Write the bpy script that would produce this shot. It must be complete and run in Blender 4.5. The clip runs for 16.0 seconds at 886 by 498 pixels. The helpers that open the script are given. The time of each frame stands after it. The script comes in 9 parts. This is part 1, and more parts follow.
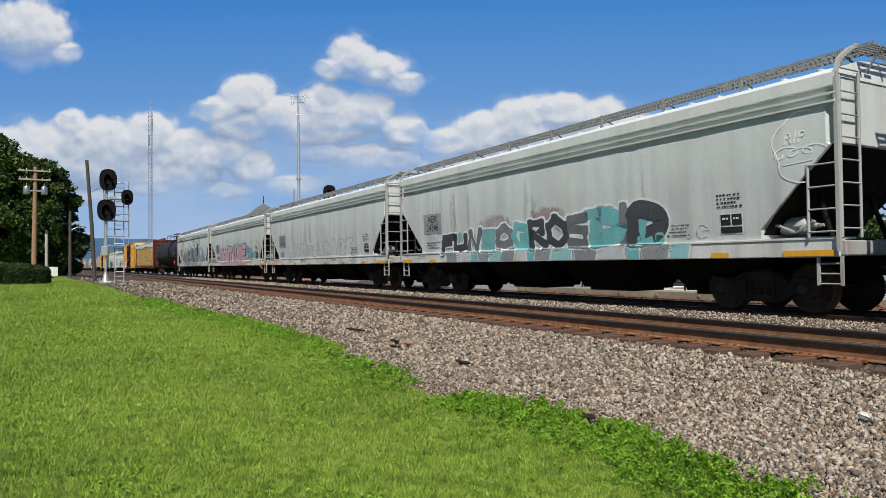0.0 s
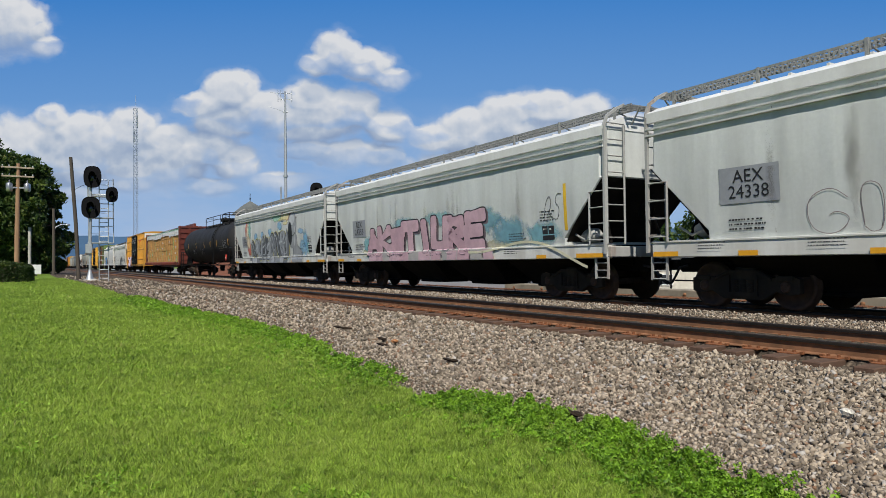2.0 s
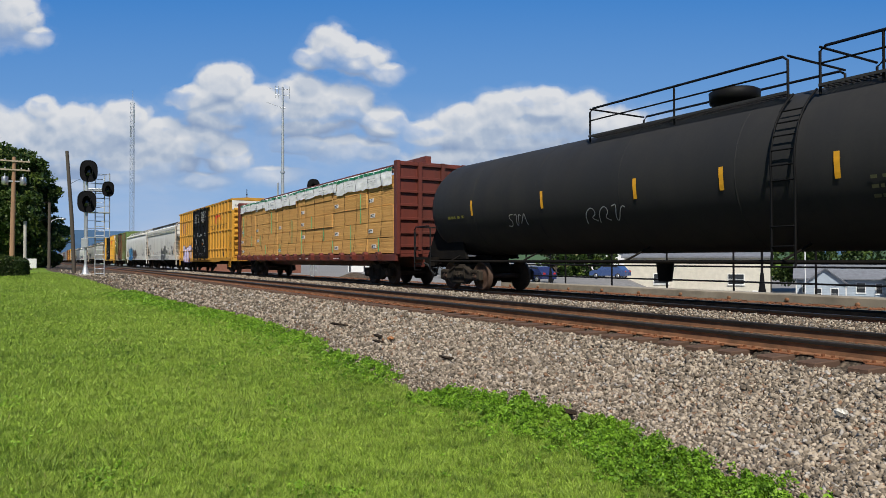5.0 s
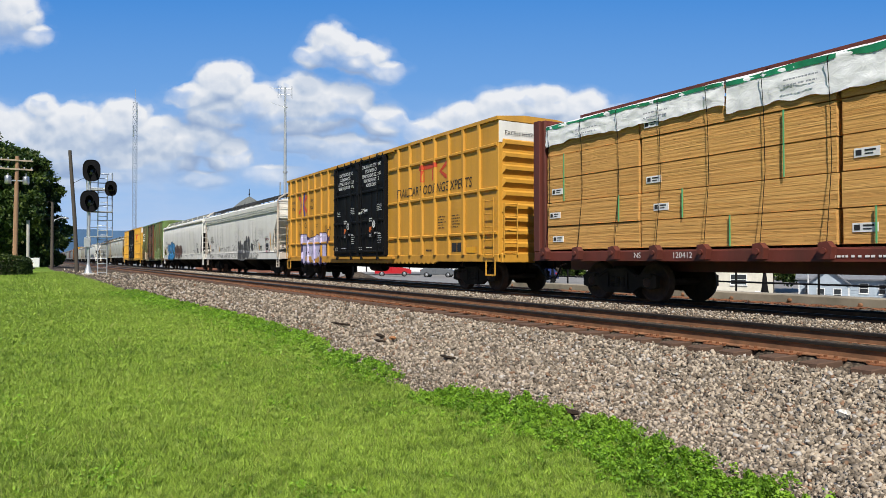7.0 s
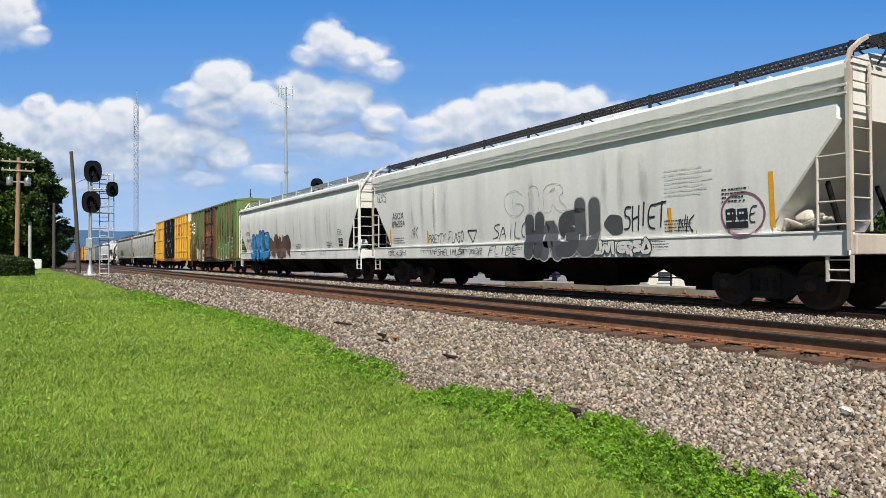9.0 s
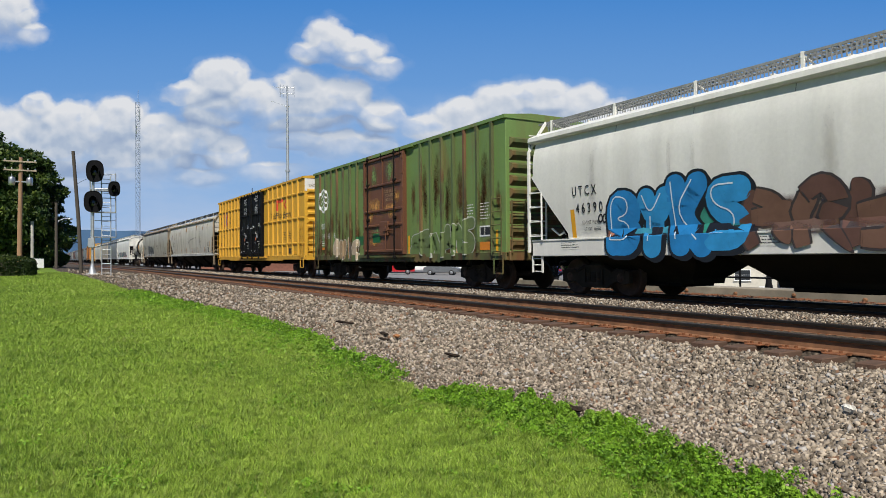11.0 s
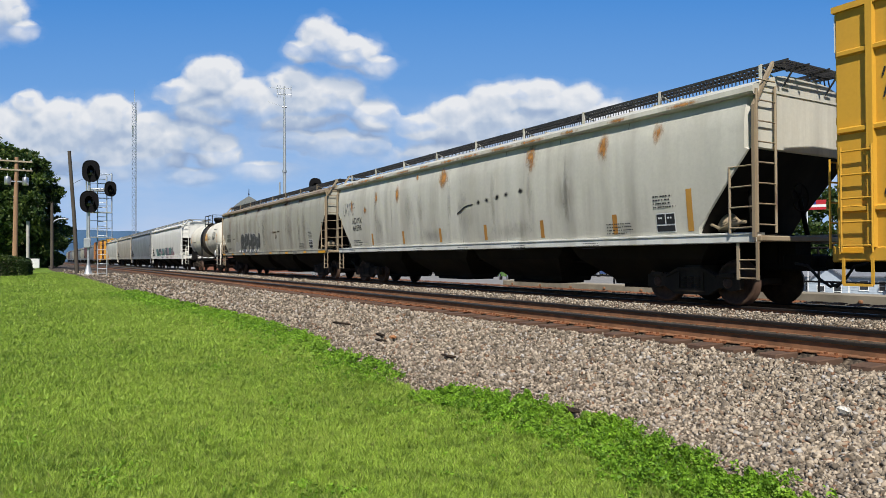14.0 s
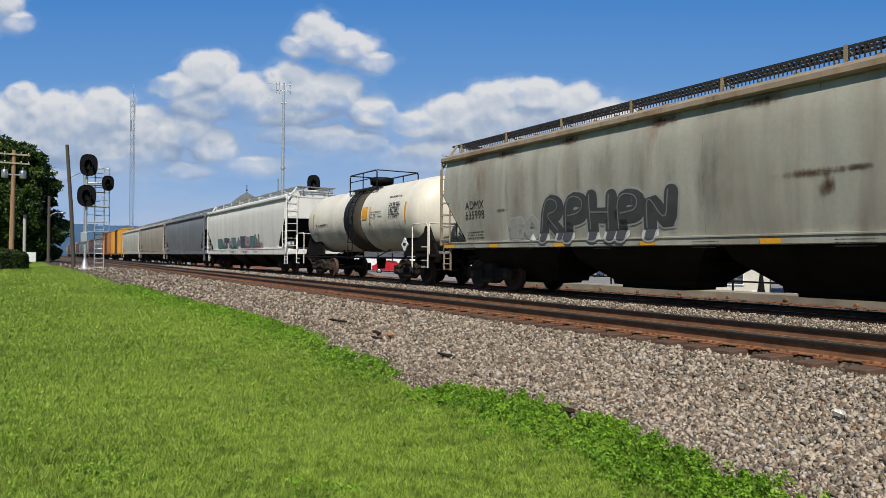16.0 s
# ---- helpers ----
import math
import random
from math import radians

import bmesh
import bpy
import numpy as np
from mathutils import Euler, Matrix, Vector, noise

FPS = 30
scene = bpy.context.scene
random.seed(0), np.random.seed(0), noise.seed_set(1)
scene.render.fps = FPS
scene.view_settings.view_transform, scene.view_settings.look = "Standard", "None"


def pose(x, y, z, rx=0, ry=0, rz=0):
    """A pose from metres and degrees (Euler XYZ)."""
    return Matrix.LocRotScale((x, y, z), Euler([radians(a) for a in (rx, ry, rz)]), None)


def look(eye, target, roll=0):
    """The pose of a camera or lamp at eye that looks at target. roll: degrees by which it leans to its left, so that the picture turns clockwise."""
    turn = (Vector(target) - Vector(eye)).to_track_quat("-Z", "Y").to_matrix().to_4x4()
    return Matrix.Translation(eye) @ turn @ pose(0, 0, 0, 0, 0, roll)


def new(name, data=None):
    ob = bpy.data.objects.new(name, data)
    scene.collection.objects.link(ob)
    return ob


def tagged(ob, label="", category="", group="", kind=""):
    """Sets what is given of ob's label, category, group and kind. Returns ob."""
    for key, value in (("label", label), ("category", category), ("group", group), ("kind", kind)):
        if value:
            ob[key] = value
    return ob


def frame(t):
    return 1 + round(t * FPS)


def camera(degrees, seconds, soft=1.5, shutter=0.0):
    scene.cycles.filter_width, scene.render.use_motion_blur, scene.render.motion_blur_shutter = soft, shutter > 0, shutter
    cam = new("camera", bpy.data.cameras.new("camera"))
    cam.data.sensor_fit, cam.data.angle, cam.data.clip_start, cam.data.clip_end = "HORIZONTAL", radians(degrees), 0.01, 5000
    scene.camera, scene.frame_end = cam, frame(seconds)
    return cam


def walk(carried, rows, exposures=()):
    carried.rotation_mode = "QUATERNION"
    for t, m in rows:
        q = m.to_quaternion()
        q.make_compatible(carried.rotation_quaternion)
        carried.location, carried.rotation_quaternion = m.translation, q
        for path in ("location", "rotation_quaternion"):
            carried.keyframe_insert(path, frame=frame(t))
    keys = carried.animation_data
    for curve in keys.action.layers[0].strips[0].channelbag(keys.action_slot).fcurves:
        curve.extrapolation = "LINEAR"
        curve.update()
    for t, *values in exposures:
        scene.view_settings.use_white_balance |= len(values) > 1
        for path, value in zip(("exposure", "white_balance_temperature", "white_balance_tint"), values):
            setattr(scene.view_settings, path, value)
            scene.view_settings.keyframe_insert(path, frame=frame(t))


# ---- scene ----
# z = 0 is the top of the rails; the tracks run along x, the train goes towards +x.
EYE = Vector((0.0, 0.0, 0.99))
SPEED = 15.17
CLIP = 16.0

cam = camera(66, CLIP, soft=0.2, shutter=0.0)


def aim(heading, pitch, roll):
    h, p = radians(heading), radians(pitch)
    d = Vector((-math.cos(h) * math.cos(p), math.sin(h) * math.cos(p), math.sin(p)))
    return look(EYE, EYE + d * 10, roll)


# seconds, heading from the track's far end, upward tilt, roll
WALK = [
    (0, 29.623, 1.249, -0.655), (0.5, 30.153, 1.188, -0.819), (1, 30.352, 1.121, -0.767), (1.5, 30.495, 1.104, -0.782),
    (2, 30.670, 1.067, -0.623), (2.5, 30.755, 0.984, -0.453), (3, 30.833, 0.928, -0.357), (3.5, 30.972, 0.942, -0.120),
    (4, 31.079, 0.852, -0.032), (6.5, 30.655, 0.854, -0.251), (7, 30.770, 0.837, -0.045), (7.5, 30.778, 0.849, 0.001),
    (8, 30.666, 0.898, -0.103), (8.5, 30.672, 0.829, -0.233), (9, 30.649, 0.754, -0.344), (11.5, 30.486, 0.616, -0.469),
    (12, 30.619, 0.505, -0.256), (12.5, 30.655, 0.538, -0.047), (13, 30.644, 0.639, -0.122), (13.5, 30.691, 0.712, -0.123),
    (14, 30.778, 0.745, -0.314), (14.5, 30.775, 0.712, 0.000), (15, 30.731, 0.671, 0.324), (15.5, 30.802, 0.614, 0.345),
    (16, 30.986, 0.616, 0.374)]
walk(cam, [(t, aim(a, b, c)) for t, a, b, c in WALK], exposures=[(0, 0.05), (2.0, 0.0), (4.2, -0.05), (6.5, 0.27), (9.2, 0.30), (11.4, 0.07), (12.5, 0.22), (14.0, 0.22), (CLIP, 0.0)])

# ---- world and sun ----
SUN_DIR = Vector((1.0, -0.65, 1.40)).normalized()
world = bpy.data.worlds.new("world")
scene.world = world
world.use_nodes = True
wn = world.node_tree
sky = wn.nodes.new("ShaderNodeTexSky")
sky.sky_type = "NISHITA"
sky.sun_disc = False
sky.sun_elevation = math.asin(SUN_DIR.z)
sky.sun_rotation = math.atan2(SUN_DIR.x, SUN_DIR.y)
sky.air_density, sky.dust_density, sky.ozone_density = 1.0, 0.2, 3.5
tint = wn.nodes.new("ShaderNodeMix")
tint.data_type, tint.blend_type = "RGBA", "MULTIPLY"
tint.inputs[0].default_value = 1.0
tint.inputs[7].default_value = (0.80, 1.0, 1.30, 1.0)
wn.links.new(sky.outputs[0], tint.inputs[6])
wn.links.new(tint.outputs[2], wn.nodes["Background"].inputs[0])
wn.nodes["Background"].inputs[1].default_value = 0.044
sun = new("sun", bpy.data.lights.new("sun", "SUN"))
sun.data.energy, sun.data.angle, sun.data.color = 5.0, radians(0.53), (1.0, 0.955, 0.88)
sun.matrix_world = look(SUN_DIR * 100, (0, 0, 0))


# ---- materials ----
class Nodes:
    """A short way to write node trees."""

    def __init__(self, name):
        self.mat = bpy.data.materials.new(name)
        self.mat.use_nodes = True
        self.t = self.mat.node_tree
        self.bsdf = self.t.nodes["Principled BSDF"]
        self.out = self.t.nodes["Material Output"]
        self.coord = self.t.nodes.new("ShaderNodeTexCoord").outputs["Object"]

    def link(self, a, b):
        self.t.links.new(a, b)

    def put(self, socket, value):
        if isinstance(value, (int, float)):
            socket.default_value = value
        elif isinstance(value, (tuple, list)):
            socket.default_value = (*value, 1.0) if len(value) == 3 and socket.type == "RGBA" else value
        else:
            self.link(value, socket)

    def mapped(self, scale, coord=None):
        n = self.t.nodes.new("ShaderNodeMapping")
        self.link(coord or self.coord, n.inputs[0])
        n.inputs[3].default_value = scale if isinstance(scale, (tuple, list)) else (scale, scale, scale)
        return n.outputs[0]

    def noise(self, scale, detail=4.0, rough=0.55, coord=None, distort=0.0):
        n = self.t.nodes.new("ShaderNodeTexNoise")
        self.link(self.mapped(scale, coord), n.inputs["Vector"])
        n.inputs["Scale"].default_value = 1.0
        n.inputs["Detail"].default_value, n.inputs["Roughness"].default_value = detail, rough
        n.inputs["Distortion"].default_value = distort
        return n.outputs[0]

    def cells(self, scale, feature="F1", out="Distance"):
        n = self.t.nodes.new("ShaderNodeTexVoronoi")
        n.feature = feature
        self.link(self.mapped(scale), n.inputs["Vector"])
        n.inputs["Scale"].default_value = 1.0
        return n.outputs[out]

    def ramp(self, fac, lo, hi, a=0.0, b=1.0):
        n = self.t.nodes.new("ShaderNodeMapRange")
        self.put(n.inputs[0], fac)
        n.inputs[1].default_value, n.inputs[2].default_value = lo, hi
        n.inputs[3].default_value, n.inputs[4].default_value = a, b
        return n.outputs[0]

    def math(self, op, a, b=0.0, c=0.0):
        n = self.t.nodes.new("ShaderNodeMath")
        n.operation = op
        self.put(n.inputs[0], a), self.put(n.inputs[1], b), self.put(n.inputs[2], c)
        return n.outputs[0]

    def mix(self, fac, a, b, mode="MIX"):
        n = self.t.nodes.new("ShaderNodeMix")
        n.data_type, n.blend_type = "RGBA", mode
        self.put(n.inputs[0], fac), self.put(n.inputs[6], a), self.put(n.inputs[7], b)
        return n.outputs[2]

    def axis(self, i, coord=None):
        n = self.t.nodes.new("ShaderNodeSeparateXYZ")
        self.link(coord or self.coord, n.inputs[0])
        return n.outputs[i]

    def random(self):
        return self.t.nodes.new("ShaderNodeObjectInfo").outputs["Random"]

    def island(self):
        return self.t.nodes.new("ShaderNodeNewGeometry").outputs["Random Per Island"]

    def bump(self, height, strength, distance):
        n = self.t.nodes.new("ShaderNodeBump")
        n.inputs["Strength"].default_value, n.inputs["Distance"].default_value = strength, distance
        self.link(height, n.inputs["Height"])
        self.link(n.outputs[0], self.bsdf.inputs["Normal"])

    def done(self, colour, rough=0.6, metal=0.0, spec=0.4):
        self.put(self.bsdf.inputs["Base Color"], colour)
        self.put(self.bsdf.inputs["Roughness"], rough)
        self.put(self.bsdf.inputs["Metallic"], metal)
        self.bsdf.inputs["Specular IOR Level"].default_value = spec
        return self.mat


def mul(c, k):
    return tuple(min(1.0, x * k) for x in c)


def paint(name, colour, dirt=(0.10, 0.085, 0.065), amount=0.5, rust=0.0, rough=0.5, dents=0.4, rust_colour=(0.085, 0.035, 0.016), spec=0.4):
    """Weathered railcar paint: runs down the sheet, grime, patches of rust, soft dents."""
    n = Nodes(name)
    runs = n.noise((1.6, 1.6, 0.12), 6.0, 0.6)
    patch = n.noise(0.45, 5.0, 0.6)
    fine = n.noise(14.0, 5.0, 0.65)
    f = n.math("MULTIPLY", n.ramp(runs, 0.40, 0.66), n.ramp(patch, 0.3, 0.7, 0.25, 1.0))
    col = n.mix(n.math("MULTIPLY", f, amount), colour, dirt)
    col = n.mix(n.ramp(fine, 0.35, 0.75, 0.0, 0.16 + 0.2 * amount), col, mul(colour, 0.62))
    if rust > 0:
        spots = n.noise((1.5, 1.5, 0.36), 9.0, 0.68)
        col = n.mix(n.ramp(spots, 0.66 - 0.32 * rust, 0.76 - 0.30 * rust), col, rust_colour)
        halo = n.noise((1.1, 1.1, 0.22), 7.0, 0.62)
        col = n.mix(n.ramp(halo, 0.62 - 0.3 * rust, 0.74 - 0.3 * rust, 0.0, 0.6), col, (0.19, 0.085, 0.035))
    n.bump(n.math("ADD", n.noise((0.9, 0.9, 0.25), 2.0), n.math("MULTIPLY", fine, 0.03)), dents, 0.11)
    return n.done(col, n.ramp(patch, 0.3, 0.7, rough - 0.1, rough + 0.15), spec=spec)


def plain(name, colour, rough=0.6, metal=0.0, var=0.25, scale=9.0, bump=0.15, spec=0.4):
    n = Nodes(name)
    a, b = n.noise(scale, 5.0, 0.6), n.noise(scale * 0.13, 3.0)
    col = n.mix(n.ramp(a, 0.3, 0.7), mul(colour, 1 - var), mul(colour, 1 + var))
    col = n.mix(n.ramp(b, 0.35, 0.7, 0.0, 0.5), col, mul(colour, 1 - 1.3 * var))
    if bump:
        n.bump(a, bump, 0.01)
    return n.done(col, rough, metal, spec)


GREY_PAINT = paint("grey paint", (0.62, 0.645, 0.615), dirt=(0.20, 0.19, 0.165), amount=0.42, dents=0.55, rough=0.42)
SILL_PAINT = paint("pale grey paint", (0.66, 0.665, 0.62), dirt=(0.22, 0.17, 0.11), amount=0.5)
WHITE_FITTING = paint("rust-stained off-white fitting paint", (0.58, 0.52, 0.44), dirt=(0.22, 0.13, 0.07), amount=0.8, rust=0.12, dents=0.1)
FITTING = paint("worn grey fitting paint", (0.40, 0.405, 0.385), dirt=(0.14, 0.10, 0.07), amount=0.6, rust=0.1, dents=0.1)
ROOF_PAINT = paint("light grey roof paint", (0.74, 0.745, 0.72), dirt=(0.30, 0.27, 0.22), amount=0.35)
WHITE_PAINT = paint("off-white paint", (0.76, 0.745, 0.685), dirt=(0.28, 0.25, 0.20), amount=0.32, dents=0.45)
DULL_PAINT = paint("dull grey paint", (0.41, 0.395, 0.325), dirt=(0.16, 0.12, 0.085), amount=0.75, rust=0.03, dents=0.6)
BEIGE_PAINT = paint("beige grey paint", (0.57, 0.55, 0.475), dirt=(0.20, 0.17, 0.125), amount=0.6, dents=0.55)
DARKGREY_PAINT = paint("dark grey paint", (0.19, 0.20, 0.21), amount=0.4)
RUSTY_TAN = paint("rusty tan paint", (0.34, 0.27, 0.18), dirt=(0.13, 0.075, 0.035), amount=0.8, rust=0.2)
TAN_PAINT = paint("tan paint", (0.42, 0.37, 0.29), dirt=(0.15, 0.11, 0.07), amount=0.6, rust=0.08)
YELLOW_PAINT = paint("yellow boxcar paint", (0.58, 0.29, 0.035), dirt=(0.16, 0.085, 0.03), amount=0.4, dents=0.3)
BRIGHT_YELLOW = paint("bright yellow boxcar paint", (0.63, 0.345, 0.035), dirt=(0.24, 0.13, 0.04), amount=0.3, dents=0.3)
GREEN_PAINT = paint("green boxcar paint", (0.15, 0.245, 0.068), dirt=(0.15, 0.10, 0.045), amount=0.7, rust=0.16, dents=0.4)
GREEN_RUST = paint("rust-worn green paint", (0.085, 0.125, 0.040), dirt=(0.075, 0.040, 0.018), amount=0.9, rust=0.42, dents=0.3, rust_colour=(0.065, 0.032, 0.016))
RUST_DOOR = paint("rusted door paint", (0.150, 0.060, 0.029), dirt=(0.05, 0.024, 0.013), amount=0.7, rust=0.2)
BLACK_PAINT = paint("black paint", (0.0065, 0.0065, 0.007), dirt=(0.020, 0.018, 0.015), amount=0.3, dents=0.2, rough=0.55, spec=0.12)
TANK_BLACK = paint("black tank paint", (0.024, 0.024, 0.025), dirt=(0.045, 0.042, 0.036), amount=0.5, dents=0.15, rough=0.68, spec=0.2)
TANK_WHITE = paint("white tank paint", (0.73, 0.685, 0.57), dirt=(0.2, 0.15, 0.1), amount=0.35, dents=0.15)
TANK_BAND = paint("dark brown tank band", (0.055, 0.046, 0.037), dirt=(0.11, 0.085, 0.06), amount=0.6, dents=0.1, rough=0.7, spec=0.2)
OXIDE_RED = paint("red oxide paint", (0.145, 0.034, 0.023), dirt=(0.035, 0.022, 0.016), amount=0.85, dents=0.2)
# grime coloured darker than its own tone, to deepen the shade below the cars
UNDER = paint("underframe grime with shade", (0.0075, 0.0065, 0.0055), dirt=(0.019, 0.014, 0.010), amount=0.7, rough=0.8, spec=0.12)
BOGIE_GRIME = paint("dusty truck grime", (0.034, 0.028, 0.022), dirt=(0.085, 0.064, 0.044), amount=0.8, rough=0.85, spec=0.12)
HOPPER_UNDER = paint("hopper chute grime with shade", (0.007, 0.006, 0.005), dirt=(0.015, 0.011, 0.007), amount=0.7, rough=0.8, spec=0.12)
BROWN_UNDER = paint("brown hopper chute grime with shade", (0.019, 0.015, 0.009), dirt=(0.008, 0.006, 0.004), amount=0.8, rough=0.85, spec=0.15)
WHEEL_RUST = plain("rusty wheel steel", (0.085, 0.049, 0.032), 0.75, 0.2, 0.35)
REFLECT = plain("yellow reflective strip", (0.75, 0.36, 0.02), 0.4, 0.0, 0.1)
WHITE_MARK = plain("white stencil paint", (0.72, 0.72, 0.70), 0.6, 0.0, 0.12)
BLACK_MARK = plain("black stencil paint", (0.02, 0.02, 0.022), 0.6, 0.0, 0.2)
GREY_PATCH = plain("grey number patch", (0.30, 0.315, 0.335), 0.55, 0.0, 0.1)
GRATING = plain("galvanised grating", (0.24, 0.245, 0.235), 0.6, 0.1, 0.2)
DARK_GRATING = plain("dark grating", (0.045, 0.043, 0.042), 0.6, 0.3, 0.3)
RAIL_WEB = plain("rusty rail web", (0.235, 0.112, 0.054), 0.85, 0.0, 0.35, 6.0)
# dark base colour stands in for the head reflecting the train's underside
RAIL_HEAD = plain("rail head steel with painted reflection", (0.030, 0.024, 0.020), 0.45, 0.3, 0.2, 2.0, 0.0)
PLATE_RUST = plain("rusty tie plate", (0.21, 0.078, 0.030), 0.9, 0.0, 0.35, 12.0)
GALV = plain("galvanised steel", (0.50, 0.52, 0.53), 0.45, 0.6, 0.15)
SIGNAL_BLACK = plain("matt black signal paint", (0.007, 0.007, 0.008), 0.9, 0.0, 0.2, 9.0, 0.1, 0.15)
CONCRETE = plain("pale concrete", (0.42, 0.40, 0.36), 0.9, 0.0, 0.2, 3.0)


def stain(name, colour, strength=0.9):
    """Rust or soot that fades out unevenly towards the rim of its patch."""
    n = Nodes(name)
    g = n.t.nodes.new("ShaderNodeTexCoord").outputs["Generated"]
    dx = n.math("POWER", n.math("SUBTRACT", n.axis(0, g), 0.5), 2.0)
    dz = n.math("POWER", n.math("SUBTRACT", n.axis(2, g), 0.5), 2.0)
    rim = n.ramp(n.math("SQRT", n.math("ADD", dx, dz)), 0.0, 0.5, 1.0, 0.0)
    spots = n.noise((6.0, 6.0, 2.0), 8.0, 0.7)
    f = n.math("MULTIPLY", n.ramp(n.math("ADD", n.math("MULTIPLY", rim, 0.55), n.math("MULTIPLY", spots, 1.1)), 0.66, 1.05, 0.0, strength), n.ramp(rim, 0.0, 0.25))
    n.done(n.mix(n.ramp(n.noise(9.0, 5.0), 0.35, 0.7), mul(colour, 0.6), mul(colour, 1.3)), 0.85, spec=0.2)
    tr = n.t.nodes.new("ShaderNodeBsdfTransparent")
    mixer = n.t.nodes.new("ShaderNodeMixShader")
    n.link(f, mixer.inputs[0]), n.link(tr.outputs[0], mixer.inputs[1]), n.link(n.bsdf.outputs[0], mixer.inputs[2])
    n.link(mixer.outputs[0], n.out.inputs[0])
    return n.mat


RUST_STAIN = stain("orange rust stain", (0.46, 0.21, 0.055))
SOOT_STAIN = stain("brown grime stain", (0.15, 0.12, 0.09), 0.18)
DARK_STAIN = stain("black scuff stain", (0.02, 0.02, 0.02), 0.95)
SCRAPE_STAIN = stain("orange scraped rust", (0.62, 0.31, 0.10))
FLAKE_STAIN = stain("flaking green paint", (0.20, 0.29, 0.11))
DEEP_RUST = stain("dark rust run", (0.10, 0.045, 0.018), 0.8)
HAZES = {}


def haze(colour):
    """Soft sprayed mist of one colour."""
    if colour not in HAZES:
        n = Nodes("spray mist %d" % len(HAZES))
        g = n.t.nodes.new("ShaderNodeTexCoord").outputs["Generated"]
        dx = n.math("POWER", n.math("SUBTRACT", n.axis(0, g), 0.5), 2.0)
        dz = n.math("POWER", n.math("SUBTRACT", n.axis(2, g), 0.5), 2.0)
        rim = n.ramp(n.math("SQRT", n.math("ADD", dx, dz)), 0.05, 0.5, 1.0, 0.0)
        f = n.ramp(n.math("ADD", n.math("MULTIPLY", rim, 0.8), n.math("MULTIPLY", n.noise(2.6, 4.0, 0.55), 0.9)), 0.62, 1.0, 0.0, 0.85)
        f = n.math("MULTIPLY", f, n.ramp(rim, 0.0, 0.3))
        n.done(n.mix(n.ramp(n.noise(5.0, 4.0), 0.35, 0.7), mul(colour, 0.85), mul(colour, 1.15)), 0.6)
        mixer = n.t.nodes.new("ShaderNodeMixShader")
        n.link(f, mixer.inputs[0]), n.link(n.t.nodes.new("ShaderNodeBsdfTransparent").outputs[0], mixer.inputs[1]), n.link(n.bsdf.outputs[0], mixer.inputs[2])
        n.link(mixer.outputs[0], n.out.inputs[0])
        HAZES[colour] = n.mat
    return HAZES[colour]


SEAM = plain("grimy weld seam", (0.22, 0.20, 0.17), 0.8, 0.0, 0.3)


def wood(name, colour, grain=(1.2, 14, 14), var=0.35):
    n = Nodes(name)
    g, b = n.noise(grain, 6.0, 0.6), n.noise(0.8, 3.0)
    col = n.mix(n.ramp(g, 0.3, 0.7), mul(colour, 1 - var), mul(colour, 1 + var))
    col = n.mix(n.math("MULTIPLY", n.random(), 0.35), col, mul(colour, 0.6))
    col = n.mix(n.ramp(b, 0.4, 0.75, 0, 0.4), col, mul(colour, 0.7))
    n.bump(g, 0.3, 0.01)
    return n.done(col, 0.85)


POLE_WOOD = wood("pole wood", (0.34, 0.20, 0.115), (14, 14, 0.7))
PALE_WOOD = wood("sun-bleached crossarm wood", (0.42, 0.34, 0.25), (1.2, 14, 14))
GREY_WOOD = wood("weathered pole wood", (0.085, 0.07, 0.055), (14, 14, 0.7))
TIE_WOOD = wood("creosoted tie wood", (0.115, 0.066, 0.042), (14, 1.2, 14))


def lumber_material():
    n = Nodes("sawn lumber ends and faces")
    boards = n.noise((0.22, 3.0, 24.0), 4.0, 0.7)
    rows = n.noise((0.05, 1.0, 34.0), 2.0, 0.5)
    fine = n.noise((2.5, 40, 60.0), 5.0, 0.65)
    col = n.mix(n.ramp(boards, 0.32, 0.68), (0.50, 0.245, 0.060), (0.84, 0.50, 0.165))
    col = n.mix(n.ramp(rows, 0.40, 0.62, 0, 0.5), col, (0.66, 0.35, 0.10))
    col = n.mix(n.ramp(fine, 0.38, 0.75, 0, 0.55), col, (0.36, 0.165, 0.042))
    col = n.mix(n.ramp(boards, 0.66, 0.74, 0, 0.75), col, (0.16, 0.07, 0.02))
    col = n.mix(n.math("MULTIPLY", n.random(), 0.3), col, (0.52, 0.27, 0.075))
    n.bump(n.math("ADD", boards, n.math("MULTIPLY", fine, 0.6)), 0.6, 0.03)
    return n.done(col, 0.85)


LUMBER = lumber_material()


def wrap_material():
    n = Nodes("wrinkled white plastic wrap")
    w = n.noise((3.0, 3, 5.0), 5.0, 0.6, distort=1.5)
    n.bump(w, 0.45, 0.03)
    return n.done(n.mix(n.ramp(w, 0.35, 0.6), (0.74, 0.74, 0.73), (0.86, 0.86, 0.85)), 0.5)


WRAP = wrap_material()
STRAP_GREEN = plain("green plastic strap", (0.10, 0.38, 0.16), 0.5, 0.0, 0.1)
WRAP_GREEN = plain("green printed wrap", (0.02, 0.23, 0.10), 0.4, 0.0, 0.25, 5.0, 0.6)


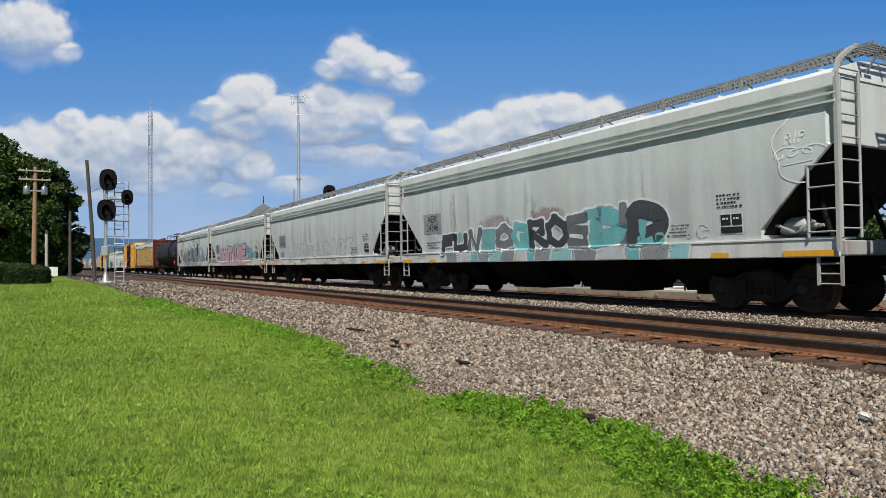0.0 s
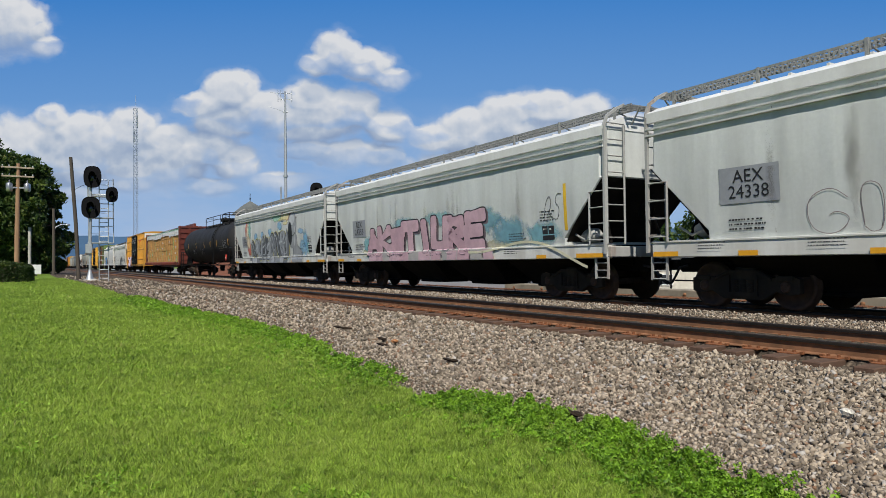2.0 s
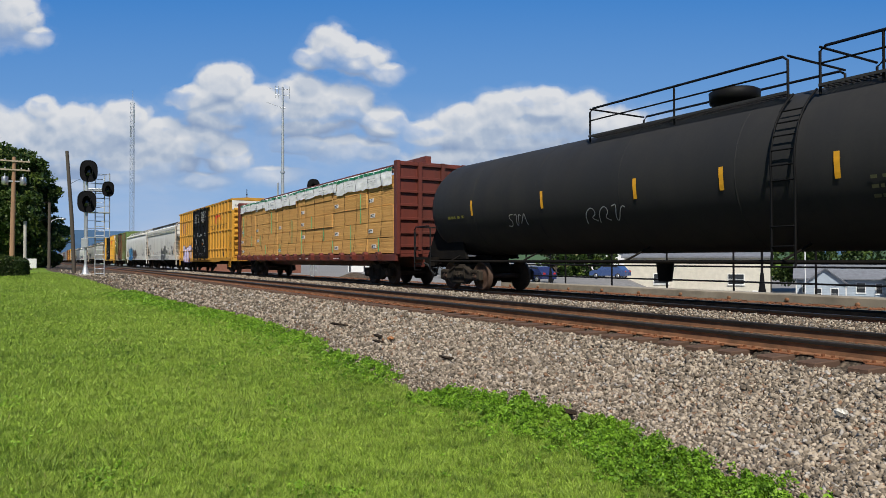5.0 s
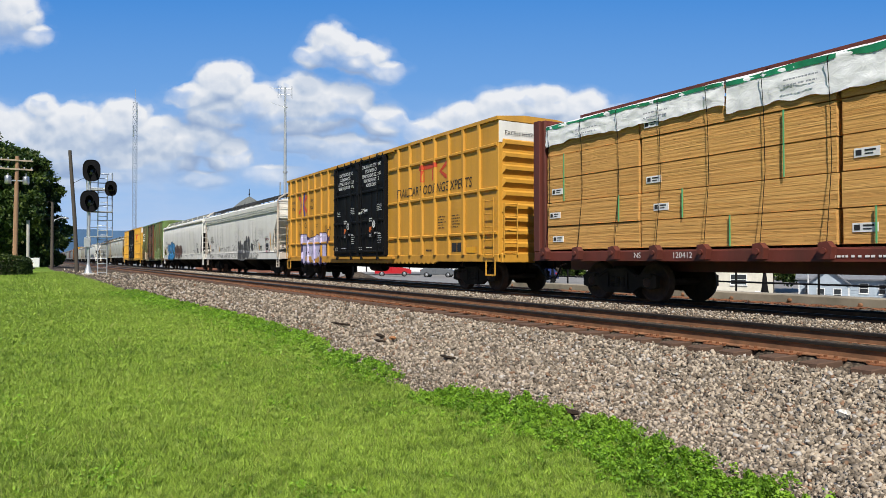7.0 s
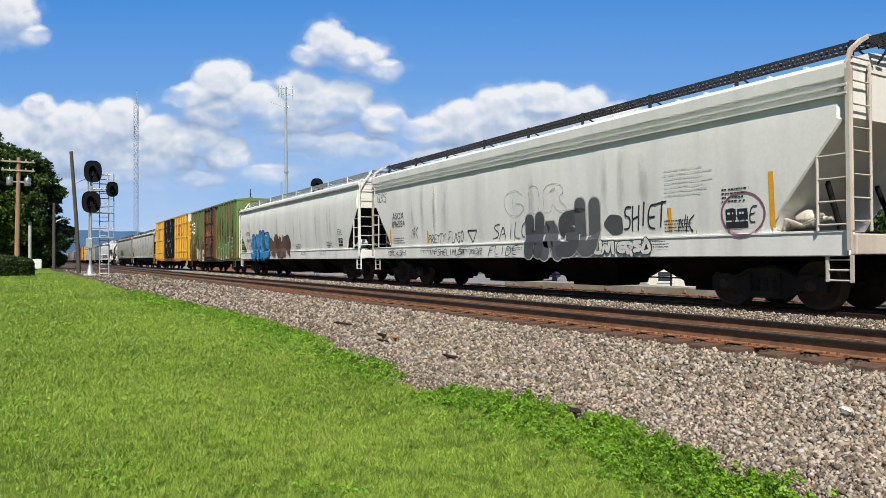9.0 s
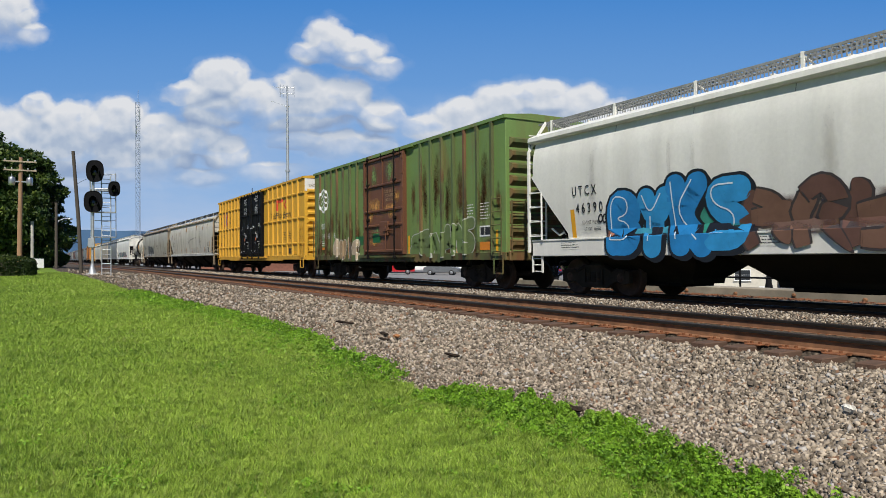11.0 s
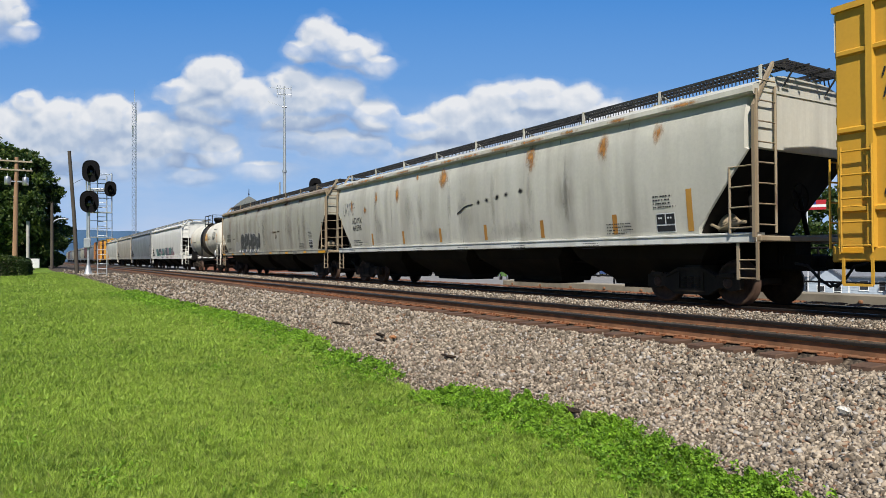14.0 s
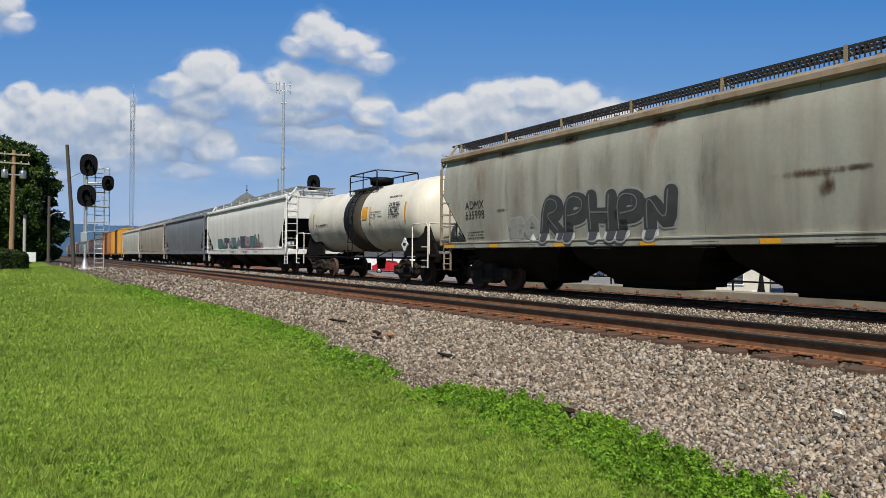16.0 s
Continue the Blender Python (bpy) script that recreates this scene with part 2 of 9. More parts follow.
def grass_ground():
    n = Nodes("mown lawn soil and grass")
    a, b, c = n.noise(0.28, 4.0), n.noise(2.2, 5.0), n.noise(35.0, 4.0)
    col = n.mix(n.ramp(a, 0.35, 0.65), (0.12, 0.21, 0.022), (0.19, 0.28, 0.036))
    col = n.mix(n.ramp(b, 0.4, 0.75, 0, 0.5), col, (0.17, 0.24, 0.035))
    col = n.mix(n.ramp(c, 0.45, 0.8, 0, 0.75), col, (0.035, 0.07, 0.010))
    n.bump(c, 0.8, 0.04)
    return n.done(col, 0.9, spec=0.15)


def blade_material(name, dark, light, dry=0.12):
    n = Nodes(name)
    r = n.island()
    a = n.noise(0.28, 4.0)
    b = n.noise(5.0, 3.0)
    col = n.mix(r, dark, light)
    col = n.mix(n.ramp(a, 0.35, 0.65, 0, 0.45), col, mul(light, 1.12))
    col = n.mix(n.ramp(b, 0.48, 0.70, 0, 0.6), col, mul(dark, 0.7))
    col = n.mix(n.ramp(n.noise(0.9, 4.0, 0.6), 0.50, 0.70, 0, 0.55), col, (0.29, 0.375, 0.060))
    col = n.mix(n.ramp(n.noise(13.0, 3.0, 0.6), 0.50, 0.66, 0, 0.6), col, mul(dark, 0.6))
    col = n.mix(n.ramp(n.noise(10.0, 3.0, 0.6), 0.54, 0.68, 0, 0.5), col, mul(light, 1.2))
    col = n.mix(n.ramp(n.math("FRACT", n.math("MULTIPLY", r, 17.3)), 1 - dry, 1.0, 0, 0.8), col, (0.30, 0.26, 0.10))
    m = n.done(col, 0.55, spec=0.3)
    tr = n.t.nodes.new("ShaderNodeBsdfTranslucent")
    n.put(tr.inputs[0], n.mix(0.5, col, mul(light, 1.2)))
    mixer = n.t.nodes.new("ShaderNodeMixShader")
    mixer.inputs[0].default_value = 0.22
    n.link(n.bsdf.outputs[0], mixer.inputs[1]), n.link(tr.outputs[0], mixer.inputs[2])
    n.link(mixer.outputs[0], n.out.inputs[0])
    return m


LAWN = grass_ground()
BLADES = blade_material("grass blades", (0.028, 0.088, 0.006), (0.38, 0.52, 0.070), 0.09)
WEEDS = blade_material("weed leaves", (0.035, 0.11, 0.006), (0.28, 0.49, 0.036), 0.03)
LEAVES = blade_material("tree leaves", (0.012, 0.032, 0.006), (0.042, 0.082, 0.014), 0.02)
HEDGE_LEAVES = blade_material("hedge leaves", (0.007, 0.018, 0.004), (0.030, 0.056, 0.009), 0.03)


def ballast_material():
    n = Nodes("crushed stone ballast bed")
    cell = n.cells(17.0)
    colour = n.cells(17.0, out="Color")
    v = n.axis(0, colour)
    big = n.noise(0.5, 4.0)
    col = n.mix(v, (0.050, 0.039, 0.029), (0.20, 0.155, 0.11))
    # cell borders coloured dark, in place of shade down between the stones
    col = n.mix(n.ramp(cell, 0.25, 0.6, 0, 0.75), col, (0.03, 0.024, 0.018))
    col = n.mix(n.ramp(big, 0.4, 0.7, 0, 0.4), col, (0.17, 0.125, 0.09))
    n.bump(n.math("MULTIPLY", cell, -1.0), 1.0, 0.05)
    return n.done(col, 0.9, spec=0.2)


def stone_material():
    n = Nodes("crushed ballast stone")
    r = n.math("FRACT", n.math("ADD", n.island(), n.random()))
    col = n.mix(n.math("POWER", r, 1.4), (0.115, 0.092, 0.067), (0.56, 0.465, 0.35))
    odd = n.math("FRACT", n.math("MULTIPLY", r, 23.7))
    col = n.mix(n.ramp(odd, 0.92, 0.97, 0, 0.8), col, (0.52, 0.49, 0.45))
    col = n.mix(n.ramp(n.math("FRACT", n.math("MULTIPLY", r, 51.1)), 0.93, 0.96, 0, 0.7), col, (0.22, 0.10, 0.045))
    f = n.noise(30.0, 4.0)
    col = n.mix(n.ramp(f, 0.35, 0.75, 0, 0.45), col, (0.09, 0.07, 0.05))
    n.bump(f, 0.5, 0.01)
    return n.done(col, 0.88, spec=0.25)


BALLAST = ballast_material()
STONE = stone_material()
RUST_FLAKE = plain("rusty flakes and spikes", (0.21, 0.082, 0.033), 0.9, 0.0, 0.4, 20.0)
LOT = plain("sun-bleached asphalt lot", (0.22, 0.21, 0.195), 0.9, 0.0, 0.2, 2.0)
STAINED_WALL = plain("stained concrete wall", (0.30, 0.265, 0.205), 0.9, 0.0, 0.35, 1.2)
GLASS_DARK = plain("dark window glass", (0.02, 0.025, 0.03), 0.08, 0.0, 0.1, 2.0, 0.0, 0.8)
TYRE = plain("black rubber", (0.02, 0.02, 0.02), 0.8)
CHROME = plain("bright alloy", (0.5, 0.5, 0.5), 0.3, 0.8)


# ---- mesh building ----
class Mesh:
    """Vertices and faces collected from simple solids."""

    def __init__(self):
        self.v, self.f, self.smooth = [], [], set()

    def add(self, verts, faces, smooth=False):
        k = len(self.v)
        self.v += [tuple(p) for p in verts]
        for f in faces:
            if smooth:
                self.smooth.add(len(self.f))
            self.f.append(tuple(k + i for i in f))
        return self

    def box(self, x0, x1, y0, y1, z0, z1, bevel=0.0):
        b = min(bevel, abs(x1 - x0) * 0.3, abs(y1 - y0) * 0.3, abs(z1 - z0) * 0.3)
        if b <= 0:
            p = [(x, y, z) for x in (x0, x1) for y in (y0, y1) for z in (z0, z1)]
            return self.add(p, [(0, 1, 3, 2), (4, 6, 7, 5), (0, 4, 5, 1), (2, 3, 7, 6), (0, 2, 6, 4), (1, 5, 7, 3)])
        bm = bmesh.new()
        bmesh.ops.create_cube(bm, size=1.0, matrix=Matrix.LocRotScale(
            ((x0 + x1) / 2, (y0 + y1) / 2, (z0 + z1) / 2), None, (x1 - x0, y1 - y0, z1 - z0)))
        bmesh.ops.bevel(bm, geom=bm.edges[:], offset=b, segments=1, affect="EDGES")
        bm.verts.index_update()
        self.add([v.co for v in bm.verts], [[v.index for v in f.verts] for f in bm.faces])
        bm.free()
        return self

    def prism(self, outline, lo, hi, axis="y"):
        """A polygon (two coordinates) drawn out along an axis."""
        put = {"y": lambda p, d: (p[0], d, p[1]), "x": lambda p, d: (d, p[0], p[1]), "z": lambda p, d: (p[0], p[1], d)}[axis]
        n = len(outline)
        verts = [put(p, lo) for p in outline] + [put(p, hi) for p in outline]
        return self.add(verts, [tuple(range(n)), tuple(range(2 * n - 1, n - 1, -1))] +
                        [(i, i + n, (i + 1) % n + n, (i + 1) % n) for i in range(n)])

    def tube(self, pts, r, n=6, closed=True):
        pts = [Vector(p) for p in pts]
        rings = []
        for i, p in enumerate(pts):
            d = (pts[min(i + 1, len(pts) - 1)] - pts[max(i - 1, 0)]).normalized()
            u = d.cross(Vector((0, 0, 1)) if abs(d.z) < 0.9 else Vector((1, 0, 0))).normalized()
            w = d.cross(u)
            rr = r[i] if isinstance(r, (list, tuple)) else r
            rings.append([p + (u * math.cos(a) + w * math.sin(a)) * rr for a in (2 * math.pi * (k + 0.5) / n for k in range(n))])
        verts = [q for ring in rings for q in ring]
        faces = [(i * n + k, i * n + (k + 1) % n, (i + 1) * n + (k + 1) % n, (i + 1) * n + k)
                 for i in range(len(pts) - 1) for k in range(n)]
        self.add(verts, faces, n > 4)
        if closed:
            m = len(verts)
            self.add(rings[0], [tuple(range(n - 1, -1, -1))]), self.add(rings[-1], [tuple(range(n))])
        return self

    def rod(self, a, b, r, n=6):
        return self.tube([a, b], r, n)

    def lathe(self, profile, axis_y=0.0, centre=(0, 0, 0), n=24, axis="y"):
        """Rings of (offset along the axis, radius) about an axis through centre."""
        c = Vector(centre)
        verts = []
        for o, r in profile:
            for k in range(n):
                a = 2 * math.pi * k / n
                p = {"y": (r * math.cos(a), o, r * math.sin(a)), "x": (o, r * math.cos(a), r * math.sin(a)),
                     "z": (r * math.cos(a), r * math.sin(a), o)}[axis]
                verts.append(c + Vector(p))
        faces = [(i * n + k, i * n + (k + 1) % n, (i + 1) * n + (k + 1) % n, (i + 1) * n + k)
                 for i in range(len(profile) - 1) for k in range(n)]
        self.add(verts, faces, True)
        self.add(verts[:n], [tuple(range(n))])
        return self.add(verts[-n:], [tuple(range(n))])

    def loft(self, rings, smooth=False, caps=True):
        n = len(rings[0])
        verts = [p for r in rings for p in r]
        faces = [(i * n + k, i * n + (k + 1) % n, (i + 1) * n + (k + 1) % n, (i + 1) * n + k)
                 for i in range(len(rings) - 1) for k in range(n)]
        self.add(verts, faces, smooth)
        if caps:
            self.add(rings[0], [tuple(range(n - 1, -1, -1))]), self.add(rings[-1], [tuple(range(n))])
        return self

    def data(self, name, material):
        me = bpy.data.meshes.new(name)
        me.from_pydata(self.v, [], self.f)
        if self.smooth:
            flags = np.zeros(len(self.f), dtype=bool)
            flags[list(self.smooth)] = True
            me.polygons.foreach_set("use_smooth", flags)
        me.materials.append(material)
        me.validate()
        bm = bmesh.new()
        bm.from_mesh(me)
        bmesh.ops.recalc_face_normals(bm, faces=bm.faces[:])
        bm.to_mesh(me)
        bm.free()
        return me


def part(name, mesh, material, parent=None, label="", at=None):
    """One mesh object under a thing or a part."""
    ob = new(name, mesh.data(name, material) if isinstance(mesh, Mesh) else mesh)
    ob.parent = parent
    if at is not None:
        ob.matrix_basis = at
    return tagged(ob, label) if label else ob


def thing(name, label, category, group="", at=None, kind=""):
    ob = new(name)
    ob.empty_display_size = 0.3
    if at is not None:
        ob.matrix_basis = at
    return tagged(ob, label, category, group, kind)


def solid(name, mesh, material, label, category="", group="", kind="", at=None):
    ob = new(name, mesh.data(name, material) if isinstance(mesh, Mesh) else mesh)
    if at is not None:
        ob.matrix_basis = at
    return tagged(ob, label, category, group, kind)


def bulk(name, verts, loops_per_face, material, smooth=False):
    """A large mesh out of numpy arrays: verts (n, 3), faces of equal corner counts in vertex order."""
    me = bpy.data.meshes.new(name)
    n = len(verts)
    me.vertices.add(n)
    me.vertices.foreach_set("co", np.asarray(verts, dtype=np.float32).ravel())
    k = loops_per_face
    if isinstance(k, int):
        index = np.arange(n, dtype=np.int32)
    else:
        index, k = np.asarray(k[0], dtype=np.int32).ravel(), k[1]
    m = len(index) // k
    me.loops.add(len(index))
    me.loops.foreach_set("vertex_index", index)
    me.polygons.add(m)
    me.polygons.foreach_set("loop_start", np.arange(0, m * k, k, dtype=np.int32))
    if smooth:
        me.polygons.foreach_set("use_smooth", np.ones(m, dtype=bool))
    me.materials.append(material)
    me.update(calc_edges=True)
    return me


# ---- the ground ----
NEAR_RAIL, GAUGE = 8.05, 1.505
TRACK_1 = NEAR_RAIL + 0.7525
TRACK_2 = 12.82


def smooth(a, b, x):
    t = np.clip((x - a) / (b - a), 0, 1)
    return t * t * (3 - 2 * t)


def lawn_z(x):
    return -0.55 + 0.75 * smooth(9, 42, -x)


EDGE_X = [-60, -44, -35, -29, -23, -19.3, -16.7, -12.6, -10.6, -9, -7, -6.2, -5.4, -4.4, -3, 0, 30]
EDGE_Y = [0.9, 1.35, 1.95, 2.55, 3.12, 3.70, 4.15, 4.33, 3.98, 4.0, 3.74, 3.95, 4.15, 4.18, 3.92, 3.7, 3.7]


def lawn_edge(x):
    return np.interp(x, EDGE_X, EDGE_Y) + 0.05 * np.sin(x * 4.3 + 1) + 0.03 * np.sin(x * 11.0)


def ground_z(x, y):
    e = lawn_edge(x)
    base = lawn_z(x)
    return base - 0.75 * smooth(e + 0.05, e + 1.0, y) - 7.0 * smooth(12, 40, y) * (1 - smooth(400, 700, y))


def bed_z(x, y):
    e = lawn_edge(x)
    base = lawn_z(x)
    t = np.clip((y - e) / (7.3 - e), 0, 1)
    z = (base + 0.015) * (1 - t ** 1.2) + (-0.25) * t ** 1.2
    z = np.where(y < e, base + 0.015 - (e - y) * 0.9, z)
    z = np.where(y > 14.4, -0.25 - 0.12 * np.clip((y - 14.4) / 2.5, 0, 1), z)
    z = z + 0.10 * (smooth(7.92, 8.05, y) - smooth(9.62, 9.85, y)) + 0.065 * (smooth(12.0, 12.12, y) - smooth(13.6, 13.8, y))
    return z + 0.20 * (smooth(9.75, 10.3, y) - smooth(11.45, 11.95, y))


def grid_mesh(name, xs, ys, height, material):
    X, Y = np.meshgrid(xs, ys, indexing="ij")
    Z = height(X, Y)
    v = np.stack([X, Y, Z], -1).reshape(-1, 3)
    nx, ny = len(xs), len(ys)
    i = (np.arange(nx - 1)[:, None] * ny + np.arange(ny - 1)[None, :]).ravel()
    q = np.stack([i, i + ny, i + ny + 1, i + 1], -1)
    return bulk(name, v, (q, 4), material, True)


def spread(near, far, step, grow):
    out, x = [], near
    while x < far:
        out.append(x)
        x += step
        step *= grow
    return np.array(out + [far])


xs = np.concatenate([-spread(0.15, 2600, 0.3, 1.06)[::-1], spread(0.15, 2600, 0.3, 1.12)])
ys = np.concatenate([-spread(0.2, 2600, 0.8, 1.2)[::-1], np.arange(0.2, 8, 0.15), spread(8, 3400, 1.0, 1.2)])
ground = solid("ground", grid_mesh("ground", xs, ys, ground_z, LAWN), LAWN, "mown green lawn beside the tracks, reaching the horizon", kind="structure")
ground.data.materials.clear(), ground.data.materials.append(LAWN)

bx = np.concatenate([-spread(0.1, 900, 0.2, 1.03)[::-1], spread(0.1, 90, 0.4, 1.15)])
bed = solid("ballast_bed", grid_mesh("ballast_bed", bx, np.concatenate([np.arange(0.5, 7.5, 0.14), np.arange(7.5, 14.0, 0.07), np.arange(14.0, 17.3, 0.2)]), bed_z, BALLAST), BALLAST,
            "grey-brown crushed stone ballast under two tracks", kind="structure")



def lot_z(x, y):
    ang = np.degrees(np.arctan2(y, -x))
    return -0.45 - 0.032 * np.clip(y - 17.3, 0, 24) - 4.5 * smooth(45.2, 50.0, ang) * smooth(22, 70, y)


lot = solid("pavement", grid_mesh("pavement", np.linspace(-400, 160, 57), np.linspace(17.3, 240, 60), lot_z, LOT), LOT,
            "pale worn asphalt lot below the railway", kind="structure")
wall = solid("wall_platform", Mesh().box(-23.6, 60, 17.0, 17.5, -1.0, 0.05, 0.03), STAINED_WALL,
             "low stained concrete platform edge beside the far track", kind="structure")
for i in range(26):
    part("anchor_bolt", Mesh().lathe([(16.95, 0.03), (16.96, 0.055), (17.01, 0.055)], centre=(-22.9 + 1.75 * i + 0.1 * math.sin(i * 7.0), 0, -0.11 + 0.02 * math.sin(i * 3.0)), n=8), RAIL_WEB, wall, "rusty anchor bolt")


# ---- tracks ----
def rail_outline(w=1.0):
    return [(-0.07, -0.172), (0.07, -0.172), (0.07, -0.16), (0.012, -0.145), (0.010, -0.045), (0.034, -0.036), (0.036, -0.006),
            (0.030, -0.0005), (-0.030, -0.0005), (-0.036, -0.006), (-0.034, -0.036), (-0.010, -0.045), (-0.012, -0.145), (-0.07, -0.16)]


def tie_mesh():
    m = Mesh().box(-0.115, 0.115, -1.29, 1.29, -0.36, -0.178, 0.012)
    return m.data("tie", TIE_WOOD)


def plate_mesh():
    m = Mesh()
    for s in (-1, 1):
        y = s * GAUGE / 2
        m.box(-0.11, 0.11, y - 0.19, y + 0.19, -0.180, -0.163, 0.004)
        for dx in (-0.06, 0.06):
            for dy in (-0.10, 0.10):
                m.box(dx - 0.012, dx + 0.012, y + dy - 0.02, y + dy + 0.02, -0.165, -0.135)
        for dx in (-0.15, 0.15):
            m.box(dx - 0.02, dx + 0.02, y - 0.10, y + 0.10, -0.182, -0.150)
    return m.data("tie_plate", PLATE_RUST)


TIE, PLATE = tie_mesh(), plate_mesh()


def railway_track(name, centre, label, parts_from, parts_to):
    track = thing(name, label, "railway track", kind="structure", at=pose(0, centre, 0))
    for s in (-1, 1):
        y = s * GAUGE / 2
        r = part("rail", Mesh().prism([(y + a, b) for a, b in rail_outline()], -900, 90, "x"), RAIL_WEB, track, "rust-brown steel rail")
        part("rail_head", Mesh().prism([(y + a, b) for a, b in ((-0.037, -0.040), (0.037, -0.040), (0.039, -0.008), (0.031, 0.002), (-0.031, 0.002), (-0.039, -0.008))], -900, 90, "x"),
             RAIL_HEAD, r, "polished rail head with a dark reflection in its colour")
    rng = random.Random(int(centre * 10))
    far = Mesh()
    x = 40.0
    while x > -260:
        if parts_from <= x <= parts_to:
            for nm, me in (("tie", TIE), ("tie_plate", PLATE)):
                ob = part(nm, me, None, track)
                ob.matrix_basis = pose(x + rng.uniform(-.02, .02), rng.uniform(-.04, .04) if nm == "tie" else 0, 0, 0, 0, rng.uniform(-1, 1))
        else:
            far.box(x - 0.115, x + 0.115, -1.29, 1.29, -0.36, -0.178)
        x -= 0.53
    tagged(part("far_ties", far, TIE_WOOD, track), kind="stuff")
    return track


# ---- sky backdrop: cumulus clouds far behind everything ----
def cloud_backdrop():
    n = Nodes("cumulus clouds")
    field = bpy.data.node_groups.new("cloud field", "ShaderNodeTree")
    field.interface.new_socket("at", in_out="INPUT", socket_type="NodeSocketVector")
    field.interface.new_socket("density", in_out="OUTPUT", socket_type="NodeSocketFloat")
    field.interface.new_socket("form", in_out="OUTPUT", socket_type="NodeSocketFloat")
    gin, gout = field.nodes.new("NodeGroupInput"), field.nodes.new("NodeGroupOutput")
    # centre and half axes of each puff, in thousandths of the distance
    puffs = [
             (-660, 365, 70, 50), (-600, 330, 30, 18), 
             (-590, 226, 30, 20), (-545, 205, 52, 30), (-470, 212, 46, 26), (-420, 190, 46, 26), (-365, 176, 58, 32), (-320, 152, 42, 30),
             (-640, 180, 90, 48), (-560, 165, 120, 50), (-500, 190, 60, 34), (-450, 150, 100, 40),
             (-322, 262, 46, 32), (-368, 240, 48, 22), (-278, 232, 50, 34), (-330, 214, 62, 28), (-206, 250, 44, 30), (-150, 232, 56, 32), (-90, 206, 38, 26), (-215, 210, 86, 34),
             (-165, 318, 40, 32), (-125, 300, 46, 26), (-85, 276, 36, 18), (-195, 298, 26, 20),
             (-150, 166, 60, 22), (-100, 160, 40, 18), (-210, 172, 46, 18), (-352, 118, 56, 15), (-470, 122, 52, 14), (-560, 110, 60, 14), (-250, 125, 60, 16),
             (30, 206, 44, 28), (85, 222, 50, 30), (150, 232, 56, 30), (205, 226, 44, 26), (-18, 186, 46, 24), (90, 186, 140, 38), (240, 190, 100, 40), (60, 140, 170, 34),
             (330, 150, 120, 46), (460, 130, 149, 41), (-900, 240, 160, 60), (-1150, 130, 200, 60), (900, 200, 180, 60), (1250, 330, 150, 60)]

    def calc(op, *values):
        k = field.nodes.new("ShaderNodeMath")
        k.operation = op
        for i, v in enumerate(values):
            if isinstance(v, (int, float)):
                k.inputs[i].default_value = v
            else:
                field.links.new(v, k.inputs[i])
        return k.outputs[0]

    best = None
    for cx, cy, rx, ry in puffs:
        m = field.nodes.new("ShaderNodeMapping")
        if best is None:
            field.links.new(gin.outputs[0], m.inputs[0])
        else:
            # the chain runs puff after puff, which keeps few values alive at once
            vm = field.nodes.new("ShaderNodeVectorMath")
            vm.operation = "MULTIPLY_ADD"
            field.links.new(best, vm.inputs[0]), field.links.new(gin.outputs[0], vm.inputs[2])
            vm.inputs[1].default_value = (1e-6, 1e-6, 1e-6)
            field.links.new(vm.outputs[0], m.inputs[0])
        m.inputs[1].default_value = (-cx / rx, -cy / ry, 0)
        m.inputs[3].default_value = (1 / rx, 1 / ry, 0)
        ln = field.nodes.new("ShaderNodeVectorMath")
        ln.operation = "LENGTH"
        field.links.new(m.outputs[0], ln.inputs[0])
        one = calc("SUBTRACT", 1.15, ln.outputs["Value"])
        best = one if best is None else calc("SMOOTH_MAX", best, one, 0.16)
    # a hard ceiling keeps the thick parts from drowning the small billows
    best = calc("SMOOTH_MIN", best, 0.62, 0.3)
    form = best
    for scale, amount in ((0.013, 0.62), (0.045, 0.30)):
        nz = field.nodes.new("ShaderNodeTexNoise")
        field.links.new(gin.outputs[0], nz.inputs["Vector"])
        nz.inputs["Scale"].default_value, nz.inputs["Detail"].default_value, nz.inputs["Roughness"].default_value = scale, 6.0, 0.55
        best = calc("MULTIPLY_ADD", calc("SUBTRACT", nz.outputs[0], 0.5), amount, best)
    for scale, amount in ((0.026, 0.30), (0.062, 0.13)):
        vo = field.nodes.new("ShaderNodeTexVoronoi")
        vo.feature = "SMOOTH_F1"
        vo.inputs["Scale"].default_value, vo.inputs["Smoothness"].default_value, vo.inputs["Detail"].default_value = scale, 0.35, 1.0
        field.links.new(gin.outputs[0], vo.inputs["Vector"])
        best = calc("MULTIPLY_ADD", calc("SUBTRACT", 0.45, vo.outputs["Distance"]), amount, best)
    field.links.new(best, gout.inputs[0]), field.links.new(form, gout.inputs[1])

    def density(offset):
        mp = n.t.nodes.new("ShaderNodeMapping")
        n.link(n.coord, mp.inputs[0])
        mp.inputs[1].default_value = offset
        g = n.t.nodes.new("ShaderNodeGroup")
        g.node_tree = field
        n.link(mp.outputs[0], g.inputs[0])
        return g.outputs

    here, above, higher, below = density((0, 0, 0)), density((4, 11, 0)), density((6, 42, 0)), density((0, -22, 0))
    # broad light from above, then the relief of the single billows
    broad = n.ramp(n.math("SUBTRACT", here[1], higher[1]), -0.42, 0.34)
    relief = n.ramp(n.math("SUBTRACT", here[0], above[0]), -0.22, 0.24)
    lit = n.math("ADD", n.math("MULTIPLY", broad, 0.62), n.math("MULTIPLY", relief, 0.38))
    base = n.ramp(n.math("SUBTRACT", here[0], below[0]), 0.0, 0.35)
    edge = n.math("ADD", 0.28, n.math("MULTIPLY", base, 0.60))
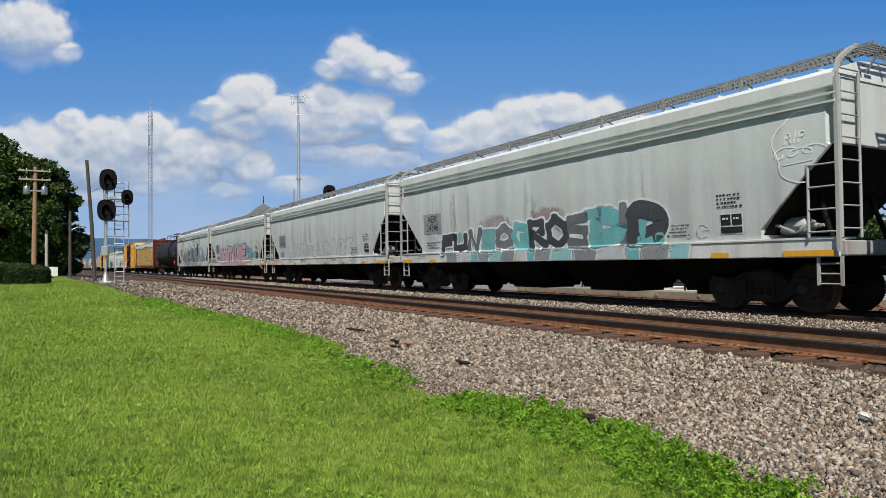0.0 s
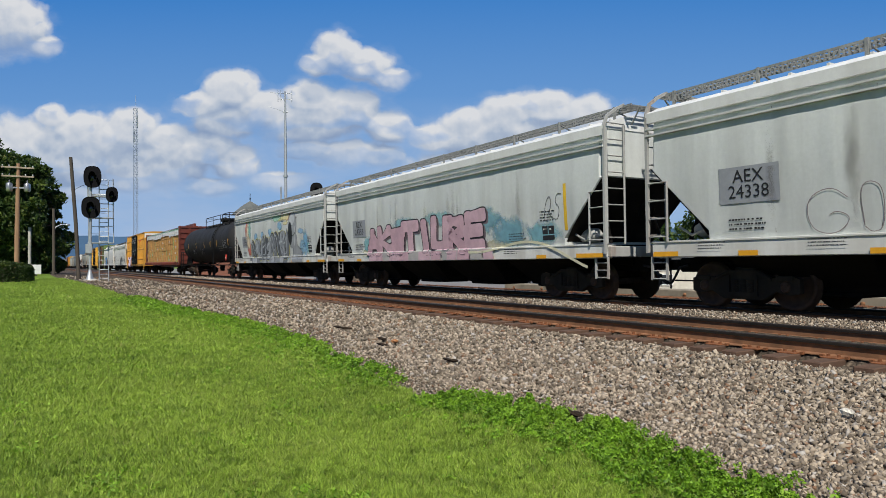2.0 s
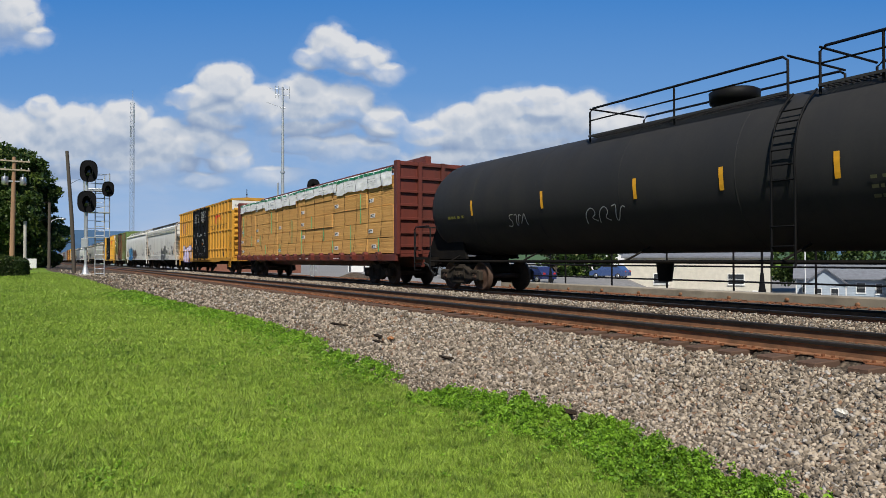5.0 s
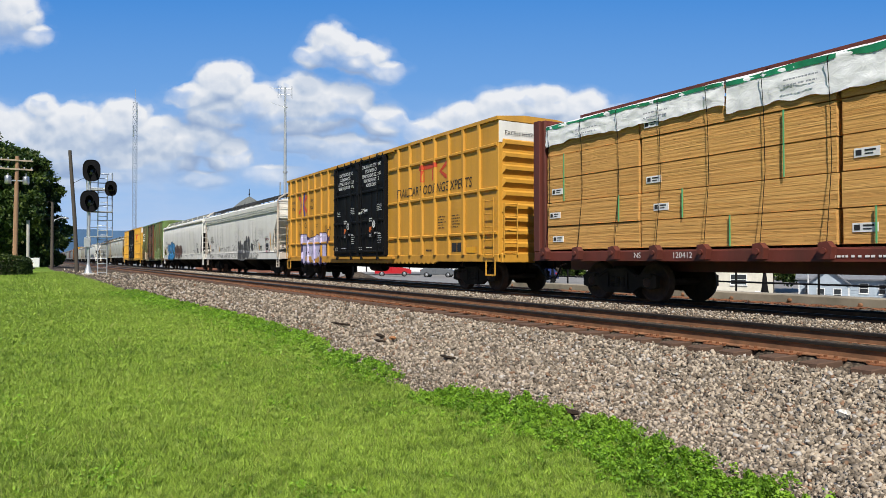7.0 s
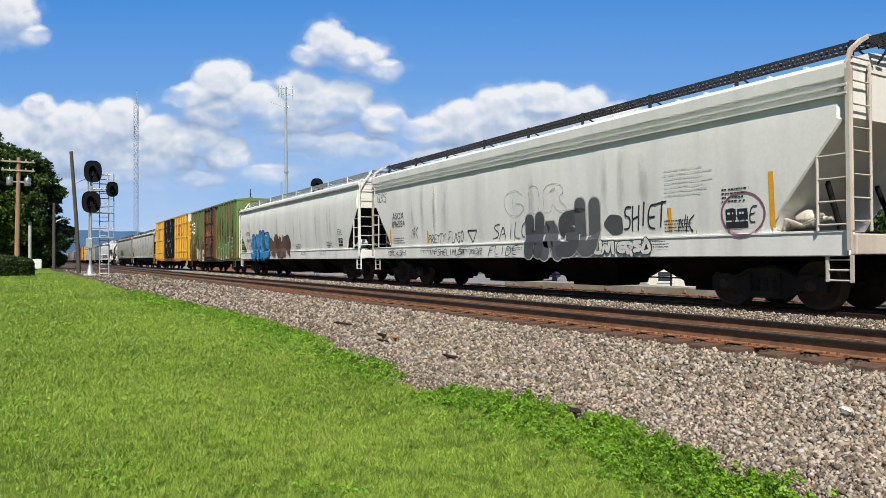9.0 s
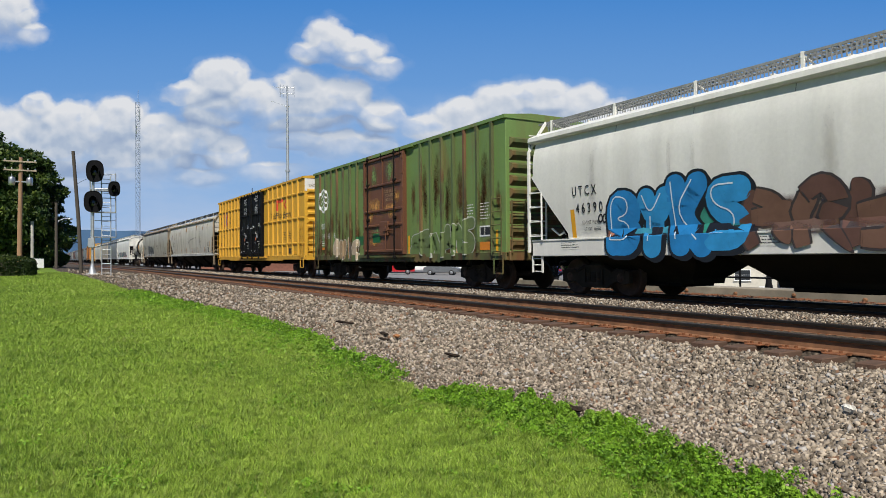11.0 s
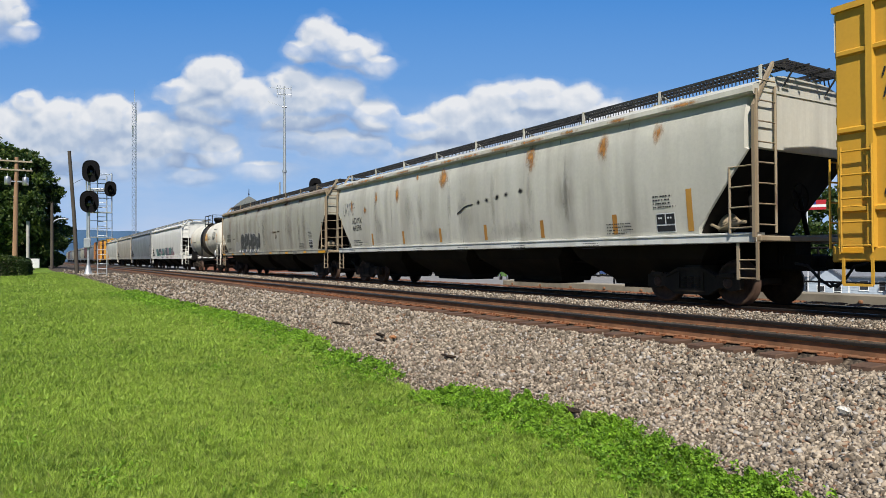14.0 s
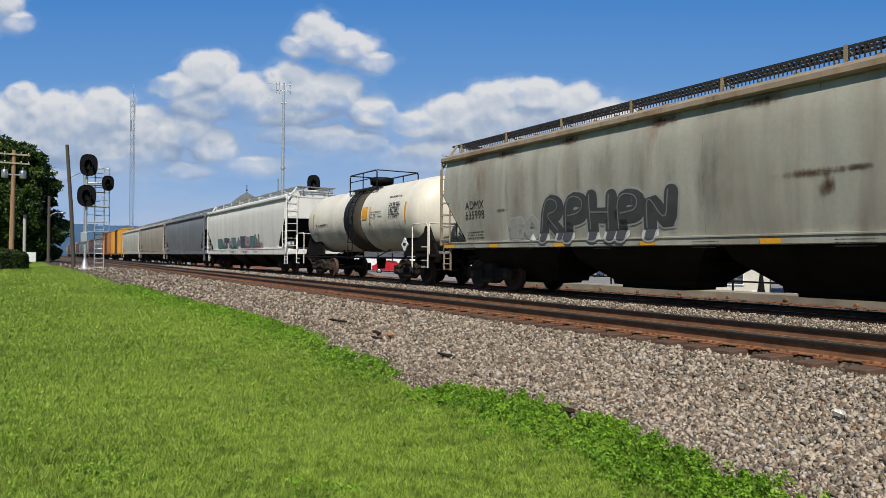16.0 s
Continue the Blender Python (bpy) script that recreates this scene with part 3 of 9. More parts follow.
    alpha = n.math("MINIMUM", n.math("MAXIMUM", n.math("DIVIDE", n.math("ADD", here[0], 0.03), edge), 0.0), 1.0)
    alpha = n.math("SMOOTH_MIN", alpha, 0.97, 0.15)
    up = n.axis(1)
    alpha = n.math("MULTIPLY", alpha, n.ramp(up, 40, 150, 0.45, 1.0))
    blue = n.mix(n.ramp(up, 30, 400), (0.24, 0.43, 0.71), (0.052, 0.215, 0.565))
    low = n.math("MULTIPLY", n.ramp(up, 40, 250, 0.9, 0.0), n.ramp(n.noise((0.004, 0.014, 1), 6.0, 0.55), 0.35, 0.6, 0.35, 1.0))
    blue = n.mix(low, blue, (0.40, 0.50, 0.68))
    wisp = n.math("MULTIPLY", n.ramp(here[0], -0.30, 0.10, 0.0, 0.42), n.ramp(n.noise((0.010, 0.022, 1), 6.0, 0.62), 0.40, 0.66))
    blue = n.mix(wisp, blue, (0.47, 0.54, 0.66))
    col = n.mix(n.ramp(lit, 0.18, 0.58), (0.25, 0.335, 0.50), (0.42, 0.49, 0.60))
    col = n.mix(n.ramp(lit, 0.54, 1.0), col, (0.71, 0.72, 0.74))
    col = n.mix(alpha, blue, col)
    em = n.t.nodes.new("ShaderNodeEmission")
    n.put(em.inputs[0], col)
    n.link(em.outputs[0], n.out.inputs[0])
    d = 3600.0
    ob = solid("backdrop", Mesh().add([(-2400, -90, 0), (2400, -90, 0), (2400, 1400, 0), (-2400, 1400, 0)], [(0, 1, 2, 3)]), n.mat,
               "white cumulus clouds in a blue summer sky", kind="structure")
    ob.matrix_basis = cloud_pose(CLIP / 2) @ Matrix.Scale(d / 1000.0, 4)
    ob.visible_shadow = False
    return ob


def cloud_pose(t):
    """The clouds drift nearer, up and to the left on the wind."""
    k = (t - CLIP / 2) / CLIP
    return aim(30.775, 0.0, 0.0) @ Matrix.Translation((-83 * k, 24 * k, -3600 + 118 * k))


CLOUDS = cloud_backdrop()


def place(bearing, reach, z=0.0, turn=0.0):
    """A pose at a bearing from the track's far end, seen from the camera."""
    b = radians(bearing)
    return pose(-reach * math.cos(b), reach * math.sin(b), z, 0, 0, turn)


# ---- distant hills ----
def hills(name, reach, heights, colour, label, a0, a1):
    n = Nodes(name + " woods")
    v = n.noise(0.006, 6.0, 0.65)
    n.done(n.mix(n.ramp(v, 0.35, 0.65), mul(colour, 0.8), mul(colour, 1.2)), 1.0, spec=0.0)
    m = Mesh()
    k = 160
    lo, hi, back = [], [], []
    for i in range(k + 1):
        a = radians(a0 + (a1 - a0) * i / k)
        h = sum(s * math.sin(f * a * 9 + p) for f, s, p in heights[1:]) + heights[0] + 5 * noise.noise((i * 0.35, reach, 0))
        lo.append((-reach * math.cos(a), reach * math.sin(a), -30))
        hi.append((-reach * 1.05 * math.cos(a), reach * 1.05 * math.sin(a), max(h * reach / 1000, 5)))
        back.append((-reach * 1.3 * math.cos(a), reach * 1.3 * math.sin(a), -30))
    m.add(lo + hi + back, [(i, i + 1, k + 2 + i, k + 1 + i) for i in range(k)] +
          [(k + 1 + i, k + 2 + i, 2 * k + 3 + i, 2 * k + 2 + i) for i in range(k)])
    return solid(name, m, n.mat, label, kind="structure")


# the far ridge's blue is distance haze put into the woods' colour
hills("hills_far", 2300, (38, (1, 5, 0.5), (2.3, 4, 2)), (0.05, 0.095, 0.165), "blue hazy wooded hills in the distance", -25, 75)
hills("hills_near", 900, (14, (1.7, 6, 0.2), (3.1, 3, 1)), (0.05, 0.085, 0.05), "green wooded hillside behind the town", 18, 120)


# ---- train ----
WHEEL_R = 0.457
TRAIN = []      # every car with its pose at the start
WHEELS = []     # every wheelset with its car-borne pose


def wheelset_mesh():
    m = Mesh()
    for s in (-1, 1):
        m.lathe([(s * 0.68, 0.10), (s * 0.68, 0.485), (s * 0.705, 0.485), (s * 0.715, WHEEL_R), (s * 0.80, WHEEL_R - 0.006), (s * 0.815, WHEEL_R - 0.02),
                 (s * 0.815, 0.385), (s * 0.775, 0.36), (s * 0.76, 0.20), (s * 0.80, 0.15), (s * 0.80, 0.09)], n=28)
    m.lathe([(-1.02, 0.075), (1.02, 0.075)], n=12)
    for s in (-1, 1):
        m.lathe([(s * 0.90, 0.11), (s * 1.06, 0.11), (s * 1.08, 0.085)], n=14)
        for k in range(3):
            a = 2 * math.pi * k / 3
            m.lathe([(s * 1.07, 0.016), (s * 1.10, 0.016)], centre=(0.055 * math.cos(a), 0, 0.055 * math.sin(a)), n=6)
    return m.data("wheelset", WHEEL_RUST)


def bogie_mesh():
    m = Mesh()
    out = [(-1.16, 0.60), (-1.16, 0.34), (-0.98, 0.30), (-0.70, 0.36), (-0.42, 0.20), (0.42, 0.20), (0.70, 0.36), (0.98, 0.30), (1.16, 0.34),
           (1.16, 0.60), (0.98, 0.66), (0.62, 0.62), (0.34, 0.76), (-0.34, 0.76), (-0.62, 0.62), (-0.98, 0.66)]
    for s in (-1, 1):
        a, b = sorted((s * 0.93, s * 1.06))
        m.prism(out, a, b)
        c, d = sorted((s * 1.06, s * 1.10))
        m.prism([(-0.36, 0.26), (0.36, 0.26), (0.30, 0.33), (-0.30, 0.33)], c, d)
        m.prism([(-0.62, 0.56), (-0.30, 0.70), (0.30, 0.70), (0.62, 0.56), (0.62, 0.60), (0.32, 0.755), (-0.32, 0.755), (-0.62, 0.60)], c, d)
        for x in (-0.885, 0.885):
            m.box(x - 0.16, x + 0.16, min(c, d) - 0.01, max(c, d), 0.56, 0.66, 0.02)
        for x in (-0.30, 0.30):
            m.box(x - 0.03, x + 0.03, c, d, 0.30, 0.66)
        for x in (-0.17, 0.0, 0.17):
            for k in range(6):
                m.lathe([(0.335 + k * 0.042, 0.062), (0.355 + k * 0.042, 0.078), (0.372 + k * 0.042, 0.062)], centre=(x, s * 1.05, 0), n=10, axis="z")
    m.box(-0.22, 0.22, -1.0, 1.0, 0.55, 0.82, 0.03)
    m.lathe([(0.80, 0.2), (0.98, 0.2)], n=14, axis="z")
    for x in (-0.5, 0.5):
        m.box(x - 0.05, x + 0.05, -0.75, 0.75, 0.34, 0.46, 0.02)
        for s in (-1, 1):
            m.box(x - 0.12 * np.sign(x) - 0.05, x - 0.12 * np.sign(x) + 0.05, s * 0.74 - 0.06, s * 0.74 + 0.06, 0.30, 0.60)
    return m.data("side_frames", BOGIE_GRIME)


WHEELSET, BOGIE = wheelset_mesh(), bogie_mesh()
AXLE = 0.885


def bogies(car, centres):
    for x in centres:
        b = part("bogie", BOGIE, None, car, "grimy cast steel truck")
        b.matrix_basis = pose(x, 0, 0)
        for dx in (-AXLE, AXLE):
            w = part("wheelset", WHEELSET, None, b, "rusty steel wheels on an axle")
            w.matrix_basis = pose(dx, 0, WHEEL_R)
            WHEELS.append((w, dx))


def coupler(m, x, s):
    m.box(min(x, x + s * 0.55), max(x, x + s * 0.55), -0.07, 0.07, 0.78, 0.94, 0.02)
    m.box(min(x + s * 0.45, x + s * 0.75), max(x + s * 0.45, x + s * 0.75), -0.14, 0.14, 0.74, 0.98, 0.04)


def air_hose(x, s, y=-0.35):
    return Mesh().tube([(x, y, 0.85), (x + s * 0.25, y, 0.80), (x + s * 0.45, y + 0.05, 0.55), (x + s * 0.62, y + 0.1, 0.42), (x + s * 0.75, y + 0.15, 0.48)], 0.028, 6)


def draft_gear(car, half):
    for s in (-1, 1):
        m = Mesh()
        coupler(m, s * half, s)
        m.box(s * half - 0.3, s * half + 0.3, -0.28, 0.28, 0.70, 1.02, 0.03)
        part("coupler", m, UNDER, car, "grimy knuckle coupler")
        part("air_hose", air_hose(s * half, s), TYRE, car, "black rubber air brake hose")


# -- marks on the sheets: flat polygons laid on the side, following its bulge --
POSTED = {}     # sides with outside posts: paint climbs over them


def post_side(posts, depth=1.502):
    f = lambda z: depth
    POSTED[f] = posts
    return f


def side_mark(polys, side, lift):
    """Polygons in (x, z) on the near side of a car; side(z) is the half width of the sheet."""
    bm = bmesh.new()
    for k, poly in enumerate(polys):
        vs = [bm.verts.new((x, (k % 9) * 0.0004, z)) for x, z in poly]
        try:
            bm.faces.new(vs)
        except ValueError:
            pass
    zs = [v.co.z for v in bm.verts]
    if not zs:
        return bm
    bmesh.ops.triangulate(bm, faces=bm.faces[:])
    z = math.floor(min(zs) * 5) / 5 + 0.2
    while z < max(zs):
        bmesh.ops.bisect_plane(bm, geom=bm.verts[:] + bm.edges[:] + bm.faces[:], plane_co=(0, 0, z), plane_no=(0, 0, 1))
        z += 0.2
    posts = [p for p in POSTED.get(side, ()) if min(v.co.x for v in bm.verts) - 0.1 < p < max(v.co.x for v in bm.verts) + 0.1]
    for p in posts:
        for d in (-0.071, -0.0505, 0.0505, 0.071):
            bmesh.ops.bisect_plane(bm, geom=bm.verts[:] + bm.edges[:] + bm.faces[:], plane_co=(p + d, 0, 0), plane_no=(1, 0, 0))
    for v in bm.verts:
        proud = 0.075 if any(abs(v.co.x - p) < 0.052 for p in posts) else 0.0
        v.co.y = -side(v.co.z) - proud - lift - v.co.y
    return bm


def mark(name, polys, side, material, car, label="", lift=0.006):
    bm = side_mark(polys, side, lift)
    me = bpy.data.meshes.new(name)
    bm.normal_update()
    for f in bm.faces:
        if f.normal.y > 0:
            f.normal_flip()
    bm.to_mesh(me)
    bm.free()
    me.materials.append(material)
    ob = part(name, me, None, car, label)
    if name.split("_")[0] in ("stencil", "fill", "outline", "highlight"):
        tagged(ob, kind="stuff")
    return ob


def rect(x0, x1, z0, z1):
    return [(x0, z0), (x1, z0), (x1, z1), (x0, z1)]


def text_polys(body, x, z, size, bold=0.0, slant=0.0, align="CENTER", squeeze=1.0):
    """Outlines of lettering in the built-in font, as triangles in (x, z)."""
    cu = bpy.data.curves.new("lettering", "FONT")
    cu.body, cu.size, cu.offset, cu.shear, cu.resolution_u = body, size, bold * size, slant, 3
    cu.align_x, cu.align_y = align, "CENTER"
    ob = bpy.data.objects.new("lettering", cu)
    me = ob.to_mesh()
    polys = [[(x + me.vertices[i].co.x * squeeze, z + me.vertices[i].co.y) for i in p.vertices] for p in me.polygons]
    ob.to_mesh_clear()
    bpy.data.objects.remove(ob), bpy.data.curves.remove(cu)
    return polys


def lettering(name, lines, side, material, car, label=""):
    """lines: (text, x, z, height)"""
    polys = []
    for body, x, z, size, *more in lines:
        polys += text_polys(body, x, z, size, *more)
    return mark(name, polys, side, material, car, label, 0.010)


def small_print(rng, x, z, w, rows, h=0.05, gap=0.085):
    """Bars in place of stencilled lines too small to read."""
    polys = []
    for r in range(rows):
        cx = x - w / 2
        end = x + w / 2 * rng.uniform(0.5, 1.0)
        while cx < end:
            k = rng.uniform(0.5, 1.3) * h
            polys.append(rect(cx, min(cx + k, end), z - r * gap, z - r * gap + h * 0.62))
            cx += k + h * rng.choice((0.3, 0.3, 0.9))
    return polys


def ribbon(pts, w):
    """A stroke of spray paint as a row of quads."""
    out = []
    n = []
    for i, p in enumerate(pts):
        a, b = pts[max(i - 1, 0)], pts[min(i + 1, len(pts) - 1)]
        d = Vector((b[0] - a[0], b[1] - a[1]))
        d = d.normalized() if d.length > 1e-6 else Vector((1, 0))
        n.append((-d.y * w / 2, d.x * w / 2))
    for i in range(len(pts) - 1):
        (x0, z0), (x1, z1), (a0, b0), (a1, b1) = pts[i], pts[i + 1], n[i], n[i + 1]
        out.append([(x0 + a0, z0 + b0), (x1 + a1, z1 + b1), (x1 - a1, z1 - b1), (x0 - a0, z0 - b0)])
    return out


def wave(rng, x0, x1, z0, z1, turns, steps=60):
    """A looping scribble that runs from x0 to x1."""
    p1, p2, k = rng.uniform(0, 6), rng.uniform(0, 6), rng.uniform(0.5, 0.9)
    cz, hz, loop = (z0 + z1) / 2, (z1 - z0) / 2, (x1 - x0) / turns * 0.55
    pts = []
    for i in range(steps + 1):
        t = i / steps
        a = t * turns * 2 * math.pi + p1
        pts.append((x0 + (x1 - x0) * t + loop * math.sin(a), cz + hz * (0.75 * math.cos(a) + 0.25 * math.sin(a * k + p2))))
    return pts


def blob(rng, x0, x1, z0, z1, n=14, rough=0.16, square=3.0):
    """A swollen, letter-like outline with a soft wavering edge."""
    cx, cz, hx, hz = (x0 + x1) / 2, (z0 + z1) / 2, (x1 - x0) / 2, (z1 - z0) / 2
    waves = [(k, rng.uniform(0, 6.28), rng.uniform(0.4, 1.0) / k ** 0.5) for k in (2, 3, 5)]
    n = max(n, 22)
    pts = []
    for i in range(n):
        a = 2 * math.pi * i / n
        c, s = math.cos(a), math.sin(a)
        k = (abs(c) ** square + abs(s) ** square) ** (-1 / square) * (1 + rough * sum(w * math.sin(f * a + p) for f, p, w in waves))
        pts.append((cx + hx * c * k, cz + hz * s * k))
    return pts


def grown(poly, d):
    cx, cz = sum(p[0] for p in poly) / len(poly), sum(p[1] for p in poly) / len(poly)
    out = []
    for x, z in poly:
        v = Vector((x - cx, z - cz))
        v *= (v.length + d) / max(v.length, 1e-6)
        out.append((cx + v.x, cz + v.y))
    return out


PAINTS = {}


def spray(colour):
    if colour not in PAINTS:
        PAINTS[colour] = plain("spray paint %d" % len(PAINTS), colour, 0.5, 0.0, 0.18, 3.0, 0.0)
    return PAINTS[colour]


GLYPHS = {"R": [[(0, 0), (0.05, 1), (0.8, 0.95), (0.85, 0.6), (0.15, 0.5), (0.95, 0)]], "P": [[(0.05, 0), (0.05, 1), (0.85, 0.95), (0.9, 0.55), (0.15, 0.45)]],
          "H": [[(0.05, 1), (0.05, 0)], [(0.1, 0.5), (0.9, 0.5)], [(0.9, 1), (0.95, 0)]], "N": [[(0.05, 0), (0.1, 1), (0.85, 0.05), (0.95, 1)]],
          "T": [[(-0.1, 0.95), (1.1, 0.95)], [(0.5, 0.95), (0.45, 0)]], "M": [[(0.0, 0), (0.15, 1), (0.5, 0.4), (0.85, 1), (1, 0)]]}


def rounded(line):
    """Corners cut twice, so that a stroke looks drawn by hand."""
    for _ in range(2):
        new_line = [line[0]]
        for (a, b), (c, d) in zip(line, line[1:]):
            new_line += [(a * 0.75 + c * 0.25, b * 0.75 + d * 0.25), (a * 0.25 + c * 0.75, b * 0.25 + d * 0.75)]
        line = new_line + [line[-1]]
    return line


def stroke_letters(rng, x0, x1, z0, z1, count, lean=0.12, word=""):
    """Spray-can letter shapes as centre lines in the given box: one to three strokes each."""
    kinds = [[[(0.1, 0), (0.0, 0.7), (0.5, 1.05), (0.9, 0.6), (0.5, 0.35), (1.1, 0.1)]], [[(0, 0.9), (0.35, 1.0), (0.3, 0.1), (0.7, 0.0), (0.75, 0.9), (1.1, 0.8)]],
             [[(0.9, 0.8), (0.3, 1.0), (0.0, 0.5), (0.4, 0.0), (1.0, 0.2)], [(0.5, 0.5), (1.1, 0.55)]], [[(-0.1, 0.1), (0.3, 0.5), (0.5, 1.05), (0.75, 0.4), (1.1, -0.05)]],
             [[(0.95, 0.9), (0.3, 0.95), (0.2, 0.6), (0.8, 0.45), (0.7, 0.0), (-0.1, 0.1)]], [[(0.1, 1), (0.2, 0.2), (0.6, 0.0), (1.0, 0.3), (0.9, 1.0)]]]
    if word:
        kinds = [GLYPHS[c] for c in word]
    out, w = [], (x1 - x0) / count
    for i in range(count):
        bx, rise = x0 + i * w, rng.uniform(-0.08, 0.08) * (z1 - z0)
        for line in (kinds[i % len(kinds)] if word else rng.choice(kinds)):
            out.append(rounded([(bx + w * (0.08 + 0.84 * (px + rng.uniform(-.06, .06))) + lean * (pz - 0.5) * w,
                         z0 + rise + (z1 - z0) * min(1, max(0, pz + rng.uniform(-.06, .06)))) for px, pz in line]))
    return out


GLYPHS.update({
    "B": [[(0, 0), (0, 1), (0.8, 0.95), (0.85, 0.6), (0.2, 0.5), (1, 0.4), (0.9, 0.02), (0, 0)]],
    "F": [[(0, 0), (0, 1), (1, 1)], [(0, 0.5), (0.75, 0.55)]], "U": [[(0, 1), (0, 0.15), (0.5, 0), (1, 0.15), (1, 1)]], "S": [[(1, 0.95), (0.1, 0.9), (0.1, 0.55), (0.95, 0.45), (0.9, 0.05), (0, 0.05)]],
    "O": [[(0.5, 1), (0, 0.75), (0, 0.25), (0.5, 0), (1, 0.25), (1, 0.75), (0.5, 1)]], "G": [[(1, 0.9), (0.3, 1), (0, 0.5), (0.3, 0), (1, 0.1), (1, 0.45), (0.6, 0.45)]],
    "I": [[(0.5, 0), (0.5, 1)]], "L": [[(0.1, 1), (0.1, 0), (1, 0.05)]], "E": [[(1, 1), (0, 0.95), (0, 0.05), (1, 0)], [(0, 0.5), (0.8, 0.5)]], "A": [[(-0.05, 0), (0.45, 1), (1.05, 0)], [(0.25, 0.35), (0.8, 0.35)]],
    "K": [[(0, 0), (0, 1)], [(1, 1), (0.1, 0.5), (1.05, 0)]], "D": [[(0, 0), (0, 1), (0.8, 0.85), (1, 0.5), (0.8, 0.1), (0, 0)]], "Y": [[(0, 1), (0.5, 0.5), (1, 1)], [(0.5, 0.5), (0.45, 0)]]})


def block_letters(car, side, word, x0, x1, z0, z1, rise, fills, edge, seed, fat=0.3, line=0.05, shine=None, drop=None, soft=True, gap=0.0):
    """A painted word of fat letters that stand edge to edge; the tops climb by rise from first to last."""
    rng = random.Random(seed)
    n = len(word)
    w = (x1 - x0) / n
    label = "spray-painted graffiti word in fat outlined letters"
    root = None
    layers = {"drop": [], "edge": [], "shine": [], "body": [[] for _ in fills]}
    for i, ch in enumerate(word):
        lo = z0 + rng.uniform(-0.03, 0.03)
        hi = z1 + rise * i / max(1, n - 1) + rng.uniform(-0.08, 0.08) * (z1 - z0)
        pad = fat / 2 + line + gap
        a, b, tilt = x0 + w * i + pad * 0.85, x0 + w * (i + 1) - pad * 0.85, rng.uniform(-0.10, 0.16) * w
        if ch == "I":
            a, b = (a + b) / 2 - 0.02, (a + b) / 2 + 0.02
        for stroke in GLYPHS[ch]:
            pts = [(a + (b - a) * px + tilt * (pz - 0.5) + rng.uniform(-.045, .045), lo + pad + (hi - lo - 2 * pad) * pz + rng.uniform(-.03, .03)) for px, pz in stroke]
            if soft:
                pts = rounded(pts)

            def fatten(width, dx=0.0, dz=0.0):
                moved = [(x + dx, z + dz) for x, z in pts]
                r = width / 2
                knots = moved if not soft else [moved[0], moved[-1]]
                return ribbon(moved, width) + [blob(rng, x - r, x + r, z - r, z + r, 10, 0.02, 2.2 if soft else 4.0) for x, z in knots]

            layers["edge"] += fatten(fat + 2 * line)
            layers["body"][i % len(fills)] += fatten(fat)
            if drop:
                layers["drop"] += fatten(fat + line, 0.09, -0.07)
            if shine:
                layers["shine"] += ribbon([(x - fat * 0.24, z + fat * 0.22) for x, z in pts], 0.03)
    if drop:
        root = mark("graffiti", layers["drop"], side, spray(drop), car, label, 0.005)
    outline = mark("outline" if root else "graffiti", layers["edge"], side, spray(edge), root or car, "" if root else label, 0.010)
    root = root or outline
    for colour, polys in zip(fills, layers["body"]):
        if polys:
            mark("fill", polys, side, spray(colour), root, "", 0.0155)
    if shine:
        mark("highlight", layers["shine"], side, spray(shine), root, "", 0.021)
    return root


def sill_row(car, x0, x1, colours, edge, seed, z0=1.05, z1=1.345):
    """The lower ends of a painted piece, carried on over the side sill."""
    rng = random.Random(seed)
    x, k, groups, rims = x0, 0, {}, []
    while x < x1:
        w = rng.uniform(0.35, 0.9)
        q = [(x + rng.uniform(-.1, .1), z0), (x + w - 0.06 + rng.uniform(-.1, .1), z0), (x + w - 0.06, z1), (x, z1)]
        groups.setdefault(colours[k % len(colours)], []).append(q)
        rims.append(grown(q, 0.035))
        x += w
        k += 1
    face = lambda z: 1.577
    root = mark("graffiti", [[(a, min(z1, max(z0 - 0.012, b))) for a, b in q] for q in rims], face, spray(edge), car, "painted blocks along the side sill", 0.004)
    for c, polys in groups.items():
        mark("fill", polys, face, spray(c), root, "", 0.009)


def stains(car, side, spots, material, name="rust_stain", label="orange rust stain on the sheet"):
    """spots: (x, z, width, height) of soft-edged patches."""
    for x, z, w, h in spots:
        mark(name, [rect(x - w / 2, x + w / 2, z - h / 2, z + h / 2)], side, material, car, label, 0.005)


def blade(pts, w, lean=0.6):
    """A stroke that swells and ends in a point."""
    n, out, sides = len(pts) - 1, [], []
    for i, p in enumerate(pts):
        a, b = pts[max(i - 1, 0)], pts[min(i + 1, n)]
        d = Vector((b[0] - a[0], b[1] - a[1]))
        d = d.normalized() if d.length > 1e-6 else Vector((1, 0))
        t = i / n
        k = w / 2 * max(0.06, min(1.0, 3.2 * (1 - t), 0.75 + lean * t))
        sides.append(((p[0] - d.y * k, p[1] + d.x * k), (p[0] + d.y * k, p[1] - d.x * k)))
    for (a, b), (c, d) in zip(sides, sides[1:]):
        out.append([a, c, d, b])
    return out


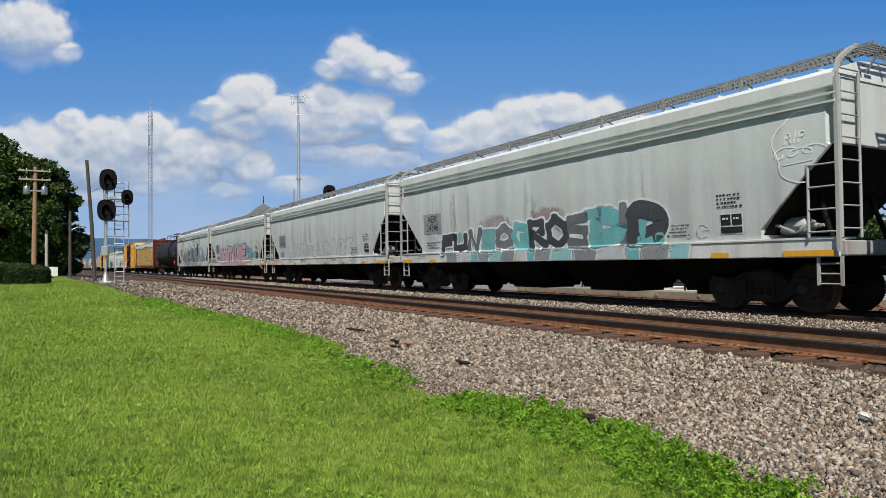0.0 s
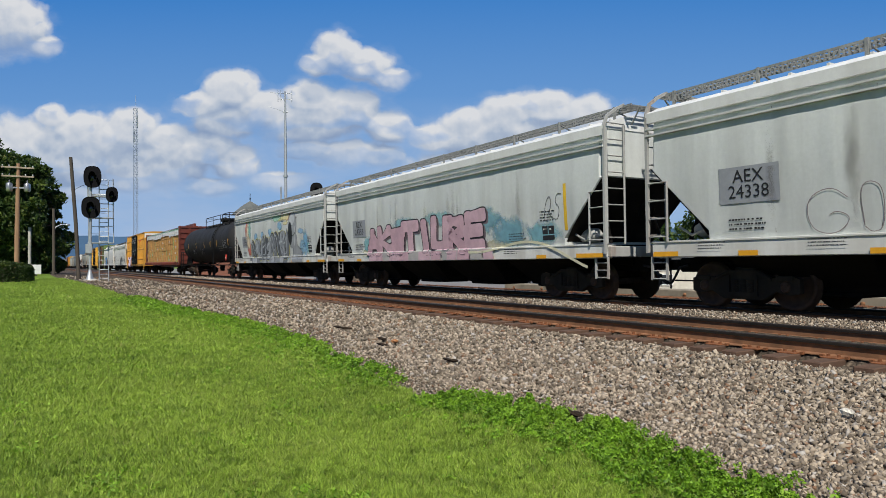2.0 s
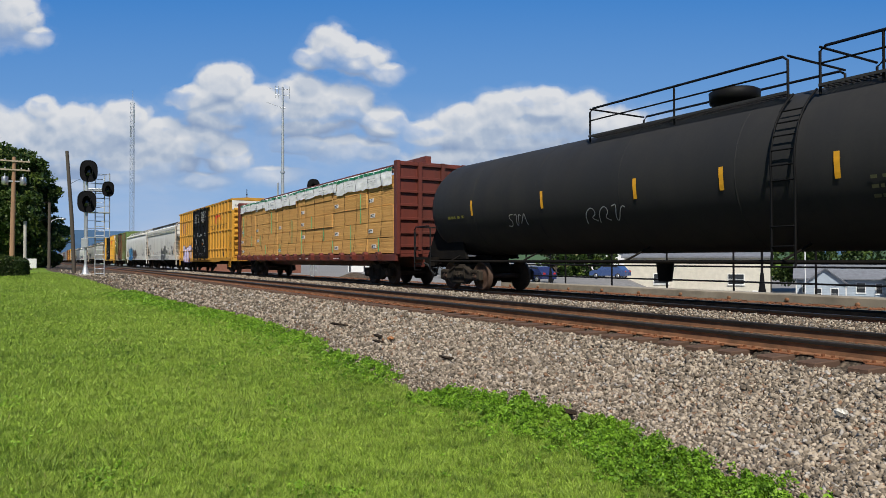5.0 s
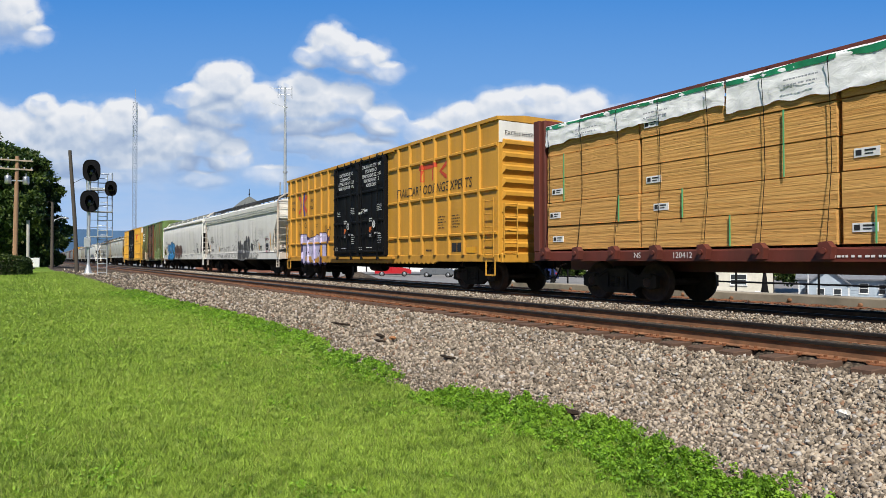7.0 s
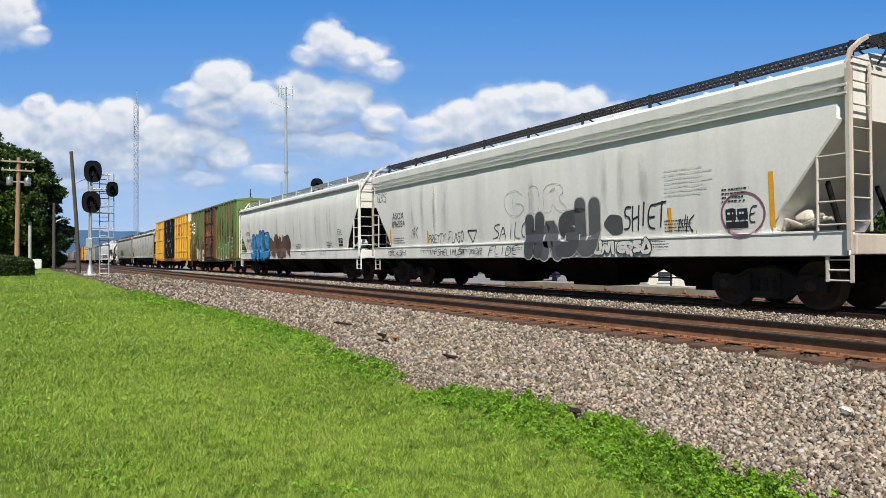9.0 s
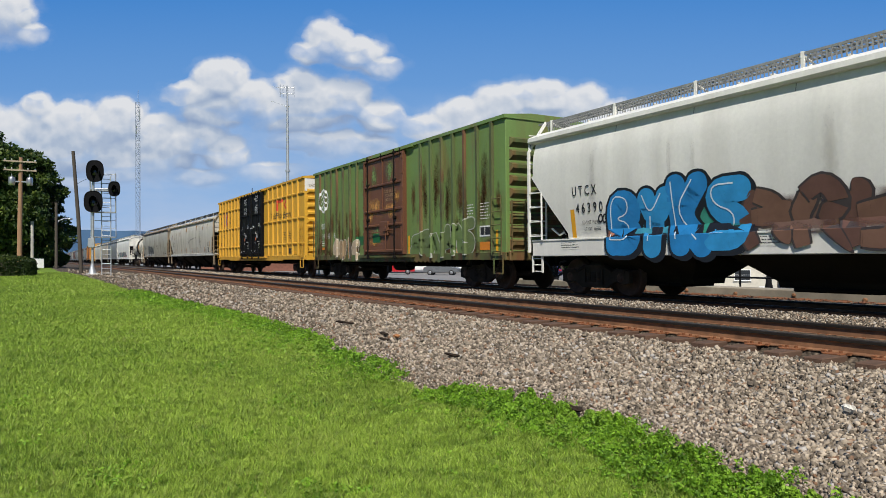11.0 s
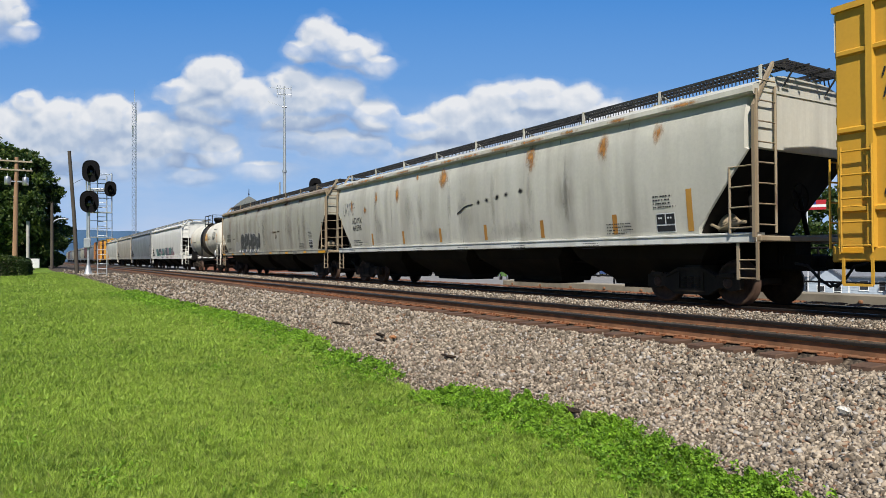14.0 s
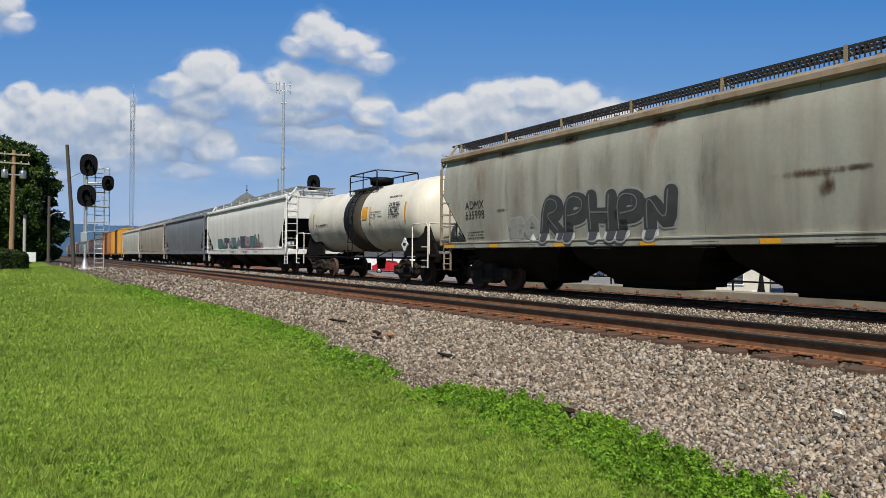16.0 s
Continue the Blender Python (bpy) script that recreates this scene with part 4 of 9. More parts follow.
def wild(car, side, x0, x1, z0, z1, n, fills, edge, seed, shine=None, fat=0.3, rim=None, soft=True, grow=0.0):
    """A painted piece of interlocked pointed strokes with dark edges, unreadable on purpose."""
    rng = random.Random(seed)
    back, front = [], []
    for i in range(n):
        w = (x1 - x0) / n
        bx = x0 + w * i
        top = z1 - (z1 - z0) * (grow * (1 - (i + 0.5) / n) + rng.uniform(0, 0.14))
        h = top - z0
        r = lambda s=0.07: rng.uniform(-s, s)
        upright = [(bx + w * (0.18 + r()), z0), (bx + w * (0.05 + r()), z0 + h * (0.4 + r())), (bx + w * (0.30 + r()), z0 + h * 0.8), (bx + w * (0.12 + r(0.2)), top)]
        kind = rng.randrange(4)
        if kind == 0:
            arm = [(bx + w * 0.22, z0 + h * 0.80), (bx + w * 0.62, z0 + h * (0.98 + r())), (bx + w * 0.92, z0 + h * 0.62), (bx + w * 0.55, z0 + h * 0.46), (bx + w * 1.1, z0 + h * r(0.12))]
        elif kind == 1:
            arm = [(bx + w * 0.25, z0 + h * 0.9), (bx + w * 0.7, z0 + h * 0.75), (bx + w * 0.80, z0 + h * 0.3), (bx + w * (1.0 + r()), z0 + h * 0.04)]
        elif kind == 2:
            arm = [(bx + w * 0.22, z0 + h * 0.1), (bx + w * 0.75, z0 + h * 0.08), (bx + w * 0.88, z0 + h * 0.5), (bx + w * (0.82 + r()), z0 + h * 1.06)]
        else:
            arm = [(bx + w * 0.95, z0 + h * 0.1), (bx + w * 0.45, z0 + h * 0.25), (bx + w * 0.75, z0 + h * 0.6), (bx + w * 0.5, z0 + h * 0.85), (bx + w * 1.12, z0 + h * 1.02)]
        back.append((rounded(upright) if soft else upright, i))
        front.append((rounded(arm) if soft else arm, i))
        if rng.random() < 0.6:
            mid = [(bx + w * 0.15, z0 + h * (0.45 + r())), (bx + w * 0.5, z0 + h * (0.52 + r())), (bx + w * (1.0 + r()), z0 + h * (0.72 + r(0.15)))]
            front.append((rounded(mid) if soft else mid, i))
    label = "spray-painted graffiti piece of interlocked pointed strokes"
    root = mark("graffiti", [q for s, _ in back + front for q in blade(s, fat + (0.24 if rim else 0.10))], side, spray(rim or edge), car, label, 0.008)
    for k, group in enumerate((back, front)):
        lift = 0.011 + k * 0.006
        mark("outline", [q for s, _ in group for q in blade(s, fat + 0.10)], side, spray(edge), root, "", lift)
        for c, colour in enumerate(fills):
            mine = [q for s, i in group if (i + k) % len(fills) == c for q in blade(s, fat)]
            if mine:
                mark("fill", mine, side, spray(colour), root, "", lift + 0.003)
        if shine:
            mark("highlight", [q for s, _ in group for q in blade([(x - fat * 0.2, z + fat * 0.1) for x, z in s], fat * 0.16)], side, spray(shine), root, "", lift + 0.0055)
    return root


def mists(car, side, spots):
    """spots: (x, z, width, height, colour)"""
    for k, (x, z, w, h, c) in enumerate(spots):
        mark("spray_mist", [rect(x - w / 2, x + w / 2, z - h / 2, z + h / 2)], side, haze(c), car, "soft mist of spray paint", 0.0035 + 0.0006 * (k % 6))


def tag(car, side, x0, x1, z0, z1, colour, seed, w=0.035, turns=5, word=""):
    rng = random.Random(seed)
    lines = stroke_letters(rng, x0, x1, z0, z1, len(word) or max(2, turns), 0.3, word)
    polys = [q for ln in lines for q in ribbon(ln, w * 0.8)]
    return tagged(mark("graffiti", polys, side, spray(colour), car, "scrawled graffiti tag in thin lines"), kind="stuff")


BUBBLES = [[[(0.95, 0.72), (0.6, 1.02), (0.1, 0.85), (-0.02, 0.4), (0.2, 0.02), (0.7, -0.03), (1.02, 0.3), (0.72, 0.5), (0.55, 0.42)]],
           [[(0.35, 0.1), (0.28, 0.95), (0.5, 1.06), (0.78, 0.9), (0.74, 0.05), (0.5, -0.04), (0.35, 0.1)]],
           [[(0.1, 0.0), (0.02, 0.95), (0.7, 1.05), (1.0, 0.72), (0.68, 0.5), (1.12, 0.06), (0.66, -0.04), (0.45, 0.33), (0.4, 0.0), (0.1, 0.0)], [(0.36, 0.68), (0.62, 0.78), (0.5, 0.86), (0.36, 0.68)]],
           [[(0.98, 0.95), (0.4, 1.04), (0.0, 0.6), (0.08, 0.1), (0.6, -0.08), (1.1, 0.12), (0.92, 0.36), (0.58, 0.32), (0.88, 0.55), (0.6, 0.66), (0.98, 0.95)]]]


def loops(car, side, x0, x1, z0, z1, colour, seed, n=4, w=0.03):
    """Hollow bubble letters drawn in one thin line."""
    rng = random.Random(seed)
    polys = []
    for i in range(n):
        a, wd = x0 + (x1 - x0) * i / n, (x1 - x0) / n * 1.12
        for line in BUBBLES[i % 4]:
            pts = rounded([(a + wd * (px + rng.uniform(-.03, .03)), z0 + (z1 - z0) * (pz + rng.uniform(-.03, .03))) for px, pz in line])
            polys += ribbon(pts, w)
    return tagged(mark("graffiti", polys, side, spray(colour), car, "hollow bubble letters sprayed in thin lines"), kind="stuff")


# -- covered hoppers --
def profile(points):
    zs, ws = [p[0] for p in points], [p[1] for p in points]
    return lambda z: float(np.interp(z, zs, ws))


RIBBED = profile([(1.30, 1.50), (1.42, 1.52), (2.0, 1.565), (2.7, 1.60), (3.3, 1.60), (3.62, 1.585), (4.05, 1.56), (4.2, 1.4)])
ROUNDED = profile([(1.30, 1.46), (1.45, 1.50), (2.1, 1.575), (2.8, 1.62), (3.4, 1.62), (3.85, 1.56), (4.1, 1.45), (4.25, 1.2)])


def hopper_car(x0, x1, label, body, sill, roof, style="ribbed", stripes=True, rail_mat=None, chutes=4, sill_z=(1.03, 1.36), group="covered hoppers", top_z=4.05, cut=(1.45, 2.95), fittings=None, slope=None):
    L = x1 - x0
    half = L / 2
    car = thing("hopper_car", label, "railcar", group, pose((x0 + x1) / 2, TRACK_2, 0))
    TRAIN.append(car)
    side = RIBBED if style == "ribbed" else ROUNDED
    fittings = fittings or (FITTING if body is GREY_PAINT else None)
    zb = sill_z[1] - 0.05
    post = half + 0.02
    lo_x, up_z = post - cut[0], cut[1]

    def end_x(z):
        if z >= up_z:
            return post - 0.05
        return lo_x + (post - 0.05 - lo_x) * max(0.0, (z - 1.55)) / (up_z - 1.55)

    # side sheets, end sheets and slope sheets in one shell
    levels = sorted({zb, 1.55, 1.8, 2.1, 2.4, 2.7, up_z - 0.04, up_z, 3.1, 3.4, 3.65, top_z})
    seams = [-lo_x * 1.05 + 2.1 * lo_x * i / 8 for i in range(1, 8)]
    own = x0 * 0.37

    def dent(x, z):
        """How far the sheet is drawn in at its stakes and buckled between them."""
        k = max(0.0, min(1.0, (z - 1.4) / 0.35, (top_z - 0.3 - z) / 0.35))
        pull = sum(math.exp(-((x - q) / 0.13) ** 2) for q in seams)
        return k * (0.011 * pull + 0.016 * max(0.0, noise.noise((x * 0.55, z * 0.35, own))) + 0.006 * max(0.0, noise.noise((x * 1.9, z * 0.8, own + 7))))

    m = Mesh()
    rings = []
    for z in levels:
        e, w = end_x(z), side(z)
        c = 0.14 if z >= up_z else 0.04
        xs_ = [-e + c + (2 * e - 2 * c) * i / 72 for i in range(73)]
        ring = [(x, -w + dent(x, z), z) for x in xs_] + [(e, -w + c, z), (e, w - c, z)] + [(x, w, z) for x in reversed(xs_)] + [(-e, w - c, z), (-e, -w + c, z)]
        rings.append(ring)
    m.loft(rings, True)
    shell = part("body", m, body, car)
    shell.data.set_sharp_from_angle(angle=radians(28))
    # vertical weld seams
    for x in seams:
        pts = [(x, -side(z) + dent(x, z) + 0.004, z) for z in (1.45, 1.8, 2.2, 2.6, 3.0, 3.4, 3.7 if style == "ribbed" else top_z - 0.1)]
        part("weld_seam", Mesh().tube(pts, 0.006, 4), SEAM, car)
    # slope sheets under the ends; by default near-black, shade and grime painted in
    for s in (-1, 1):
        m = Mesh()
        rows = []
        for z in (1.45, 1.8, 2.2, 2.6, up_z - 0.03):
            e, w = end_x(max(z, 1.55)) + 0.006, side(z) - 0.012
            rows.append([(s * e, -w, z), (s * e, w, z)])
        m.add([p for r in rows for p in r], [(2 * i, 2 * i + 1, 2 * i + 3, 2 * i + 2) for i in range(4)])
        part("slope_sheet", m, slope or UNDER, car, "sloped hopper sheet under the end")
    # roof
    m = Mesh()
    prof = [(side(top_z), top_z), (side(top_z) - 0.01, top_z + 0.08), (1.30, top_z + 0.20), (0.85, top_z + 0.33), (0.4, top_z + 0.38)]
    ring = [(-a, b) for a, b in prof] + [(a, b) for a, b in reversed(prof)]
    m.loft([[(x, y, z) for y, z in ring] for x in (-post + 0.03, -post * 0.5, 0, post * 0.5, post - 0.03)])
    part("roof", m, roof, car, "pale sloped roof sheet")
    if style == "ribbed":
        for z in (3.62, 3.76):
            m = Mesh().prism([(-side(z) + 0.03, z - 0.02), (-side(z) - 0.065, z - 0.015), (-side(z) - 0.07, z + 0.02), (-side(z) + 0.03, z + 0.045)], -post, post, "x")
            part("side_rib", m, roof, car)
        m = Mesh().prism([(-side(3.9) + 0.03, 3.88), (-side(3.9) - 0.06, 3.89), (-side(3.9) - 0.065, top_z + 0.05), (-side(3.9) + 0.03, top_z + 0.10)], -post, post, "x")
        part("top_chord", m, roof, car, "pale top chord along the roof edge")
    else:
        m = Mesh().prism([(-side(top_z) + 0.05, top_z - 0.10), (-1.60, top_z - 0.08), (-1.635, top_z - 0.04), (-1.625, top_z + 0.06), (-side(top_z) + 0.05, top_z + 0.15)], -post, post, "x")
        part("top_chord", m, roof, car, "rounded top chord along the roof edge")
    # side sill and platform
    for s in (-1, 1):
        y0, y1 = sorted((s * 1.30, s * 1.555))
        m = Mesh().box(-half + 0.05, half - 0.05, y0, y1, sill_z[0], sill_z[1], 0.015)
        m.box(-half + 0.05, half - 0.05, min(s * 1.2, s * 1.575), max(s * 1.2, s * 1.575), sill_z[1] - 0.03, sill_z[1] + 0.012, 0.006)
        part("side_sill", m, sill, car, "pale side sill with stencilled notices")
    if stripes:
        n = 7
        polys = [rect(-half + 0.1, -half + 0.75, sill_z[0] + 0.02, sill_z[0] + 0.12), rect(half - 1.0, half - 0.08, sill_z[0] + 0.02, sill_z[0] + 0.12)]
        for i in range(1, n):
            x = -half + L * i / n
            polys.append(rect(x - 0.2, x + 0.2, sill_z[0] + 0.015, sill_z[0] + 0.11))
        for k, p in enumerate(polys):
            mark("reflector", [p], lambda z: 1.557, REFLECT, car, "", 0.022)
    for s in (-1, 1):
        a, b = sorted((s * (half - 1.9), s * (half - 0.05)))
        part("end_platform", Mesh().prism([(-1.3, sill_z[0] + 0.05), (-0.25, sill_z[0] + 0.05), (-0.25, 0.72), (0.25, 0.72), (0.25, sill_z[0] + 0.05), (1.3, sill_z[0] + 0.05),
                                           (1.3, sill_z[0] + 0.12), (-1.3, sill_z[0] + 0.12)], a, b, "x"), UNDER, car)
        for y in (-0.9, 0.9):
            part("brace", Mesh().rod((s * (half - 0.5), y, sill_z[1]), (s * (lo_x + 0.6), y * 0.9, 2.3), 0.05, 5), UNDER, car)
        c = s * (half - 1.12)
        m = Mesh().lathe([(c - 0.42, 0.03), (c - 0.40, 0.10), (c - 0.22, 0.18), (c + 0.20, 0.18), (c + 0.24, 0.14), (c + 0.36, 0.05), (c + 0.5, 0.03)], centre=(0, -0.95, sill_z[1] + 0.24), n=16, axis="x")
        part("brake_cylinder", m, fittings or sill, car, "pale brake cylinder on the end platform")
        c = s * (half - 1.72)
        part("valve_box", Mesh().box(c - 0.14, c + 0.14, -1.35, -0.9, sill_z[1], sill_z[1] + 0.40, 0.03), fittings or sill, car)
        part("pipe_run", Mesh().tube([(c, -1.2, sill_z[1] + 0.2), (c + s * 0.3, -1.3, sill_z[1] + 0.32), (c + s * 0.8, -1.35, sill_z[1] + 0.12), (c + s * 1.15, -1.3, sill_z[1] + 0.3)], 0.03, 6), fittings or sill, car)
    # discharge chutes
    span = 2 * (lo_x + 0.15)
    w = span / chutes
    gap = 0.65 if w < 3.6 else 1.0
    for i in range(chutes):
        cx = -span / 2 + w * (i + 0.5)
        rings = []
        for z, hx, hy in ((sill_z[1], w / 2 - 0.02, 1.28), (0.95, w / 2 - 0.40, 1.15), (0.46, w / 2 - gap, 0.55), (0.34, w / 2 - gap, 0.50)):
            rings.append([(cx - hx, -hy, z), (cx + hx, -hy, z), (cx + hx, hy, z), (cx - hx, hy, z)])
        # the ribbed cars' chute colour holds shade as well as grime
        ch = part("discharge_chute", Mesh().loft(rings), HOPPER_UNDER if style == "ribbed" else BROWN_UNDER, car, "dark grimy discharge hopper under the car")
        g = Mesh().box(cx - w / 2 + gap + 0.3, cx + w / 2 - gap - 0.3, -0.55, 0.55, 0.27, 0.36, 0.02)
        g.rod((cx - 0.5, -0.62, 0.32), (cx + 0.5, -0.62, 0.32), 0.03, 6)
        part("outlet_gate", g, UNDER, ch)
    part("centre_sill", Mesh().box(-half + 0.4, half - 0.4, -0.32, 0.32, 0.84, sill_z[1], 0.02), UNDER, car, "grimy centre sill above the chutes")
    part("train_line", Mesh().rod((-half + 1, -0.6, 0.88), (half - 1, -0.6, 0.88), 0.03, 6), UNDER, car)
    # running boards
    rb = top_z + 0.56
    deck = rail_mat or GRATING
    for s in (-1, 1):
        m = Mesh()
        y0, y1 = s * 0.48, s * 1.0
        x = -post + 0.1
        while x < post - 0.1:
            m.box(x, x + 0.035, min(y0, y1), max(y0, y1), rb - 0.02, rb)
            x += 0.11
        for y in (y0, (y0 + y1) / 2, y1):
            m.box(-post + 0.1, post - 0.1, y - 0.012, y + 0.012, rb - 0.045, rb + 0.005)
        k, drop = -post + 0.1, 0.27 if style != "ribbed" else 0.20
        while k < post - 0.1:
            m.add([(k, y1, rb), (k + 0.03, y1, rb), (k + 0.06, y1 + s * 0.03, rb - drop), (k + 0.03, y1 + s * 0.03, rb - drop)], [(0, 1, 2, 3)])
            k += 0.085
        part("running_board", m, deck, car, "open steel grating walkway along the roof")
        if s < 0:
            k = 8
            for i in range(k + 1):
                x = -post + 0.25 + (2 * post - 0.5) * i / k
                p = Mesh().box(x - 0.03, x + 0.03, y1 - 0.03, y1 + 0.02, top_z + 0.22, rb + 0.02)
                p.rod((x, y1, rb - 0.05), (x, y0, top_z + 0.34), 0.02, 5)
                part("bracket", p, deck if style == "ribbed" else roof, car)
    m = Mesh()
    for i in range(4):
        a = -post + 0.6 + (2 * post - 1.2) * i / 4
        m.box(a + 0.05, a + (2 * post - 1.2) / 4 - 0.05, -0.34, 0.34, top_z + 0.36, top_z + 0.47, 0.03)
        for j in range(5):
            xx = a + 0.4 + j * 0.75
            m.box(xx - 0.03, xx + 0.03, -0.40, 0.40, top_z + 0.36, top_z + 0.50)
    part("hatch_cover", m, roof, car, "trough hatch covers along the ridge")
    fit = fittings or sill
    # corner posts and ladders
    for s in (-1, 1):
        e = s * post
        m = Mesh()
        y = -1.60
        m.tube([(e, y, sill_z[0] + 0.1), (e, y, top_z + 0.06), (e, y + 0.10, top_z + 0.28), (e, y + 0.40, top_z + 0.48), (e, -0.95, rb + 0.03)] if style == "ribbed" else [(e, y, sill_z[0] + 0.1), (e, y, top_z - 0.3), (e, y + 0.3, top_z + 0.15), (e, -1.0, rb)], 0.045, 4)
        part("corner_post", m, fit, car)
        m = Mesh()
        x2 = e - s * 0.52
        m.rod((x2, y, sill_z[1]), (x2, y, sill_z[1] + 1.25), 0.028, 5)
        for k in range(4):
            z = sill_z[1] + 0.1 + k * 0.38
            m.rod((x2, y - 0.01, z), (e, y - 0.01, z), 0.016, 5)
        part("side_ladder", m, fit, car)
        m = Mesh()
        xe = e + s * 0.03
        ya, yb = -1.56, -1.0
        m.rod((xe, yb, sill_z[1]), (xe, yb, top_z + 0.1), 0.028, 5)
        m.rod((xe, ya, sill_z[1]), (xe, ya, top_z), 0.028, 5)
        for k in range(8):
            z = sill_z[1] + 0.15 + k * 0.38
            m.rod((xe, ya, z), (xe, yb, z), 0.016, 5)
        m.rod((xe, ya, top_z - 0.1), (e, y, top_z - 0.1), 0.02, 5)
        k0, k1 = sorted((e - s * 0.16, e + s * 0.30))
        k = k0
        w2 = Mesh()
        while k < k1 - 0.03:
            w2.box(k, k + 0.03, -1.0, 1.0, rb - 0.03, rb)
            k += 0.075
        for yy in (-1.0, -0.34, 0.34, 1.0):
            w2.box(k0, k1, yy - 0.015, yy + 0.015, rb - 0.05, rb + 0.004)
        for yy in (-0.7, 0.7):
            w2.rod((e + s * 0.28, yy, rb - 0.03), (e, yy, rb - 0.42), 0.02, 5)
        tagged(part("end_walkway", w2, deck, car), kind="stuff")
        part("end_ladder", m, fit, car)
        m = Mesh()
        for k in range(3):
            z = 0.92 - k * 0.17
            m.rod((e - s * 0.42, -1.5, z), (e - s * 0.02, -1.5, z), 0.016, 5)
        for xx in (e - s * 0.42, e - s * 0.02):
            m.box(xx - 0.025, xx + 0.025, -1.52, -1.48, 0.55, sill_z[0] + 0.02)
        part("stirrup_step", m, fit, car)
        part("end_beam", Mesh().box(min(xe - s * .15, xe), max(xe - s * .15, xe), -1.45, 1.45, sill_z[0] + 0.02, sill_z[1] - 0.05, 0.02), fit, car)
    m = Mesh()
    xe = half + 0.12
    for k in range(20):
        a, b = 2 * math.pi * k / 20, 2 * math.pi * (k + 1) / 20
        m.rod((xe, -0.35 + 0.26 * math.cos(a), 2.1 + 0.26 * math.sin(a)), (xe, -0.35 + 0.26 * math.cos(b), 2.1 + 0.26 * math.sin(b)), 0.018, 5)
        if k % 4 == 0:
            m.rod((xe, -0.35, 2.1), (xe, -0.35 + 0.26 * math.cos(a), 2.1 + 0.26 * math.sin(a)), 0.012, 4)
    part("brake_wheel", m, UNDER, car)
    bogies(car, (-half + 1.85, half - 1.85))
    draft_gear(car, half)
    lip = sill_z[1] + 0.015
    return car, (lambda z: 1.577 if z < lip else side(z)), half


def hopper_marks(car, side, half, lines, seed, x=None, patch=True, dark=True):
    """Number panel, capacity data and the small notices."""
    rng = random.Random(seed)
    x = -half + 2.38 if x is None else x
    if patch:
        mark("number_panel", [rect(x - 0.62, x + 0.62, 2.02, 2.70)], side, GREY_PATCH, car, "grey patch behind the car number", 0.004)
    if lines:
        lettering("car_number", [(a, x, 2.51 - 0.29 * i, 0.34) for i, a in enumerate(lines)], side, BLACK_MARK, car, "black stencilled car number")
    mark("stencil_block", small_print(rng, x, 1.70, 0.9, 3) + small_print(rng, half - 2.08, 2.24, 0.6, 4, 0.05, 0.075) + small_print(rng, half - 3.4, 1.72, 0.8, 4, 0.04, 0.07), side, BLACK_MARK, car)
    for k in range(9):
        stains(car, side, [(rng.uniform(-half + 2.2, half - 2.2), rng.uniform(2.45, 2.7), rng.uniform(0.15, 0.42), rng.uniform(1.8, 2.5))], SOOT_STAIN, "grime_stain", "brown grime run down the sheet")
    frame_ = mark("stencil_panel", [rect(half - 2.33, half - 1.82, 1.50, 1.90)], side, WHITE_MARK if dark else BLACK_MARK, car, "", 0.004)
    cells = [rect(half - 2.31, half - 2.09, 1.67, 1.88), rect(half - 2.06, half - 1.84, 1.67, 1.88), rect(half - 2.31, half - 1.84, 1.52, 1.64)]
    mark("panel_box", cells, side, BLACK_MARK, frame_, "", 0.009)
    mark("stencil_mark", small_print(rng, half - 2.2, 1.78, 0.14, 1, 0.06) + small_print(rng, half - 1.95, 1.78, 0.14, 1, 0.06), side, WHITE_MARK, frame_, "", 0.013)
    bars = []
    for i in range(6):
        bars += small_print(rng, -half + 1.6 + i * (2 * half - 3) / 6, 1.30, 0.7, 3, 0.03, 0.055)
    mark("stencil_row", bars, lambda z: 1.578, BLACK_MARK, car)


